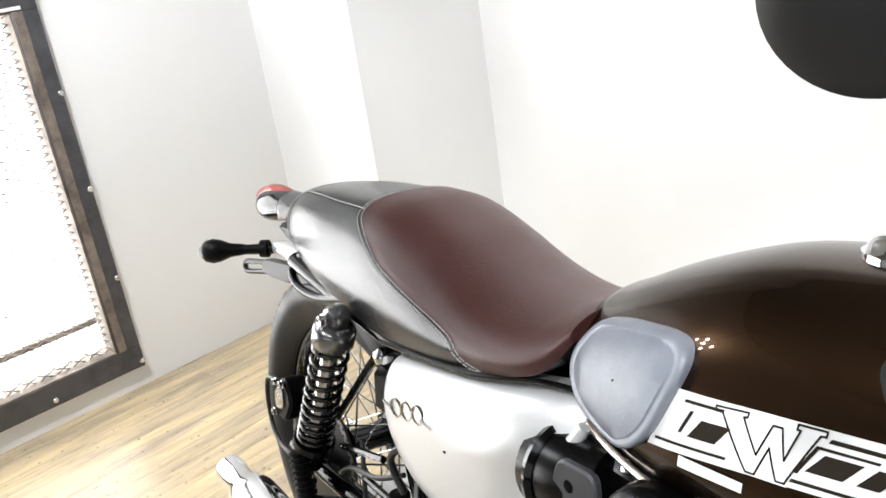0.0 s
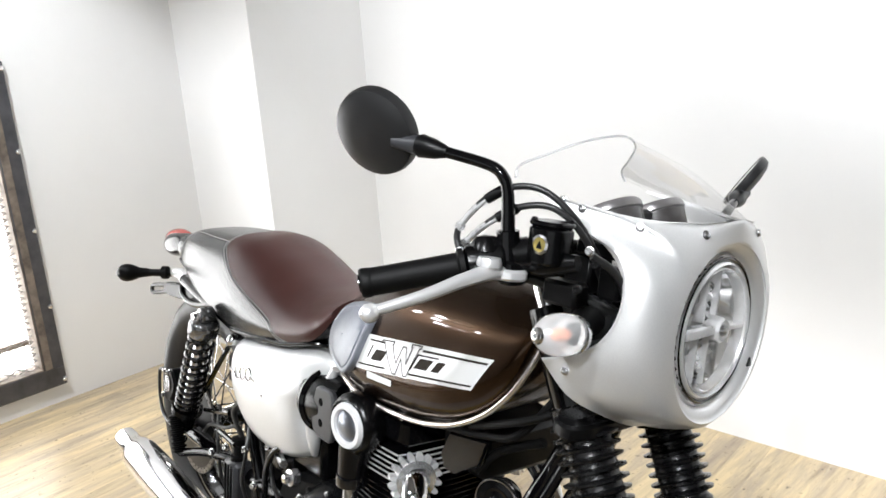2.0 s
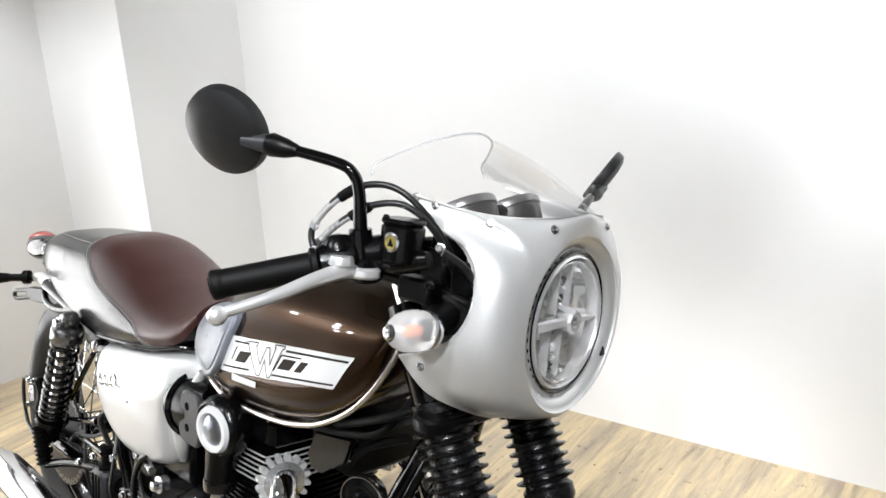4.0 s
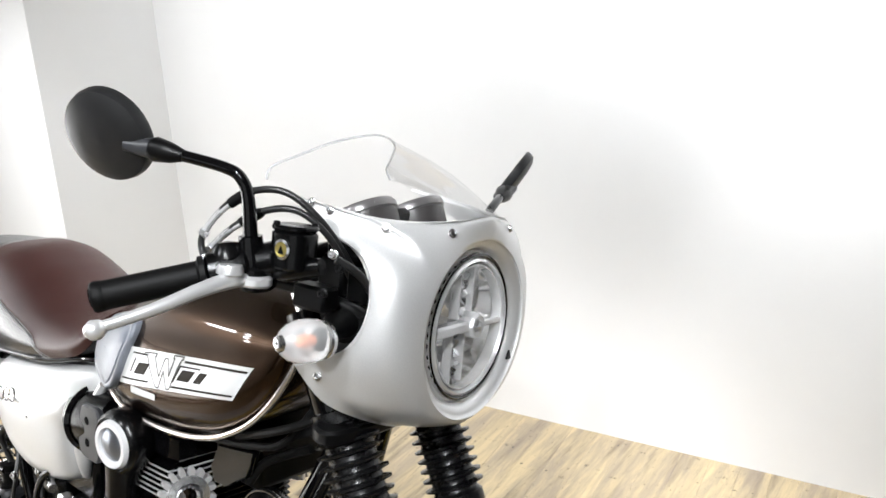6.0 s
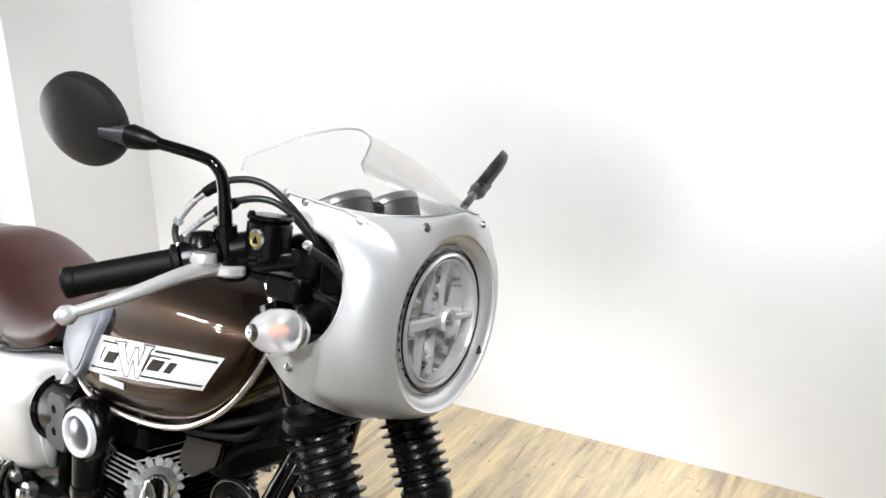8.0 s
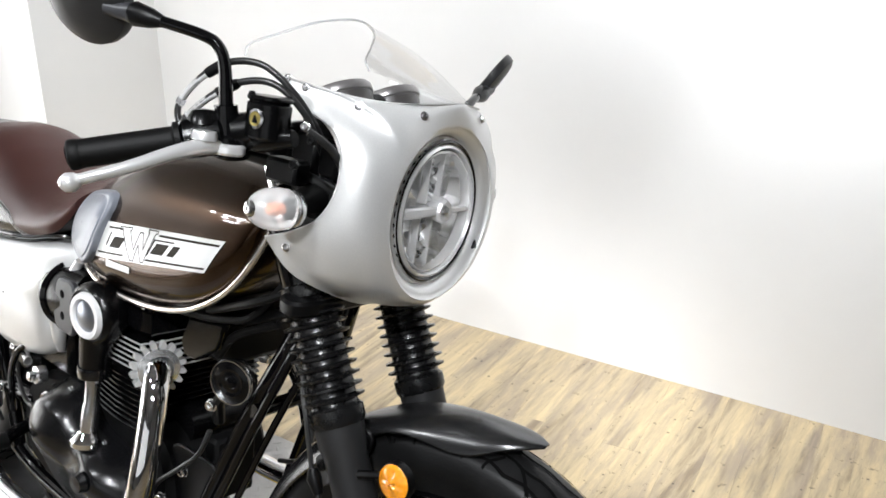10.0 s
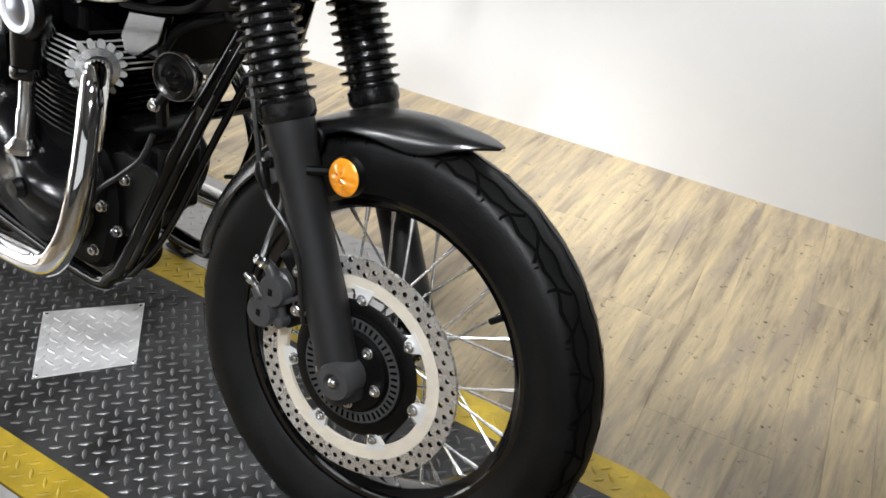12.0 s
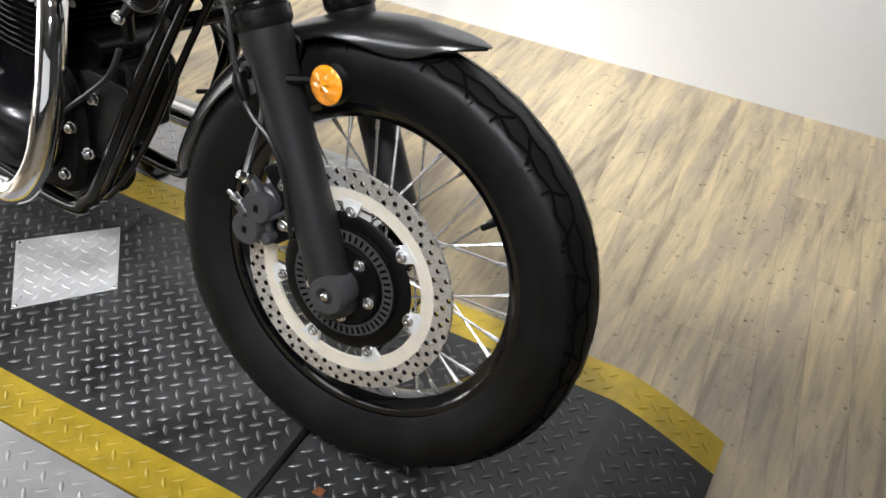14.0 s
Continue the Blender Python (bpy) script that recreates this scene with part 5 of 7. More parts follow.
    part("lever_knuckle", Geo().plate(ring_curve([(1.185, sg * 0.222), (1.212, sg * 0.218), (1.224, sg * 0.232), (1.214, sg * 0.250), (1.190, sg * 0.252)], 3), 2, 0.944, 0.957, 0.003), LEVER, lever, "bright alloy lever knuckle")
    part("lever_perch", Geo().plate(ring_curve([(1.15, sg * 0.17), (1.195, sg * 0.19), (1.215, sg * 0.22), (1.212, sg * 0.245), (1.190, sg * 0.244), (1.165, sg * 0.215), (1.14, sg * 0.20)], 3), 2, 0.938, 0.966, 0.003), ENGINE, lever)
    # mirror
    if sg < 0:
        st = [(1.196, -0.230, 0.960), (1.193, -0.235, 1.000), (1.191, -0.241, 1.044), (1.184, -0.2465, 1.064), (1.166, -0.2525, 1.0735), (1.120, -0.270, 1.0815), (1.086, -0.284, 1.086)]
        c, nrm = Vector((1.0225, -0.302, 1.0955)), Vector((0.218, -0.882, -0.419)).normalized()
    else:
        st = [(1.235, 0.205, 0.958), (1.232, 0.215, 0.990), (1.226, 0.240, 1.018), (1.222, 0.262, 1.030), (1.216, 0.285, 1.038), (1.210, 0.305, 1.042), (1.204, 0.322, 1.045)]
        c, nrm = Vector((1.190, 0.380, 1.070)), Vector((0.757, 0.383, -0.53)).normalized()
    mir = part("mirror_stem", Geo().tube(st, [0.0085, 0.0085, 0.0074, 0.0070, 0.0068, 0.0068, 0.0070], 14, 6), GLOSS, bike, "bent black mirror stem", STEER)
    part("stem_sleeve", Geo().tube(st[:2], [0.0155, 0.0135], 16), GLOSS, mir)
    v = (Vector(st[6]) - Vector(st[5])).normalized()
    j = Vector(st[6])
    part("stem_cone", Geo().tube([j - v * 0.034, j - v * 0.020, j, j + v * 0.007], [0.0070, 0.0115, 0.0145, 0.0115], 16), SATIN, mir)
    k_ = 1.0 if sg < 0 else 0.86
    pr = [(0.053, -0.0125), (0.0565, -0.0105), (0.0568, -0.004), (0.0545, 0.0045), (0.044, 0.0105), (0.026, 0.0135), (0.0, 0.0145)]
    part("mirror_head", Geo().lathe([(r * k_, h * k_) for r, h in pr], c, nrm, 40, False), FORK, mir, "round black mirror housing")
    part("mirror_glass", Geo().lathe([(0.0545 * k_, -0.0115 * k_), (0.0, -0.0118 * k_)], c, nrm, 40, False), MIRROR, mir)
    part("mirror_socket", Geo().tube([c + nrm * 0.008 + (j - c) * 0.45, j + v * 0.004], [0.007, 0.0125], 14), GREY_PLASTIC, mir)

# brake fluid reservoir with its sight glass
def rounded(x0, x1, y0, y1, r):
    """A rectangle's outline with round corners."""
    out = []
    for cx, cy, a in ((x1 - r, y1 - r, 0), (x0 + r, y1 - r, 90), (x0 + r, y0 + r, 180), (x1 - r, y0 + r, 270)):
        out += [(cx + r * math.cos(radians(a + 18 * k)), cy + r * math.sin(radians(a + 18 * k))) for k in range(6)]
    return out


res = part("brake_reservoir", Geo().plate(rounded(1.2145, 1.2620, -0.2335, -0.1895, 0.016), 2, 0.968, 1.011, 0.003), ENGINE, bike, "black brake fluid reservoir", STEER)
part("reservoir_cap", Geo().plate(rounded(1.2140, 1.2625, -0.2340, -0.1890, 0.0162), 2, 1.0115, 1.018, 0.002), ENGINE, res)
for x, y in ((1.223, -0.226), (1.254, -0.197)):
    part("cap_screw", bolt_geo((x, y, 1.018), (0, 0, 1), 0.0035, 0.003), SATIN, res)
part("sight_ring", Geo().lathe([(0.0115, -0.004), (0.0115, 0.001), (0.0085, 0.002), (0.0085, 0.0)], (1.2408, -0.2340, 0.9916), (0.0, -1, 0), 22, False), BRIGHT, res)
part("sight_glass", Geo().lathe([(0.0088, 0.0), (0.0, 0.0015)], (1.2408, -0.2340, 0.9916), (0.0, -1, 0), 20, False), GOLD, res, "yellowish round sight glass")
part("sight_mark", Geo().plate([(1.237, 0.987), (1.245, 0.987), (1.241, 0.996)], 1, -0.2371, -0.2359), SATIN, res, m=pose(0, 0, 0))
part("master_cylinder", Geo().tube([(1.170, -0.205, 0.962), (1.235, -0.212, 0.965), (1.275, -0.205, 0.975)], [0.012, 0.014, 0.010], 14), ENGINE, res)
for k, (x, y, z) in enumerate(((1.283, -0.196, 0.990), (1.290, -0.190, 0.975), (1.276, -0.20, 0.945))):
    part("hose_fitting", bolt_geo((x, y, z), (0.3, -1, 0.1), 0.0045, 0.008), BRIGHT if k == 0 else SATIN, res)

# cables and hoses round the bars
CABLES = [[(1.128, -0.236, 0.955), (1.115, -0.236, 0.985), (1.135, -0.228, 1.020), (1.165, -0.215, 1.046), (1.205, -0.195, 1.050), (1.240, -0.170, 1.020), (1.255, -0.13, 0.97), (1.24, -0.08, 0.93)],
          [(1.132, -0.232, 0.950), (1.122, -0.232, 0.968), (1.150, -0.226, 1.000), (1.185, -0.210, 1.026), (1.222, -0.190, 1.030), (1.252, -0.165, 1.000), (1.26, -0.13, 0.95), (1.245, -0.08, 0.91)]]
for pts in CABLES:
    cb = part("throttle_cable", Geo().tube(pts, 0.0042, 10, 8), CABLE, bike, "black throttle cable with a bright elbow", STEER)
    el = curve(pts[:4], 6)
    part("cable_elbow", Geo().tube(el[:-3], [0.0064] * 3 + [0.0038] * 4 + [0.0042] * (len(el) - 10), 12), LEVER, cb)
    part("elbow_nut", Geo().tube(el[7:9], 0.0066, 6), BRIGHT, cb)
    part("cable_ferrule", Geo().tube(el[-5:], [0.0062, 0.0066, 0.0066, 0.0066, 0.0050], 10), SATIN, cb)
part("front_brake_hose", Geo().tube([(1.286, -0.195, 0.985), (1.305, -0.17, 0.965), (1.30, -0.13, 0.92), (1.26, -0.09, 0.85), (1.24, -0.09, 0.78)], 0.005, 10, 6), CABLE, bike, "", STEER)
part("wiring_loom", Geo().tube([(1.15, -0.19, 0.945), (1.22, -0.15, 0.93), (1.27, -0.10, 0.90), (1.22, -0.04, 0.86), (1.16, 0.0, 0.82)], 0.008, 10, 6), CABLE, bike, "", STEER)
for k, (x, y, z, a, b, c_) in enumerate(((1.235, -0.165, 0.93, 0.05, 0.03, 0.03), (1.285, -0.145, 0.95, 0.03, 0.02, 0.04), (1.25, -0.12, 0.985, 0.06, 0.03, 0.02), (1.22, -0.10, 0.95, 0.04, 0.05, 0.05))):
    part("connector_block", Geo().box((x - a / 2, y - b / 2, z - c_ / 2), (x + a / 2, y + b / 2, z + c_ / 2), 0.004), SATIN, bike, "", STEER)


# -- fuel tank --
T_TOP = [(0.615, 0.735), (0.63, 0.782), (0.68, 0.815), (0.76, 0.856), (0.85, 0.890), (0.94, 0.905), (1.03, 0.911), (1.10, 0.913), (1.15, 0.908), (1.18, 0.901), (1.19, 0.895)]
T_LOW = [(0.615, 0.700), (0.65, 0.680), (0.72, 0.668), (0.82, 0.665), (0.95, 0.674), (1.03, 0.693), (1.08, 0.716), (1.12, 0.744), (1.155, 0.782), (1.175, 0.817), (1.186, 0.850), (1.19, 0.872)]
T_HALF = [(0.615, 0.050), (0.63, 0.080), (0.68, 0.113), (0.75, 0.138), (0.80, 0.150), (0.85, 0.155), (0.92, 0.1545), (1.02, 0.152), (1.09, 0.148), (1.14, 0.141), (1.17, 0.132), (1.186, 0.118), (1.19, 0.108)]


def tank_section(x):
    return lerp(T_LOW, x), lerp(T_TOP, x), lerp(T_HALF, x)


def tank_y(x, z):
    """Half width of the tank at a height."""
    lo, hi, w = tank_section(x)
    zm = lo + (hi - lo) * 0.24
    if z < zm:
        u = min((zm - z) / max(zm - lo, 1e-4), 1)
        return w * (1 - 0.16 * u ** 2.2)
    u = min((z - zm) / max(hi - zm, 1e-4), 1)
    return w * max(1 - u ** 2.1, 0) ** (1 / 2.05)


def tank_geo():
    g = Geo()
    rows = []
    xs = [0.615 + 0.575 * (0.5 - 0.5 * math.cos(math.pi * k / 44)) for k in range(45)]
    for x in xs:
        lo, hi, w = tank_section(x)
        half = []
        for k in range(19):
            t = k / 18
            if t < 0.3:
                z = lo + (hi - lo) * 0.24 * (t / 0.3)
            else:
                z = lo + (hi - lo) * (0.24 + 0.76 * math.sin((t - 0.3) / 0.7 * math.pi / 2))
            half.append((x, tank_y(x, z) if k < 18 else 0.0, z))
        row = half + [(a, -b, c) for a, b, c in half[::-1]][1:]
        rows.append(row)
    return g.grid(rows, True, True)


tank = part("fuel_tank", tank_geo(), TANK, bike, "bronze brown metallic fuel tank with a white stripe", smooth=60)
seam = []
for sg in (-1, 1):
    pts = []
    for k in range(60):
        x = 0.64 + 0.55 * math.sin(math.pi / 2 * k / 59)
        lo, hi, w = tank_section(x)
        pts.append((x, sg * w * 0.86, lo))
    pts += [(1.191, sg * 0.098, 0.884), (1.190, sg * 0.100, 0.894)]
    seam.append(pts)
for pts in seam:
    n = len(pts)
    part("tank_seam", Geo().tube([(x, y + math.copysign(0.005, y), z - 0.003) for x, y, z in pts], 0.0046, 10), material("tank_seam_paint", (0.80, 0.74, 0.68), 0.16, 0.9, vary=0.2, scale=60, bump=0.5, bump_scale=60), tank, "bright welded lower seam")
cap = part("filler_cap", Geo().lathe([(0.0, 0.020), (0.020, 0.0195), (0.030, 0.016), (0.036, 0.009), (0.038, 0.003), (0.042, 0.0), (0.043, -0.006)], (0.955, 0, 0.906), (-0.05, 0, 1), 36, False), CHROME, tank, "chrome filler cap")
part("cap_latch", Geo().box((0.93, -0.008, 0.924), (0.975, 0.008, 0.930), 0.003), CHROME, cap)


def decal(corners, off, n=18, m=6):
    """A patch on the tank's right side; corners as (x, z), bilinear."""
    (ax, az), (bx, bz), (cx, cz), (dx, dz) = corners
    rows = []
    for i in range(n + 1):
        u = i / n
        row = []
        for j in range(m + 1):
            v = j / m
            x = (ax * (1 - u) + bx * u) * (1 - v) + (dx * (1 - u) + cx * u) * v
            z = (az * (1 - u) + bz * u) * (1 - v) + (dz * (1 - u) + cz * u) * v
            row.append((x, -tank_y(x, z) - off, z))
        rows.append(row)
    return Geo().grid(rows, flip=True)


BL, BR, TR, TL = (0.812, 0.718), (1.0985, 0.767), (1.134, 0.820), (0.838, 0.780)


def band(u, v):
    """A place on the stripe: u along it, v up it."""
    x = (BL[0] * (1 - u) + BR[0] * u) * (1 - v) + (TL[0] * (1 - u) + TR[0] * u) * v
    z = (BL[1] * (1 - u) + BR[1] * u) * (1 - v) + (TL[1] * (1 - u) + TR[1] * u) * v
    return (x, z)


def on_band(u0, u1, v0, v1, s0=0.0, s1=0.0):
    return [band(u0 + s0, v0), band(u1 + s0, v0), band(u1 + s1, v1), band(u0 + s1, v1)]


stripe = part("tank_stripe", decal([BL, BR, TR, TL], 0.0012, 40, 14), WHITE_DECAL, tank, "white graphic stripe")
for u0, u1, v0, v1 in ((0.50, 0.985, 0.10, 0.16), (0.51, 0.985, 0.82, 0.885), (0.02, 0.29, 0.13, 0.18), (0.05, 0.19, 0.84, 0.89)):
    part("stripe_line", decal(on_band(u0, u1, v0, v1), 0.0018, 30, 2), BROWN_DECAL, stripe)
for u0, u1 in ((0.130, 0.230), (0.515, 0.620), (0.655, 0.715)):
    part("stripe_block", decal(on_band(u0, u1, 0.33, 0.64, 0, 0.014), 0.0018, 8, 6), BROWN_DECAL, stripe)
for u0, u1, v0, v1 in ((0.090, 0.103, 0.36, 0.74), (0.49, 0.503, 0.26, 0.74), (0.49, 0.66, 0.70, 0.745)):
    part("stripe_line", decal(on_band(u0, u1, v0, v1), 0.0018, 10, 6), BROWN_DECAL, stripe)
# serifed zigzag emblem: its outline
ZIGZAG = [(0.857, 0.789), (0.899, 0.794), (0.898, 0.789), (0.894, 0.788), (0.917, 0.756), (0.930, 0.791), (0.941, 0.792), (0.950, 0.762), (0.961, 0.796), (0.957, 0.796), (0.957, 0.801),
          (0.989, 0.804), (0.989, 0.799), (0.983, 0.798), (0.954, 0.739), (0.944, 0.738), (0.931, 0.768), (0.918, 0.735), (0.907, 0.734), (0.867, 0.785), (0.858, 0.784)]
ZIGZAG = [(0.882 + (x - 0.857) * 0.75, 0.7385 + (z - 0.735) * 0.80 + (x - 0.857) * 0.03) for x, z in ZIGZAG]
part("emblem_body", decal([(0.884, 0.770), (0.980, 0.782), (0.981, 0.7985), (0.884, 0.7825)], 0.0014, 16, 4), WHITE_DECAL, stripe)
part("emblem_foot", decal([(0.918, 0.7365), (0.957, 0.742), (0.958, 0.750), (0.917, 0.745)], 0.0014, 10, 2), WHITE_DECAL, stripe)
for k, p in enumerate(ZIGZAG):
    a, b = Vector(p), Vector(ZIGZAG[(k + 1) % len(ZIGZAG)])
    d = (b - a).normalized()
    n = Vector((-d.y, d.x)) * 0.0009
    a, b = a - d * 0.0007, b + d * 0.0007
    part("emblem_line", decal([tuple(a - n), tuple(b - n), tuple(b + n), tuple(a + n)], 0.0021, 8, 1), BROWN_DECAL, stripe)
part("maker_bar", decal([(0.850, 0.712), (0.917, 0.717), (0.918, 0.727), (0.851, 0.7235)], 0.0014, 10, 2), WHITE_DECAL, stripe, "small pale lettering bar")


# knee pads
def pad(sg):
    outline = ring_curve([(0.668, 0.762), (0.690, 0.787), (0.735, 0.804), (0.780, 0.8145), (0.812, 0.820), (0.834, 0.8185), (0.843, 0.807), (0.841, 0.786), (0.824, 0.740), (0.806, 0.715), (0.789, 0.702), (0.763, 0.694), (0.708, 0.702), (0.674, 0.716), (0.660, 0.738)], 4)
    n = len(outline)
    cx, cz = sum(p[0] for p in outline) / n, sum(p[1] for p in outline) / n
    rows = []
    for k, off in ((1.0, -0.004), (1.0, 0.008), (0.985, 0.0115), (0.95, 0.0132), (0.90, 0.0130), (0.88, 0.0118), (0.84, 0.0118), (0.82, 0.0135), (0.6, 0.0150), (0.3, 0.0155), (0.02, 0.0155)):
        row = []
        for x, z in outline:
            px, pz = cx + (x - cx) * k, cz + (z - cz) * k
            row.append((px, sg * (max(tank_y(px, pz), 0.06) + off), pz))
        rows.append(row)
    return Geo().grid(rows, True, flip=(sg < 0))


for sg in (-1, 1):
    part("knee_pad", pad(sg), PAD, bike, "blue-grey ribbed rubber knee pad", smooth=50)

# -- seat --
S_TOP = [(-0.135, 0.735), (-0.12, 0.768), (-0.07, 0.793), (0.0, 0.806), (0.10, 0.816), (0.20, 0.826), (0.26, 0.825), (0.34, 0.803), (0.42, 0.774), (0.50, 0.756), (0.58, 0.758), (0.625, 0.772), (0.66, 0.790)]
S_LOW = [(-0.135, 0.715), (-0.05, 0.688), (0.08, 0.665), (0.20, 0.650), (0.30, 0.648), (0.42, 0.660), (0.53, 0.680), (0.61, 0.702), (0.64, 0.725), (0.66, 0.755)]
S_HALF = [(-0.135, 0.050), (-0.115, 0.078), (-0.05, 0.103), (0.05, 0.120), (0.18, 0.130), (0.30, 0.138), (0.42, 0.142), (0.52, 0.140), (0.60, 0.134), (0.64, 0.122), (0.66, 0.110)]


def seat_y(x, z):
    lo, hi, w = lerp(S_LOW, x), lerp(S_TOP, x), lerp(S_HALF, x)
    u = min(max((z - lo) / max(hi - lo, 1e-4), 0), 1)
    p, q = lerp([(-0.2, 4.5), (0.25, 4.5), (0.45, 3.2), (0.66, 2.6)], x), lerp([(-0.2, 2.7), (0.25, 2.7), (0.45, 2.1), (0.66, 1.8)], x)
    return w * max(1 - u ** p, 0) ** (1 / q) * (0.93 + 0.07 * min(u * 4, 1))


def seat_pt(x, t, off=0.0):
    """A place on the seat's skin: t = 0 at the right lower edge, 0.5 on the crown, 1 at the left edge."""
    lo, hi = lerp(S_LOW, x), lerp(S_TOP, x)
    s = abs(1 - 2 * t)
    v = 1 - s
    z = lo + (hi - lo) * math.sin(v * math.pi / 2) ** 0.9 if v > 0 else lo
    y = seat_y(x, z) if s > 0 else 0
    sg = -1 if t < 0.5 else 1
    n = Vector((0, sg * s, 1 - s + 0.1)).normalized()
    crown = 0.0
    return Vector((x, sg * y, z + crown)) + n * off


def seat_geo(x0, x1, nx, edge=None, off=0.0, thick=False):
    rows = []
    for i in range(nx + 1):
        x = x0 + (x1 - x0) * i / nx
        rows.append([seat_pt(x, k / 40, off) for k in range(41)])
    g = Geo().grid(rows)
    g.add([p for p in rows[0]], [tuple(range(41))])
    g.add([p for p in rows[-1]], [tuple(range(41))[::-1]])
    g.grid([[r[0] for r in rows], [r[-1] for r in rows]])
    return g


seat = part("seat", seat_geo(-0.135, 0.656, 64), LEATHER, bike, "black and brown stitched cafe racer seat", smooth=70)


def seam_t(x):
    """How far up the side the brown panel's seam runs."""
    return lerp([(0.183, 0.50), (0.185, 0.42), (0.191, 0.35), (0.215, 0.295), (0.28, 0.215), (0.34, 0.187), (0.42, 0.165), (0.472, 0.128), (0.488, 0.085), (0.505, 0.035), (0.53, 0.0)], x)


def panel():
    rows = []
    n = 90
    for i in range(n + 1):
        x = 0.1835 + 0.4755 * (i / n) ** 1.35
        t0 = seam_t(x)
        rows.append([seat_pt(x, t0 + (1 - 2 * t0) * k / 30, 0.0016) for k in range(31)])
    return Geo().grid(rows).add(rows[-1], [tuple(range(31))[::-1]])


part("seat_panel", panel(), BROWN_LEATHER, seat, "smooth brown seat panel", smooth=70)
for d in (0.0, 0.012):
    line = [seat_pt(0.1835 - d * 0.6 + 0.3465 * (k / 60) ** 1.5, max(seam_t(0.1835 + 0.3465 * (k / 60) ** 1.5) - d, 0.001), 0.0022) for k in range(61)]
    for sg in (1, -1):
        g = Geo()
        for k in range(0, 60):
            p, q = line[k], line[k + 1]
            n_ = max(1, int((q - p).length / 0.0055))
            for j in range(n_):
                a, b = p.lerp(q, (j + 0.12) / n_), p.lerp(q, (j + 0.88) / n_)
                g.tube([(a.x, sg * a.y, a.z), (b.x, sg * b.y, b.z)], 0.0009, 5)
        part("stitching", g, THREAD, seat, "pale double stitching", smooth=0)
for d in (-0.004, 0.004):
    g = Geo()
    line = [seat_pt(-0.075 + d, 0.08 + 0.84 * k / 40, 0.001) for k in range(41)]
    g.tube(line, 0.0009, 5)
    part("stitching", g, THREAD, seat, "pale double stitching", smooth=0)
for sg in (1, -1):
    line = [seat_pt(-0.075 + 0.258 * k / 24, 0.378 - 0.022 * k / 24, 0.0014) for k in range(25)]
    part("stitching", Geo().tube([(p.x, sg * p.y, p.z) for p in line], 0.0010, 5), THREAD, seat, "pale stitching", smooth=0)
part("seat_base", Geo().plate(ring_curve([(-0.08, -0.07), (0.1, -0.105), (0.4, -0.125), (0.60, -0.10), (0.60, 0.10), (0.4, 0.125), (0.1, 0.105), (-0.08, 0.07)], 4), 2, 0.644, 0.656, 0.003), SATIN, bike)
part("seat_trim", Geo().tube([(0.285, -0.130, 0.640), (0.40, -0.134, 0.655), (0.52, -0.134, 0.674), (0.62, -0.118, 0.698), (0.68, -0.10, 0.70)], 0.0035, 8, 4), GLOSS, bike)
part("seat_bolt", Geo().lathe([(0.0, 0.014), (0.009, 0.013), (0.013, 0.009), (0.014, 0.0), (0.014, -0.02)], (0.290, -0.128, 0.618), (0.1, -1, 0.1), 18, False), CHROME, bike, "bright round seat bolt")

# -- side covers --
SC = [(0.300, 0.575), (0.316, 0.622), (0.345, 0.638), (0.42, 0.652), (0.54, 0.674), (0.63, 0.690), (0.685, 0.690), (0.698, 0.665), (0.672, 0.632), (0.645, 0.600), (0.634, 0.565), (0.640, 0.520), (0.625, 0.485), (0.57, 0.460), (0.50, 0.448), (0.43, 0.449), (0.37, 0.468), (0.325, 0.502), (0.303, 0.538)]


def cover(sg):
    o = ring_curve(SC, 4)
    n = len(o)
    cx, cz = 0.49, 0.565
    rows = []
    for k, d in ((1.0, 0.100), (1.0, 0.118), (0.992, 0.126), (0.975, 0.133), (0.95, 0.139), (0.91, 0.1445), (0.85, 0.1490), (0.77, 0.1525), (0.66, 0.1555), (0.52, 0.158), (0.36, 0.1596), (0.18, 0.1605), (0.02, 0.161)):
        row = []
        for x, z in o:
            px, pz = cx + (x - cx) * k, cz + (z - cz) * k
            row.append((px, sg * (d - 1.1 * max(0.0, pz - 0.59) ** 1.6 - 0.6 * max(0.0, px - 0.60) ** 1.5), pz))
        rows.append(row)
    return Geo().grid(rows, True, flip=(sg < 0))


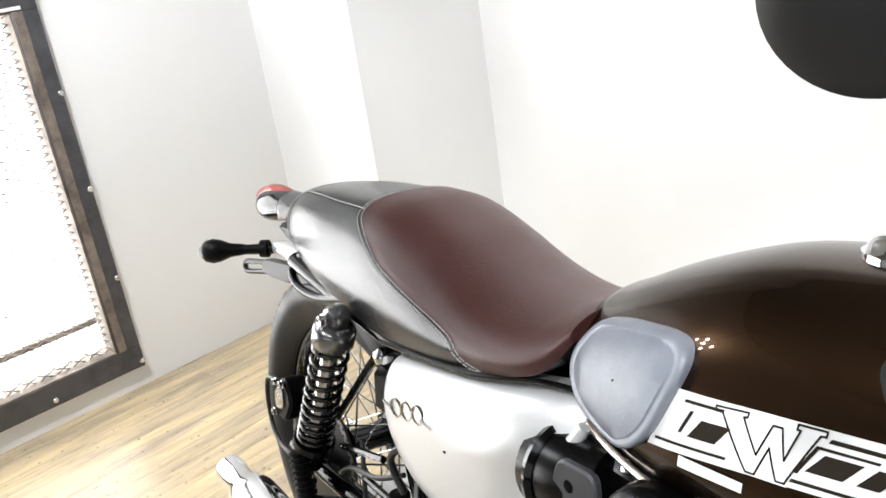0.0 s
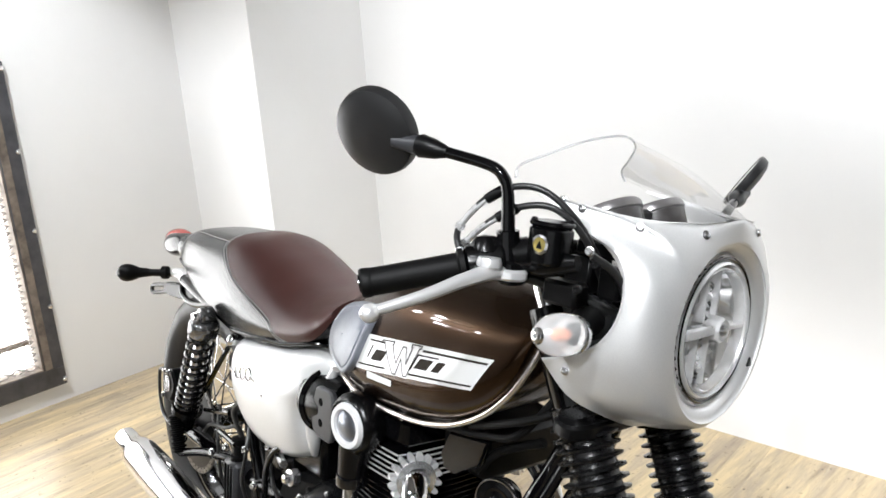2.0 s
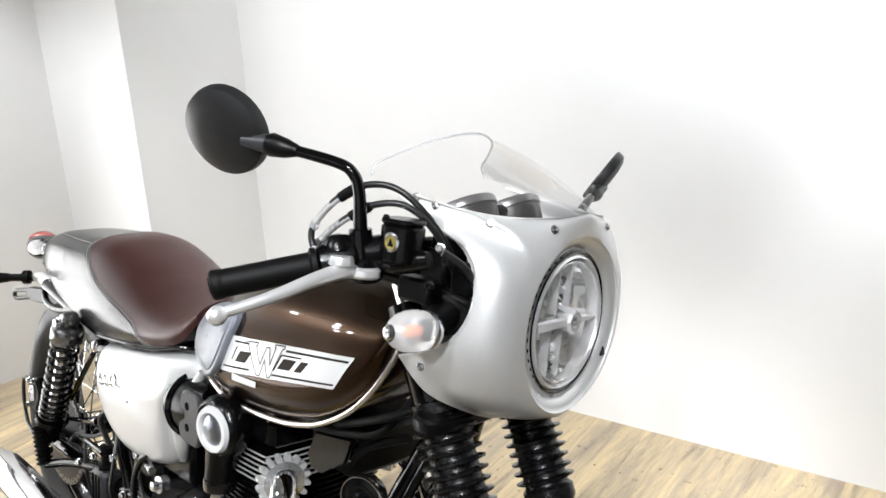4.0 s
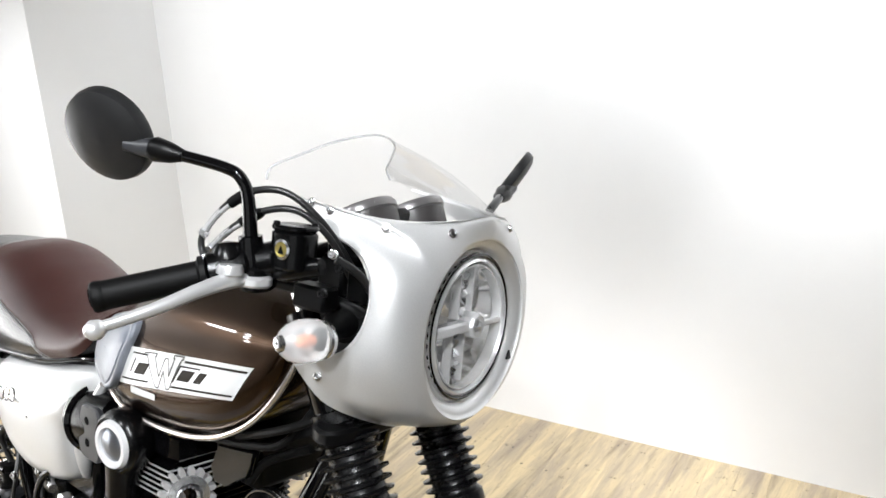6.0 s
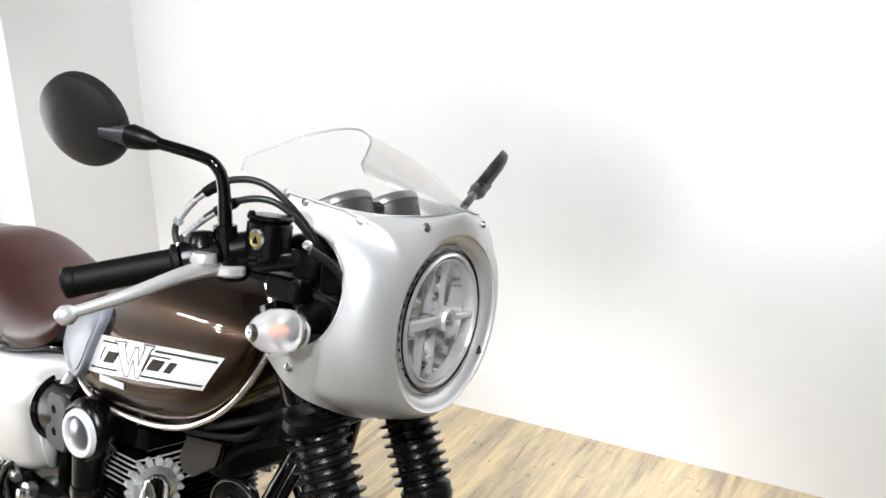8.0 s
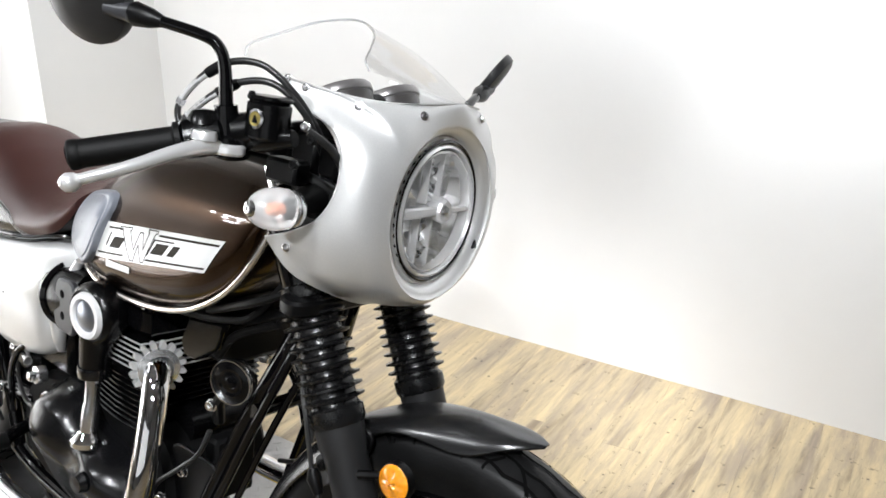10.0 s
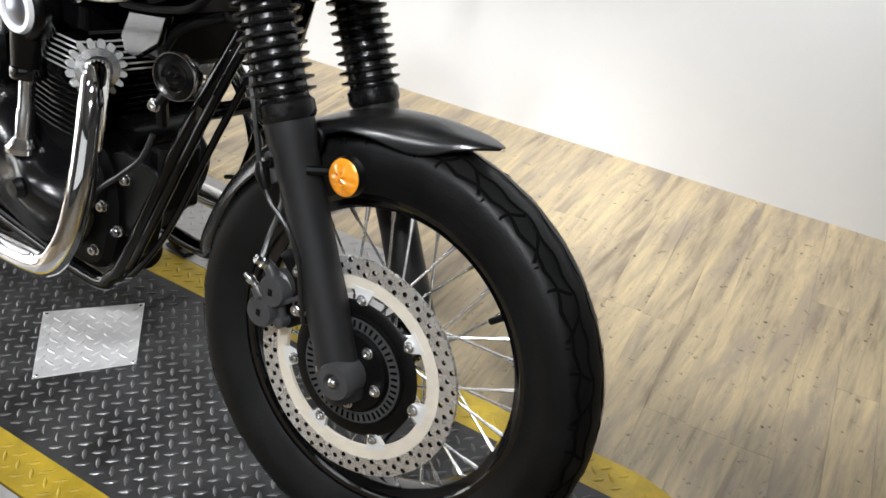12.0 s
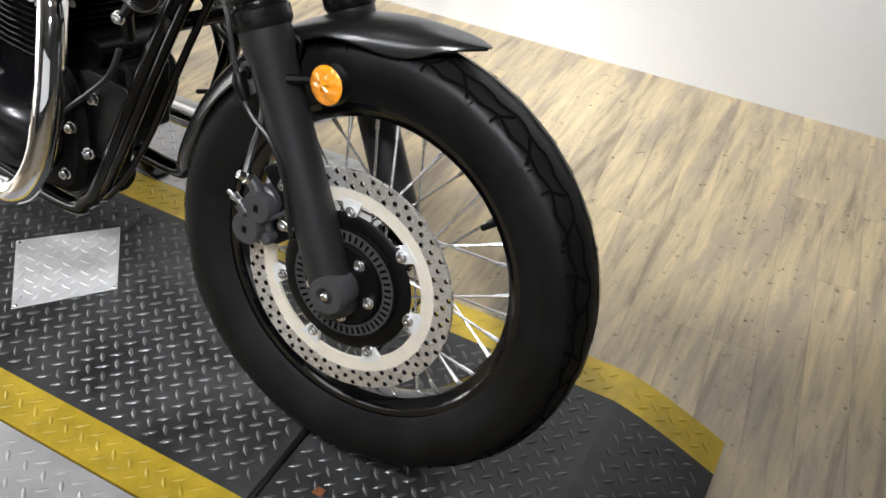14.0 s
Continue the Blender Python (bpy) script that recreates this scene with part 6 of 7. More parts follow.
for sg in (-1, 1):
    sc = part("side_cover", cover(sg), SILVER, bike, "silver painted side cover", smooth=60)
    lip = [(0.693, sg * 0.118, 0.672), (0.676, sg * 0.124, 0.640), (0.652, sg * 0.130, 0.606), (0.640, sg * 0.132, 0.568), (0.644, sg * 0.131, 0.526), (0.634, sg * 0.122, 0.492)]
    part("cover_lip", Geo().tube(lip, [0.007, 0.011, 0.0135, 0.014, 0.0125, 0.008], 14, 5), SILVER, sc, "rounded silver lip", smooth=60)
    if sg < 0:
        for k in range(3):
            part("badge_ring", Geo().lathe([(0.0105, -0.001), (0.0118, 0.0016), (0.0135, 0.0016), (0.0145, -0.001)], (0.370 + 0.0285 * k, -0.1570 - 0.0012 * k, 0.577 + 0.0062 * k), (0, -1, 0), 24, False), CHROME, sc, "small chrome badge ring")
        for x0, x1, z in ((0.334, 0.357, 0.574), (0.437, 0.462, 0.5865)):
            part("badge_bar", Geo().tube([(x0, -0.1555 if x0 < 0.4 else -0.1605, z), (x1, -0.1570 if x0 < 0.4 else -0.1612, z - 0.002)], 0.0022, 8), CHROME, sc)
        # slot drawn as a small black block, its shade in the colour
        part("cover_slot", Geo().box((0.600, -0.1335, 0.640), (0.612, -0.1300, 0.644), 0.001), RECESS_SHADE, sc)

# -- frame --
for sg in (-1, 1):
    part("down_tube", Geo().tube([(1.225, sg * 0.025, 0.79), (1.185, sg * 0.045, 0.69), (1.10, sg * 0.075, 0.50), (1.00, sg * 0.095, 0.27), (0.965, sg * 0.10, 0.215), (0.90, sg * 0.105, 0.188), (0.55, sg * 0.11, 0.185), (0.42, sg * 0.11, 0.21)], 0.0142, 14, 5), GLOSS, bike, "gloss black frame tube")
    part("seat_rail", Geo().tube([(1.10, sg * 0.03, 0.80), (0.75, sg * 0.06, 0.655), (0.40, sg * 0.10, 0.625), (0.15, sg * 0.105, 0.650), (-0.05, sg * 0.10, 0.675)], 0.014, 12, 5), GLOSS, bike)
    part("rear_down_tube", Geo().tube([(0.30, sg * 0.10, 0.63), (0.33, sg * 0.11, 0.48), (0.40, sg * 0.11, 0.32), (0.43, sg * 0.11, 0.21)], 0.014, 12, 4), GLOSS, bike)
    part("swing_arm", Geo().tube([(0.50, sg * 0.10, 0.335), (0.25, sg * 0.115, 0.325), (0.02, sg * 0.118, 0.3215), (-0.06, sg * 0.118, 0.320)], [0.020, 0.019, 0.018, 0.014], 12, 3), GLOSS, bike)
    part("rear_loop", Geo().tube([(0.16, sg * 0.112, 0.665), (0.06, sg * 0.115, 0.640), (-0.02, sg * 0.112, 0.640), (-0.05, sg * 0.105, 0.662), (-0.02, sg * 0.095, 0.690), (0.05, sg * 0.09, 0.70)], 0.0075, 10, 6), GLOSS, bike, "black grab loop")
for dx, dy, r in ((0.030, 0.004, 0.0075), (0.052, -0.012, 0.0055)):
    part("front_hose", Geo().tube([(1.195 + dx, -0.045 - dy, 0.735), (1.115 + dx, -0.078 - dy, 0.54), (1.035 + dx, -0.096 - dy, 0.355), (0.985 + dx * 0.6, -0.098, 0.245), (0.955, -0.085, 0.215)], r, 10, 5), GLOSS, bike, "thin black hose beside the frame tube")
part("head_stock", Geo().tube([Vector((1.235, 0, 0.735)), Vector((1.235, 0, 0.735)) + STEM * 0.20], 0.030, 20), GLOSS, bike)
part("backbone", Geo().tube([(1.19, 0, 0.80), (0.95, 0, 0.72), (0.70, 0, 0.66), (0.4, 0, 0.62)], 0.025, 14, 4), GLOSS, bike)
part("cross_brace", Geo().tube([(1.135, -0.08, 0.555), (1.135, 0.08, 0.555)], 0.012, 10), GLOSS, bike)

# -- engine --
part("crankcase", Geo().plate(ring_curve([(0.50, 0.215), (0.46, 0.30), (0.50, 0.39), (0.60, 0.43), (0.74, 0.45), (0.92, 0.44), (0.975, 0.38), (0.975, 0.28), (0.92, 0.212), (0.70, 0.192)], 4), 1, -0.115, -0.010, 0.012), CAST, bike, "black engine crankcase")
part("crankcase_half", Geo().plate(ring_curve([(0.50, 0.215), (0.46, 0.30), (0.50, 0.39), (0.60, 0.43), (0.74, 0.45), (0.92, 0.44), (0.972, 0.39), (0.945, 0.315), (0.885, 0.243), (0.82, 0.196), (0.70, 0.192)], 4), 1, -0.011, 0.085, 0.012), CAST, bike, "left half of the black crankcase")


def fins(z0, z1, n, x0, x1, hw, core, name, label, lean=0.0, mat=None):
    cyl = part(name, Geo().box((x0 + core, -hw + core, z0 - 0.01), (x1 - core, hw - core, z1 + 0.01), 0.01), ENGINE, bike, label)
    fg_ = Geo().plate(ring_curve([(x0, -hw + 0.03), (x0 + 0.03, -hw), (x1 - 0.03, -hw), (x1, -hw + 0.03), (x1, hw - 0.03), (x1 - 0.03, hw), (x0 + 0.03, hw), (x0, hw - 0.03)], 2), 2, 0, 0.0034, 0.0009)
    fg_.m = [1] * (len(fg_.f) - 2) + [0, 0]
    f = mesh_of("fin", fg_, [ENGINE, mat or ENGINE], 25)
    for k in range(n):
        part("fin", f, None, cyl, m=Matrix.Translation((0, 0, z0 + (z1 - z0) * k / (n - 1))))
    return cyl


FIN_EDGE = material("machined_fin", (0.82, 0.82, 0.82), 0.26, 0.6, vary=0.15, scale=40)
fins(0.432, 0.535, 11, 0.745, 0.905, 0.120, 0.014, "cylinder_block", "black finned twin cylinder block")
fins(0.545, 0.592, 6, 0.725, 0.915, 0.132, 0.02, "cylinder_head", "cylinder head with bright-edged fins", mat=FIN_EDGE)
part("rocker_cover", Geo().plate(ring_curve([(0.745, -0.125), (0.90, -0.125), (0.925, -0.09), (0.925, 0.09), (0.90, 0.125), (0.745, 0.125), (0.73, 0.09), (0.73, -0.09)], 4), 2, 0.600, 0.660, 0.014), GLOSS, bike, "gloss black rocker cover")
for x in (0.76, 0.83, 0.90):
    part("rocker_bolt", bolt_geo((x, -0.118, 0.655), (0, -0.6, 0.8), 0.007, 0.008), CHROME, bike)

# bevel-drive tower on the right
bev = part("bevel_housing", Geo().lathe([(0.030, 0.0), (0.046, 0.010), (0.052, 0.024), (0.052, 0.042), (0.049, 0.050), (0.043, 0.055), (0.040, 0.053)], (0.822, -0.122, 0.626), (0.12, -1, 0), 40, False), ENGINE, bike, "black bevel drive housing with a bright ring")
part("bevel_ring", Geo().lathe([(0.0390, 0.053), (0.0360, 0.060), (0.0285, 0.060), (0.0265, 0.055)], (0.822, -0.122, 0.626), (0.12, -1, 0), 40, False), material("pale_ring", (0.82, 0.82, 0.82), 0.3, 0.15), bev)
part("bevel_cap", Geo().lathe([(0.0270, 0.0545), (0.024, 0.0575), (0.012, 0.0605), (0.0, 0.0612)], (0.822, -0.122, 0.626), (0.12, -1, 0), 32, False), material("brushed_cap", (0.30, 0.32, 0.36), 0.28, 0.9), bev)
part("bevel_neck", Geo().tube([(0.822, -0.150, 0.590), (0.816, -0.152, 0.560), (0.813, -0.153, 0.526)], [0.032, 0.027, 0.025], 20), ENGINE, bev)
part("neck_collar", Geo().lathe([(0.020, -0.010), (0.027, -0.010), (0.028, 0.0), (0.027, 0.008), (0.020, 0.009)], (0.813, -0.153, 0.524), (0, 0, 1), 24, False), RIM, bev)
tower = part("drive_tube", Geo().tube([(0.812, -0.154, 0.520), (0.808, -0.156, 0.462), (0.807, -0.156, 0.458), (0.802, -0.158, 0.410)], [0.0125, 0.0120, 0.0140, 0.0150], 22), BRIGHT, bike, "chrome drive shaft tube")
part("tube_foot", Geo().lathe([(0.030, -0.006), (0.030, 0.002), (0.022, 0.008), (0.017, 0.016), (0.014, 0.018)], (0.802, -0.158, 0.396), (0, 0, 1), 24, False), CHROME, tower)
part("foot_bolt", bolt_geo((0.824, -0.160, 0.400), (0, 0, 1), 0.005, 0.006), BRIGHT, tower)

# air intake link between cover and head
duct = part("intake_duct", Geo().tube([(0.640, -0.105, 0.600), (0.680, -0.112, 0.606), (0.735, -0.108, 0.615)], [0.056, 0.052, 0.046], 28, 3), ENGINE, bike, "dark intake duct")
part("duct_rim", Geo().lathe([(0.050, -0.004), (0.060, -0.002), (0.062, 0.006), (0.056, 0.012)], (0.655, -0.108, 0.602), (1, -0.1, 0.1), 32, False), GLOSS, duct)
g = Geo()
o = ring_curve([(0.690, 0.565), (0.685, 0.60), (0.695, 0.645), (0.720, 0.652), (0.752, 0.645), (0.752, 0.57), (0.725, 0.558)], 4)
plate_ = part("duct_plate", Geo().plate(o, 1, -0.160, -0.148, 0.003), GREY_PLASTIC, duct, "grey plate with two holes")
# holes drawn as black discs on the plate, shade in the colour
for z in (0.588, 0.626):
    part("plate_hole", Geo().lathe([(0.0, 0.0), (0.0065, 0.0), (0.0078, -0.001)], (0.715, -0.1606, z), (0, -1, 0), 16, False), RECESS_SHADE, plate_)
part("throttle_body", Geo().box((0.64, -0.09, 0.55), (0.74, 0.09, 0.64), 0.012), ENGINE, bike)

# clutch cover: two domes in one casting
def clutch():
    o = ring_curve([(0.625, 0.355), (0.640, 0.425), (0.690, 0.452), (0.745, 0.440), (0.785, 0.405), (0.840, 0.392), (0.905, 0.365), (0.930, 0.315), (0.905, 0.262), (0.850, 0.238), (0.770, 0.242), (0.690, 0.262), (0.645, 0.300)], 5)
    rows = []
    cx, cz = 0.765, 0.335
    for k, y in ((1.03, -0.105), (1.03, -0.122), (1.0, -0.128), (0.98, -0.140), (0.92, -0.158)):
        rows.append([(cx + (x - cx) * k, y, cz + (z - cz) * k) for x, z in o])
    for k in (0.84, 0.74, 0.62, 0.48, 0.32, 0.16, 0.02):
        row = []
        for x, z in o:
            px, pz = cx + (x - cx) * k, cz + (z - cz) * k
            d1 = math.exp(-(((px - 0.705) / 0.075) ** 2 + ((pz - 0.382) / 0.070) ** 2))
            d2 = math.exp(-(((px - 0.850) / 0.055) ** 2 + ((pz - 0.345) / 0.055) ** 2))
            row.append((px, -0.160 - 0.046 * d1 - 0.034 * d2 - 0.004 * (1 - k), pz))
        rows.append(row)
    return Geo().grid(rows, True, flip=True), o


cg, co_ = clutch()
cc = part("clutch_cover", cg, CLUTCH, bike, "gloss black clutch cover", smooth=60)
for k in range(0, len(co_), 6):
    x, z = co_[k]
    part("cover_bolt", bolt_geo((0.765 + (x - 0.765) * 0.975, -0.141, 0.335 + (z - 0.335) * 0.975), (0, -1, 0), 0.0048, 0.006), SATIN if k % 12 else BRIGHT, cc)
part("oil_filler", Geo().lathe([(0.0, 0.012), (0.014, 0.011), (0.017, 0.004), (0.019, 0.0)], (0.850, -0.196, 0.350), (0.1, -1, 0), 20, False), CLUTCH, cc)
part("left_cover", Geo().plate(ring_curve([(0.52, 0.25), (0.50, 0.34), (0.56, 0.41), (0.70, 0.43), (0.82, 0.40), (0.87, 0.32), (0.82, 0.24), (0.66, 0.22)], 5), 1, 0.115, 0.165, 0.02), GLOSS, bike)
for x, z, y in ((0.906, 0.393, -0.117), (0.99, 0.399, -0.094), (0.963, 0.348, -0.117), (0.985, 0.31, -0.105), (0.94, 0.26, -0.117), (0.582, 0.426, -0.146), (0.62, 0.40, -0.14), (0.55, 0.47, -0.12)):
    part("engine_bolt", bolt_geo((x, y, z), (0.25, -1, 0), 0.0078, 0.012), BRIGHT, bike)
part("engine_mount", Geo().plate(ring_curve([(0.955, 0.36), (0.955, 0.43), (1.02, 0.44), (1.075, 0.43), (1.03, 0.34), (0.99, 0.30)], 3), 1, -0.096, -0.088, 0.002), SATIN, bike)
part("oil_filter", Geo().lathe([(0.0, 0.0), (0.024, 0.0), (0.030, -0.004), (0.032, -0.012), (0.032, -0.075), (0.0, -0.075)], (0.918, 0.0, 0.206), (1, 0, 0.05), 28, False), CAST, bike, "dull black oil filter canister")
part("starter_motor", Geo().tube([(0.93, -0.06, 0.445), (0.93, 0.07, 0.445)], 0.030, 20), ENGINE, bike)
part("regulator", Geo().box((0.99, -0.06, 0.34), (1.022, 0.02, 0.45), 0.006), CAST, bike)
# triangular side panel under the tank
part("coil_panel", Geo().plate([(0.992, 0.628), (1.012, 0.668), (1.098, 0.682), (1.082, 0.640), (1.03, 0.605), (1.002, 0.606)], 1, -0.112, -0.098, 0.003), GLOSS, bike, "gloss black plastic coil panel")
# black block added to darken the gap between engine and fork
part("dark_filler", Geo().box((0.945, -0.075, 0.590), (1.055, 0.105, 0.668), 0.012), SATIN, bike)
# horn
horn = part("horn", Geo().lathe([(0.016, 0.034), (0.027, 0.026), (0.0325, 0.010), (0.0325, 0.002), (0.030, 0.0)], (1.143, -0.128, 0.616), (-0.35, 1, 0.0), 36, True), ENGINE, bike, "round black horn with a bright rim")
part("horn_rim", Geo().lathe([(0.0330, 0.006), (0.0340, 0.002), (0.0330, -0.002), (0.0315, -0.002), (0.0305, 0.001)], (1.143, -0.128, 0.616), (-0.35, 1, 0.0), 36, False), BRIGHT, horn)
part("horn_face", Geo().lathe([(0.0306, 0.002), (0.023, 0.004), (0.020, -0.001), (0.011, 0.001), (0.007, -0.004), (0.0, -0.005)], (1.143, -0.128, 0.616), (-0.35, 1, 0.0), 32, False), GLOSS, horn)
part("horn_bracket", Geo().tube([(1.120, -0.11, 0.60), (1.085, -0.105, 0.56), (1.075, -0.095, 0.52)], 0.009, 8), SATIN, horn)
part("horn_bolt", bolt_geo((1.079, -0.110, 0.553), (0.2, -1, 0), 0.008, 0.010), BRIGHT, horn)
part("engine_wire", Geo().tube([(1.06, -0.10, 0.50), (1.05, -0.112, 0.46), (1.01, -0.118, 0.42), (0.96, -0.125, 0.375), (0.94, -0.125, 0.34)], 0.0042, 8, 5), CABLE, bike)
part("clutch_cable", Geo().tube([(1.215, -0.05, 0.83), (1.16, -0.10, 0.72), (1.09, -0.11, 0.69), (1.0, -0.115, 0.675)], 0.0055, 8, 5), RUBBER, bike)
part("tank_hose", Geo().tube([(1.235, -0.085, 0.775), (1.18, -0.115, 0.745), (1.11, -0.118, 0.715), (1.06, -0.11, 0.695)], 0.006, 8, 5), RUBBER, bike)
part("bridge_tube", Geo().tube([(1.17, -0.07, 0.70), (1.10, -0.09, 0.665), (1.06, -0.09, 0.62)], 0.007, 8, 4), RUBBER, bike)
part("wire_loop", Geo().tube([(1.05, 0.06, 0.52), (1.12, 0.05, 0.49), (1.13, 0.03, 0.44), (1.07, 0.03, 0.41)], 0.004, 8, 5), CABLE, bike)

# -- exhausts --
for sg in (-1, 1):
    path = [(0.900, sg * 0.098, 0.556), (0.930, sg * 0.112, 0.561), (0.957, sg * 0.130, 0.543), (0.978, sg * 0.150, 0.490), (0.988, sg * 0.168, 0.415), (0.982, sg * 0.182, 0.335), (0.966, sg * 0.192, 0.288), (0.940, sg * 0.197, 0.256), (0.895, sg * 0.201, 0.241), (0.80, sg * 0.205, 0.228), (0.68, sg * 0.207, 0.219), (0.56, sg * 0.208, 0.217)]
    ex = part("exhaust_header", Geo().tube(path, 0.0208, 24, 6), CHROME, bike, "polished chrome exhaust header", smooth=60)
    mu = [(0.58, 0.0200), (0.56, 0.0235), (0.50, 0.027), (0.40, 0.036), (0.30, 0.043), (0.10, 0.0455), (-0.06, 0.0445), (-0.085, 0.042), (-0.095, 0.034), (-0.15, 0.0300), (-0.185, 0.0285), (-0.19, 0.026), (-0.14, 0.024)]
    rows_p = [(x, sg * (0.208 - 0.006 * (0.58 - x)), 0.217 + 0.030 * (0.58 - x)) for x, r in mu]
    part("muffler", Geo().tube(rows_p, [r for x, r in mu], 36), CHROME, bike, "chrome megaphone muffler", smooth=35)
    # star-finned collar at the port
    ax = Vector((0.92, sg * 0.30, 0.06)).normalized()
    cl = part("exhaust_collar", Geo().lathe([(0.020, 0.0), (0.031, 0.0), (0.034, 0.004), (0.033, 0.016), (0.022, 0.020)], (0.924, sg * 0.109, 0.559), ax, 32, False), PALE, bike, "bright finned exhaust collar")
    base = Vector((0.924, sg * 0.109, 0.559))
    u = ax.cross(Vector((0, 0, 1))).normalized()
    w_ = ax.cross(u)
    for k in range(16):
        a = 2 * math.pi * (k + 0.5) / 16
        d, e = u * math.cos(a) + w_ * math.sin(a), -u * math.sin(a) + w_ * math.cos(a)
        lo, hi = [], []
        for r, hw in ((0.024, 0.0040), (0.033, 0.0044), (0.040, 0.0042), (0.0435, 0.0020)):
            lo.append(base + d * r + e * hw)
            hi.append(base + d * r - e * hw)
        loop = lo + hi[::-1]
        g = Geo().grid([[p + ax * 0.001 for p in loop], [p + ax * 0.0155 for p in loop]], True, True)
        part("collar_fin", g, LEVER, cl, smooth=30)

# -- rear: shocks, lamp, indicators, brake, pegs --
SHOCK_CAP = material("dark_polished_alloy", (0.30, 0.30, 0.305), 0.20, 0.85, vary=0.15, scale=40)
# darker copy of the disc steel, for the shade round the rear wheel
SHADED_DISC = material("shaded_disc_steel", (0.13, 0.125, 0.12), 0.4, 0.7, vary=0.1, scale=60)
for sg in (-1, 1):
    a, b = Vector((0.180, sg * 0.142, 0.648)), Vector((0.066, sg * 0.150, 0.350))
    d = (b - a).normalized()
    sh = part("shock_absorber", Geo().lathe([(0.0, -0.002), (0.013, 0.0), (0.015, 0.30), (0.020, 0.31), (0.0, 0.325)], a + d * 0.012, d, 20, False), BRIGHT, bike, "black-sprung rear shock absorber")
    part("shock_eye", Geo().lathe([(0.0, -0.016), (0.016, -0.016), (0.019, -0.012), (0.019, 0.012), (0.016, 0.016), (0.0, 0.016)], a, (0, 1, 0), 22, False), SHOCK_CAP, sh)
    part("shock_nut", bolt_geo(a + Vector((0, sg * 0.02, 0)), (0, sg, 0), 0.0085, 0.012), CHROME, sh)
    part("shock_cap", Geo().lathe([(0.012, 0.010), (0.024, 0.012), (0.032, 0.018), (0.034, 0.024), (0.034, 0.047), (0.032, 0.050), (0.014, 0.052)], a, d, 30, False), SHOCK_CAP, sh)
    pts = []
    turns = 11
    u, w_ = d.cross(Vector((0, 1, 0))).normalized(), d.cross(d.cross(Vector((0, 1, 0)))).normalized()
    L = 0.205
    for k in range(turns * 14 + 1):
        t = k / (turns * 14)
        dens = 0.55 * t + 0.45 * (1 - (1 - t) ** 1.7)
        ang = 2 * math.pi * turns * t
        pts.append(a + d * (0.055 + L * dens) + (u * math.cos(ang) + w_ * math.sin(ang)) * 0.0275)
    part("spring", Geo().tube(pts, 0.0044, 9), RIM, sh, "gloss black coil spring")
    part("spring_seat", Geo().lathe([(0.014, 0.256), (0.035, 0.258), (0.036, 0.270), (0.024, 0.280), (0.022, 0.315), (0.0, 0.320)], a, d, 28, False), ENGINE, sh)
    # passenger peg, folded up
    pg = part("rear_footpeg", Geo().tube([(0.098, sg * 0.172, 0.300), (0.070, sg * 0.172, 0.385)], 0.014, 16), RUBBER, bike, "ribbed black rubber footpeg, folded up")
    ribs = Geo()
    pa, pb = Vector((0.098, sg * 0.172, 0.300)), Vector((0.070, sg * 0.172, 0.385))
    for k in range(9):
        c0 = pa.lerp(pb, (k + 0.5) / 9)
        ribs.lathe([(0.012, -0.0032), (0.0178, -0.002), (0.0178, 0.002), (0.012, 0.0032)], c0, pb - pa, 16, False)
    part("peg_ribs", ribs, RUBBER, pg)
    part("peg_bracket", Geo().tube([(0.098, sg * 0.168, 0.300), (0.17, sg * 0.150, 0.325), (0.26, sg * 0.135, 0.345), (0.34, sg * 0.115, 0.35)], 0.010, 10, 4), GLOSS, pg)
    # rear indicators
    ri = part("rear_indicator", Geo().tube([(-0.145, sg * 0.085, 0.672), (-0.18, sg * 0.120, 0.668), (-0.20, sg * 0.138, 0.666)], [0.010, 0.0095, 0.0085], 14), SATIN, bike, "black teardrop rear indicator")
    part("indicator_body", Geo().lathe([(0.0, -0.012), (0.009, -0.010), (0.011, 0.0), (0.013, 0.020), (0.0205, 0.038), (0.0230, 0.052), (0.020, 0.066), (0.010, 0.076), (0.0, 0.078)], (-0.200, sg * 0.138, 0.666), (-0.62, sg * 0.75, -0.06), 26, False), SATIN, ri)
    part("indicator_base", Geo().lathe([(0.012, -0.008), (0.0165, -0.006), (0.0165, 0.008), (0.012, 0.010)], (-0.165, sg * 0.104, 0.670), (-0.7, sg * 0.7, -0.05), 18, False), SATIN, ri)
    # rider pegs
    rp = part("front_footpeg", Geo().tube([(0.62, sg * 0.215, 0.335), (0.615, sg * 0.30, 0.330)], 0.015, 16), RUBBER, bike, "black rubber rider footpeg")
    part("peg_mount", Geo().tube([(0.56, sg * 0.12, 0.33), (0.60, sg * 0.19, 0.335), (0.62, sg * 0.22, 0.335)], 0.012, 10, 3), GLOSS, rp)

# rear mudguard, under the tail
rows = []
for k in range(31):
    a = radians(62 + 98 * k / 30)
    row = []
    for j in range(13):
        s = -1 + 2 * j / 12
        r = 0.352 - 0.030 * (1 - math.cos(s * 1.4))
        row.append((R_AXLE.x + r * math.cos(a), 0.075 * math.sin(s * 1.4) / math.sin(1.4), R_AXLE.z + r * math.sin(a) * 1.0))
    rows.append(row)
inner = [[(p[0] * 0.99, p[1] * 0.96, R_AXLE.z + (p[2] - R_AXLE.z) * 0.99) for p in r] for r in rows[:18]]
part("rear_mudguard", Geo().grid(rows[:9]).grid(inner[:9], flip=True), SATIN, bike, "black inner rear mudguard", smooth=60)
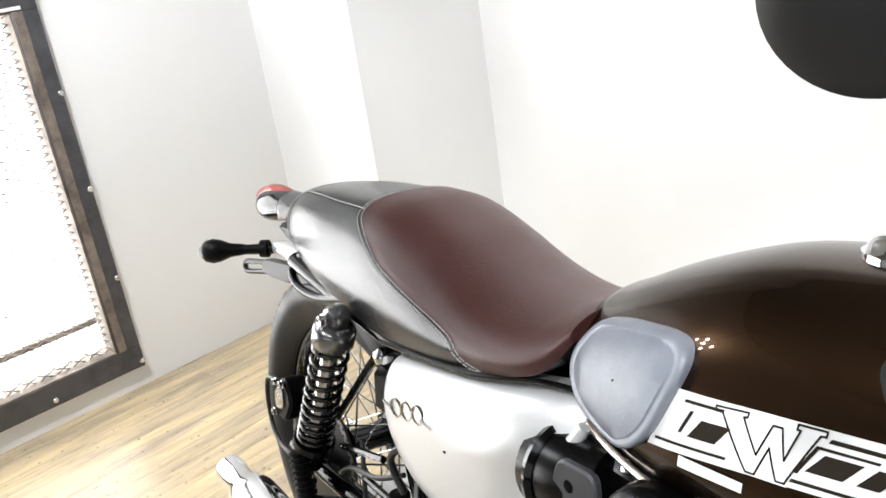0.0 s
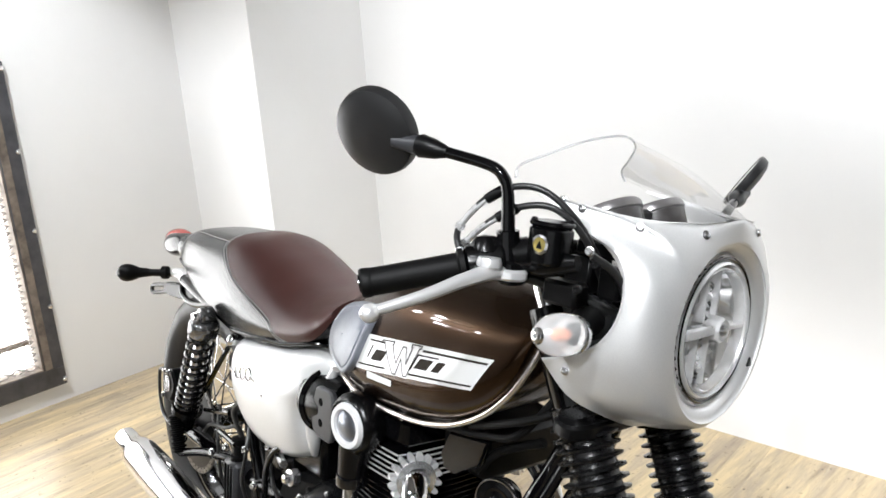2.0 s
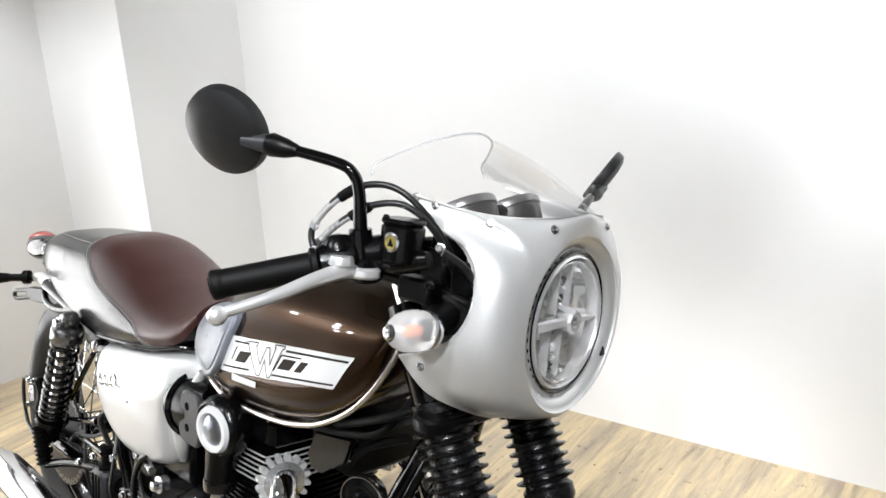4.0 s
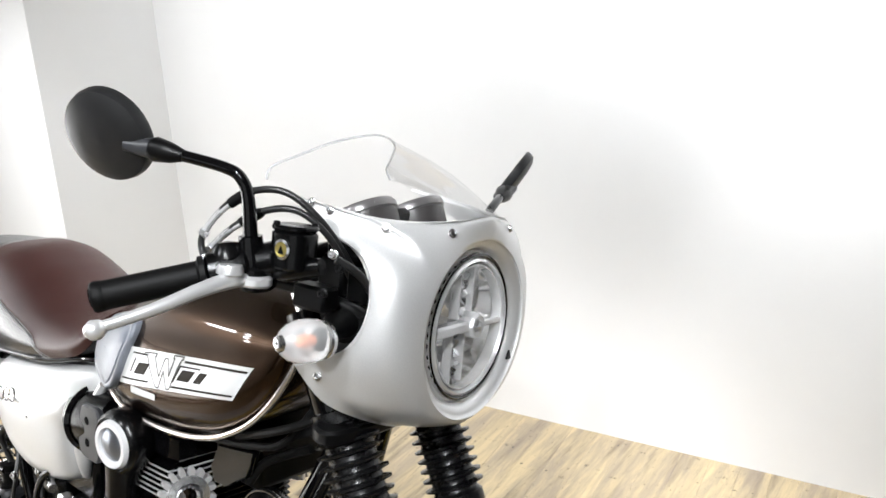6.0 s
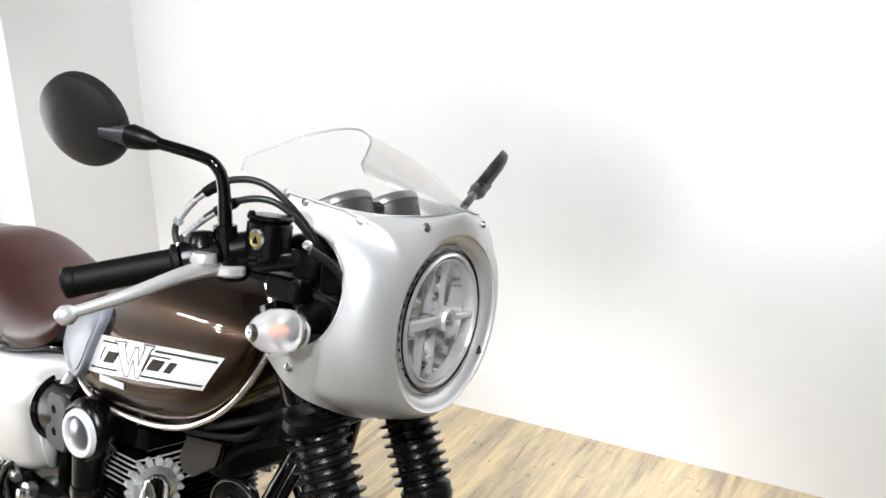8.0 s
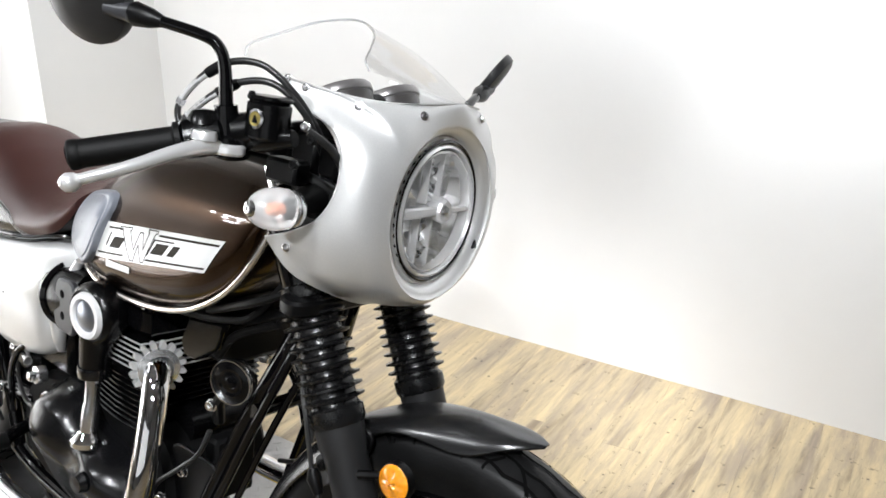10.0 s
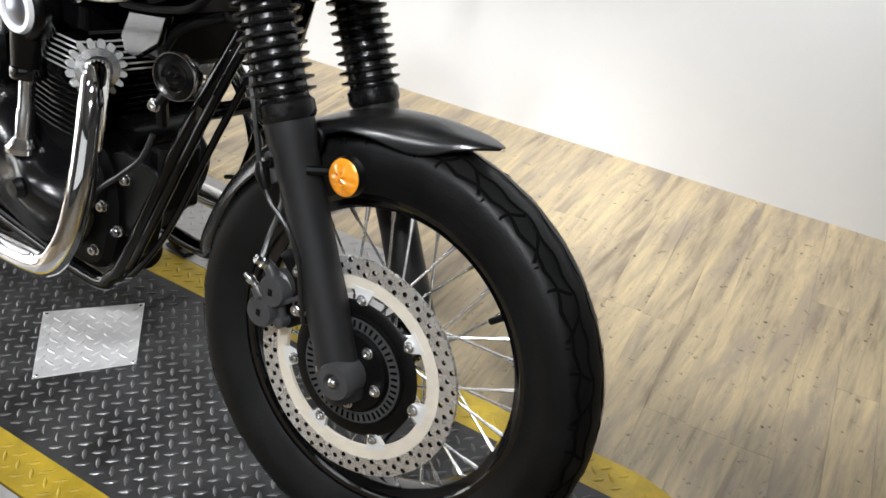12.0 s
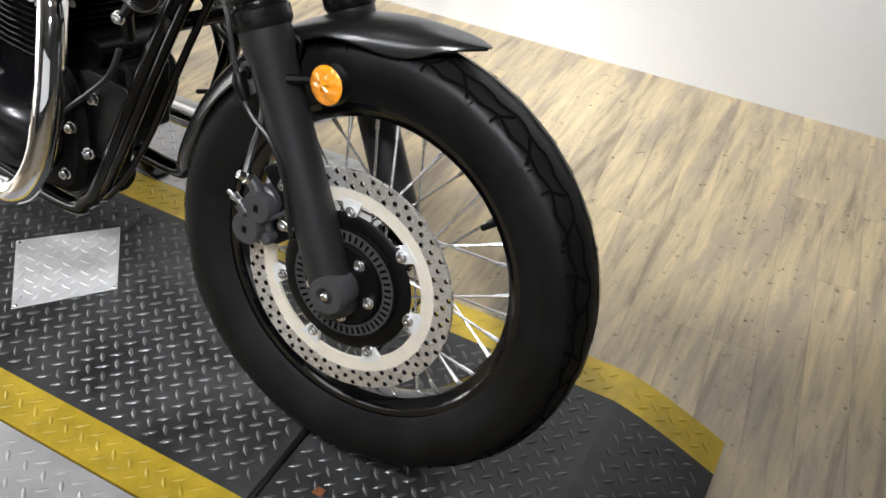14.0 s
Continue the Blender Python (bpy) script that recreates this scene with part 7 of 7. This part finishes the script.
tail = part("tail_lamp", Geo().tube([(-0.16, 0, 0.728), (-0.22, 0, 0.722), (-0.30, 0, 0.712), (-0.37, 0, 0.700), (-0.405, 0, 0.692)], [0.014, 0.026, 0.034, 0.032, 0.014], 22, 4), GLOSS, bike, "gloss black tail lamp with a red lens", smooth=60)
part("tail_lens", Geo().tube([(-0.24, 0, 0.738), (-0.31, 0, 0.733), (-0.37, 0, 0.721), (-0.405, 0, 0.707), (-0.418, 0, 0.699)], [0.008, 0.018, 0.0195, 0.016, 0.006], 22, 4), RED, tail, "pale red lens", smooth=60)
part("tail_glass", Geo().tube([(-0.17, 0, 0.722), (-0.20, 0, 0.718), (-0.25, 0, 0.712), (-0.27, 0, 0.709)], [0.022, 0.031, 0.036, 0.033], 22, 4), CLEAR, tail, "clear moulded cover", smooth=60).visible_shadow = False
part("tail_arm", Geo().tube([(-0.05, -0.085, 0.672), (-0.11, -0.082, 0.676), (-0.155, -0.088, 0.672)], [0.017, 0.016, 0.012], 16), LEVER, bike, "bright alloy indicator arm")
part("tail_mount", Geo().plate(ring_curve([(-0.10, 0.64), (-0.20, 0.655), (-0.25, 0.690), (-0.13, 0.705), (-0.05, 0.695)], 4), 1, -0.040, 0.040, 0.01), SATIN, bike)
pb_ = part("plate_bracket", Geo().plate(ring_curve([(-0.10, 0.635), (-0.20, 0.60), (-0.245, 0.585), (-0.25, 0.605), (-0.20, 0.625), (-0.12, 0.655)], 3), 1, -0.060, 0.060, 0.004), SATIN, bike, "black number plate bracket")
part("bracket_body", Geo().plate(ring_curve([(-0.245, 0.596), (-0.245, 0.622), (-0.20, 0.634), (-0.06, 0.650), (-0.04, 0.630), (-0.12, 0.607)], 3), 1, -0.078, -0.062, 0.003), SATIN, pb_)
part("bracket_slot", Geo().tube([(-0.245, -0.070, 0.617), (-0.30, -0.070, 0.606), (-0.350, -0.070, 0.594), (-0.358, -0.070, 0.580), (-0.345, -0.070, 0.575), (-0.30, -0.070, 0.585), (-0.245, -0.070, 0.599)], 0.0055, 8, 4), SATIN, pb_)
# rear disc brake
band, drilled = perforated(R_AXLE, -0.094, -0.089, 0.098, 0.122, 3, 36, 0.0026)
disc = part("rear_disc", band, SHADED_DISC, rear, "drilled rear brake disc", smooth=0)
# hole walls blackened for shade, as on the front disc
part("drilled_rim", drilled, RECESS_SHADE, disc, smooth=0)["kind"] = "stuff"
part("rear_disc_carrier", Geo().lathe([(0.02, -0.085), (0.108, -0.089), (0.110, -0.0915), (0.108, -0.094), (0.07, -0.096), (0.03, -0.10)], R_AXLE, (0, 1, 0), 48, True), SATIN, rear)
rc = part("rear_caliper", Geo().plate(ring_curve([(-0.13, 0.36), (-0.135, 0.40), (-0.115, 0.43), (-0.085, 0.435), (-0.065, 0.40), (-0.08, 0.37), (-0.10, 0.35)], 4), 1, -0.122, -0.074, 0.006), SATIN, bike, "black rear brake caliper")
part("caliper_plate", Geo().plate(ring_curve([(-0.122, 0.375), (-0.12, 0.41), (-0.095, 0.42), (-0.09, 0.385)], 3), 1, -0.126, -0.1215, 0.001), BRIGHT, rc)
for x, z in ((-0.115, 0.428), (-0.088, 0.432), (-0.128, 0.362)):
    part("caliper_bolt", bolt_geo((x, -0.124, z), (0, -1, 0), 0.006, 0.008), CHROME, rc)
part("rear_hose", Geo().tube([(-0.11, -0.124, 0.43), (-0.155, -0.124, 0.42), (-0.165, -0.122, 0.36), (-0.13, -0.125, 0.31), (-0.03, -0.135, 0.315), (0.10, -0.13, 0.36)], 0.0045, 8, 6), CABLE, rc)
part("rear_axle_nut", bolt_geo((0.0, -0.138, 0.3215), (0, -1, 0), 0.015, 0.012, 6), BRIGHT, bike)
part("chain_guard", Geo().box((-0.02, 0.10, 0.40), (0.42, 0.13, 0.43), 0.008), SATIN, bike)
# boxes and lines low behind the engine
for lo, hi, mt in (((0.34, -0.12, 0.44), (0.50, 0.12, 0.61), SATIN), ((0.44, -0.13, 0.40), (0.55, -0.08, 0.47), ENGINE), ((0.52, -0.12, 0.44), (0.66, 0.12, 0.58), ENGINE), ((0.22, -0.11, 0.50), (0.29, -0.07, 0.575), SATIN)):
    part("black_box", Geo().box(lo, hi, 0.010), mt, bike)
part("brake_pedal_hose", Geo().tube([(0.34, -0.13, 0.42), (0.32, -0.14, 0.47), (0.36, -0.135, 0.50), (0.42, -0.13, 0.46)], 0.006, 8, 5), CABLE, bike)
part("silver_linkage", Geo().tube([(0.52, -0.135, 0.45), (0.555, -0.15, 0.455), (0.585, -0.16, 0.46)], 0.008, 10), BRIGHT, bike)
for p, q in (((0.16, -0.135, 0.42), (0.30, -0.14, 0.46)), ((0.20, -0.13, 0.39), (0.33, -0.14, 0.40)), ((0.12, -0.12, 0.45), (0.24, -0.11, 0.60))):
    part("brace_rod", Geo().tube([p, q], 0.006, 8), GLOSS, bike)
# rear brake reservoir, a ridged black box with a neck
rr = part("rear_reservoir", Geo().box((0.292, -0.152, 0.258), (0.352, -0.105, 0.362), 0.008), GREY_PLASTIC, bike, "ridged black plastic reservoir")
for x in (0.308, 0.322, 0.336):
    part("rib", Geo().box((x - 0.002, -0.1555, 0.266), (x + 0.002, -0.150, 0.354), 0.001), SATIN, rr)
part("neck", Geo().lathe([(0.018, 0.0), (0.018, 0.010), (0.013, 0.012), (0.013, 0.034), (0.016, 0.036), (0.016, 0.050), (0.0, 0.052)], (0.322, -0.128, 0.360), (0, 0, 1), 20, False), RUBBER, rr)
part("frame_arc", Geo().tube([(0.440, -0.125, 0.300), (0.470, -0.140, 0.350), (0.490, -0.148, 0.410), (0.530, -0.148, 0.465), (0.580, -0.130, 0.490)], 0.0065, 10, 5), GLOSS, bike)
part("linkage_boss", Geo().lathe([(0.0, 0.030), (0.008, 0.029), (0.009, 0.018), (0.016, 0.016), (0.018, 0.006), (0.018, 0.0)], (0.582, -0.130, 0.426), (0.0, -1, 0.1), 20, False), BRIGHT, bike, "bright turned boss")
for x, y, z in ((0.082, -0.152, 0.326), (0.30, -0.145, 0.385), (0.385, -0.14, 0.41), (0.415, -0.135, 0.34), (0.47, -0.13, 0.445), (0.36, -0.13, 0.235), (0.225, -0.145, 0.345)):
    part("frame_bolt", bolt_geo((x, y, z), (0.2, -1, 0.1), 0.0065, 0.010), BRIGHT, bike)
for pts in ([(0.14, -0.13, 0.36), (0.20, -0.14, 0.40), (0.28, -0.14, 0.42), (0.34, -0.13, 0.45)], [(0.36, -0.12, 0.46), (0.39, -0.145, 0.40), (0.375, -0.145, 0.33), (0.40, -0.13, 0.26)],
            [(0.20, -0.12, 0.44), (0.24, -0.14, 0.37), (0.26, -0.14, 0.30), (0.30, -0.13, 0.245)], [(0.45, -0.12, 0.43), (0.50, -0.14, 0.39), (0.55, -0.145, 0.36), (0.60, -0.14, 0.37)]):
    part("rear_line", Geo().tube(pts, 0.0042, 8, 6), CABLE, bike)
# side stand on the left, bearing the lean
part("side_stand", Geo().tube([(0.60, 0.13, 0.22), (0.64, 0.20, 0.12), (0.67, 0.250, 0.034)], [0.014, 0.012, 0.011], 12), GLOSS, bike, "black side stand, folded out")
part("stand_foot", Geo().box((0.635, 0.235, 0.026), (0.705, 0.285, 0.036), 0.004), SATIN, bike)
part("centre_stand", Geo().tube([(0.50, -0.10, 0.20), (0.62, -0.10, 0.155), (0.66, 0.10, 0.155), (0.50, 0.10, 0.20)], 0.011, 10, 4), GLOSS, bike)


# ---- floor boards ----
def boards():
    rnd = random.Random(5)
    turn = radians(5.5)
    w, gap = 0.0875, 0.0004
    shapes = {}
    far = Geo()
    count = 0
    for i in range(-20, 74):
        x = -1.5 + i * w
        y = (right_wall_y(x) + 0.03 - x * math.sin(turn)) / math.cos(turn)
        last = (ROOM_Y0 - 0.1 - x * math.sin(turn)) / math.cos(turn)
        first = True
        while y > last:
            ln = rnd.choice((0.45, 0.75, 1.05)) if first else rnd.choice((1.05, 1.22, 1.50))
            ln = min(ln, y - last)
            first = False
            cxy = Matrix.Rotation(turn, 4, "Z") @ Vector((x, y - ln / 2, 0))
            near = -1.4 < cxy.x < 3.0 and 0.1 < cxy.y < 1.75 and count < 300
            inside = WALL_X - 0.06 < cxy.x < ROOM_X1 + 0.06
            if inside:
                lo, hi = (-(w - gap) / 2, -(ln - gap) / 2, -0.0035), ((w - gap) / 2, (ln - gap) / 2, 0.0)
                if near:
                    if ln not in shapes:
                        shapes[ln] = mesh_of("plank", Geo().box(lo, hi, 0.0002), OAK, 0)
                    part("plank", shapes[ln], None, floor, m=Matrix.Translation((cxy.x, cxy.y, FLOOR_Z)) @ Matrix.Rotation(turn, 4, "Z"))
                    count += 1
                else:
                    k = Geo().box(lo, hi, 0.0002)
                    mm = Matrix.Rotation(turn, 4, "Z")
                    far.add([(mm @ Vector(p)) + Vector((cxy.x, cxy.y, FLOOR_Z)) for p in k.v], k.f)
            y -= ln
    part("outer_planks", far, OAK, floor, smooth=0)["kind"] = "stuff"


boards()
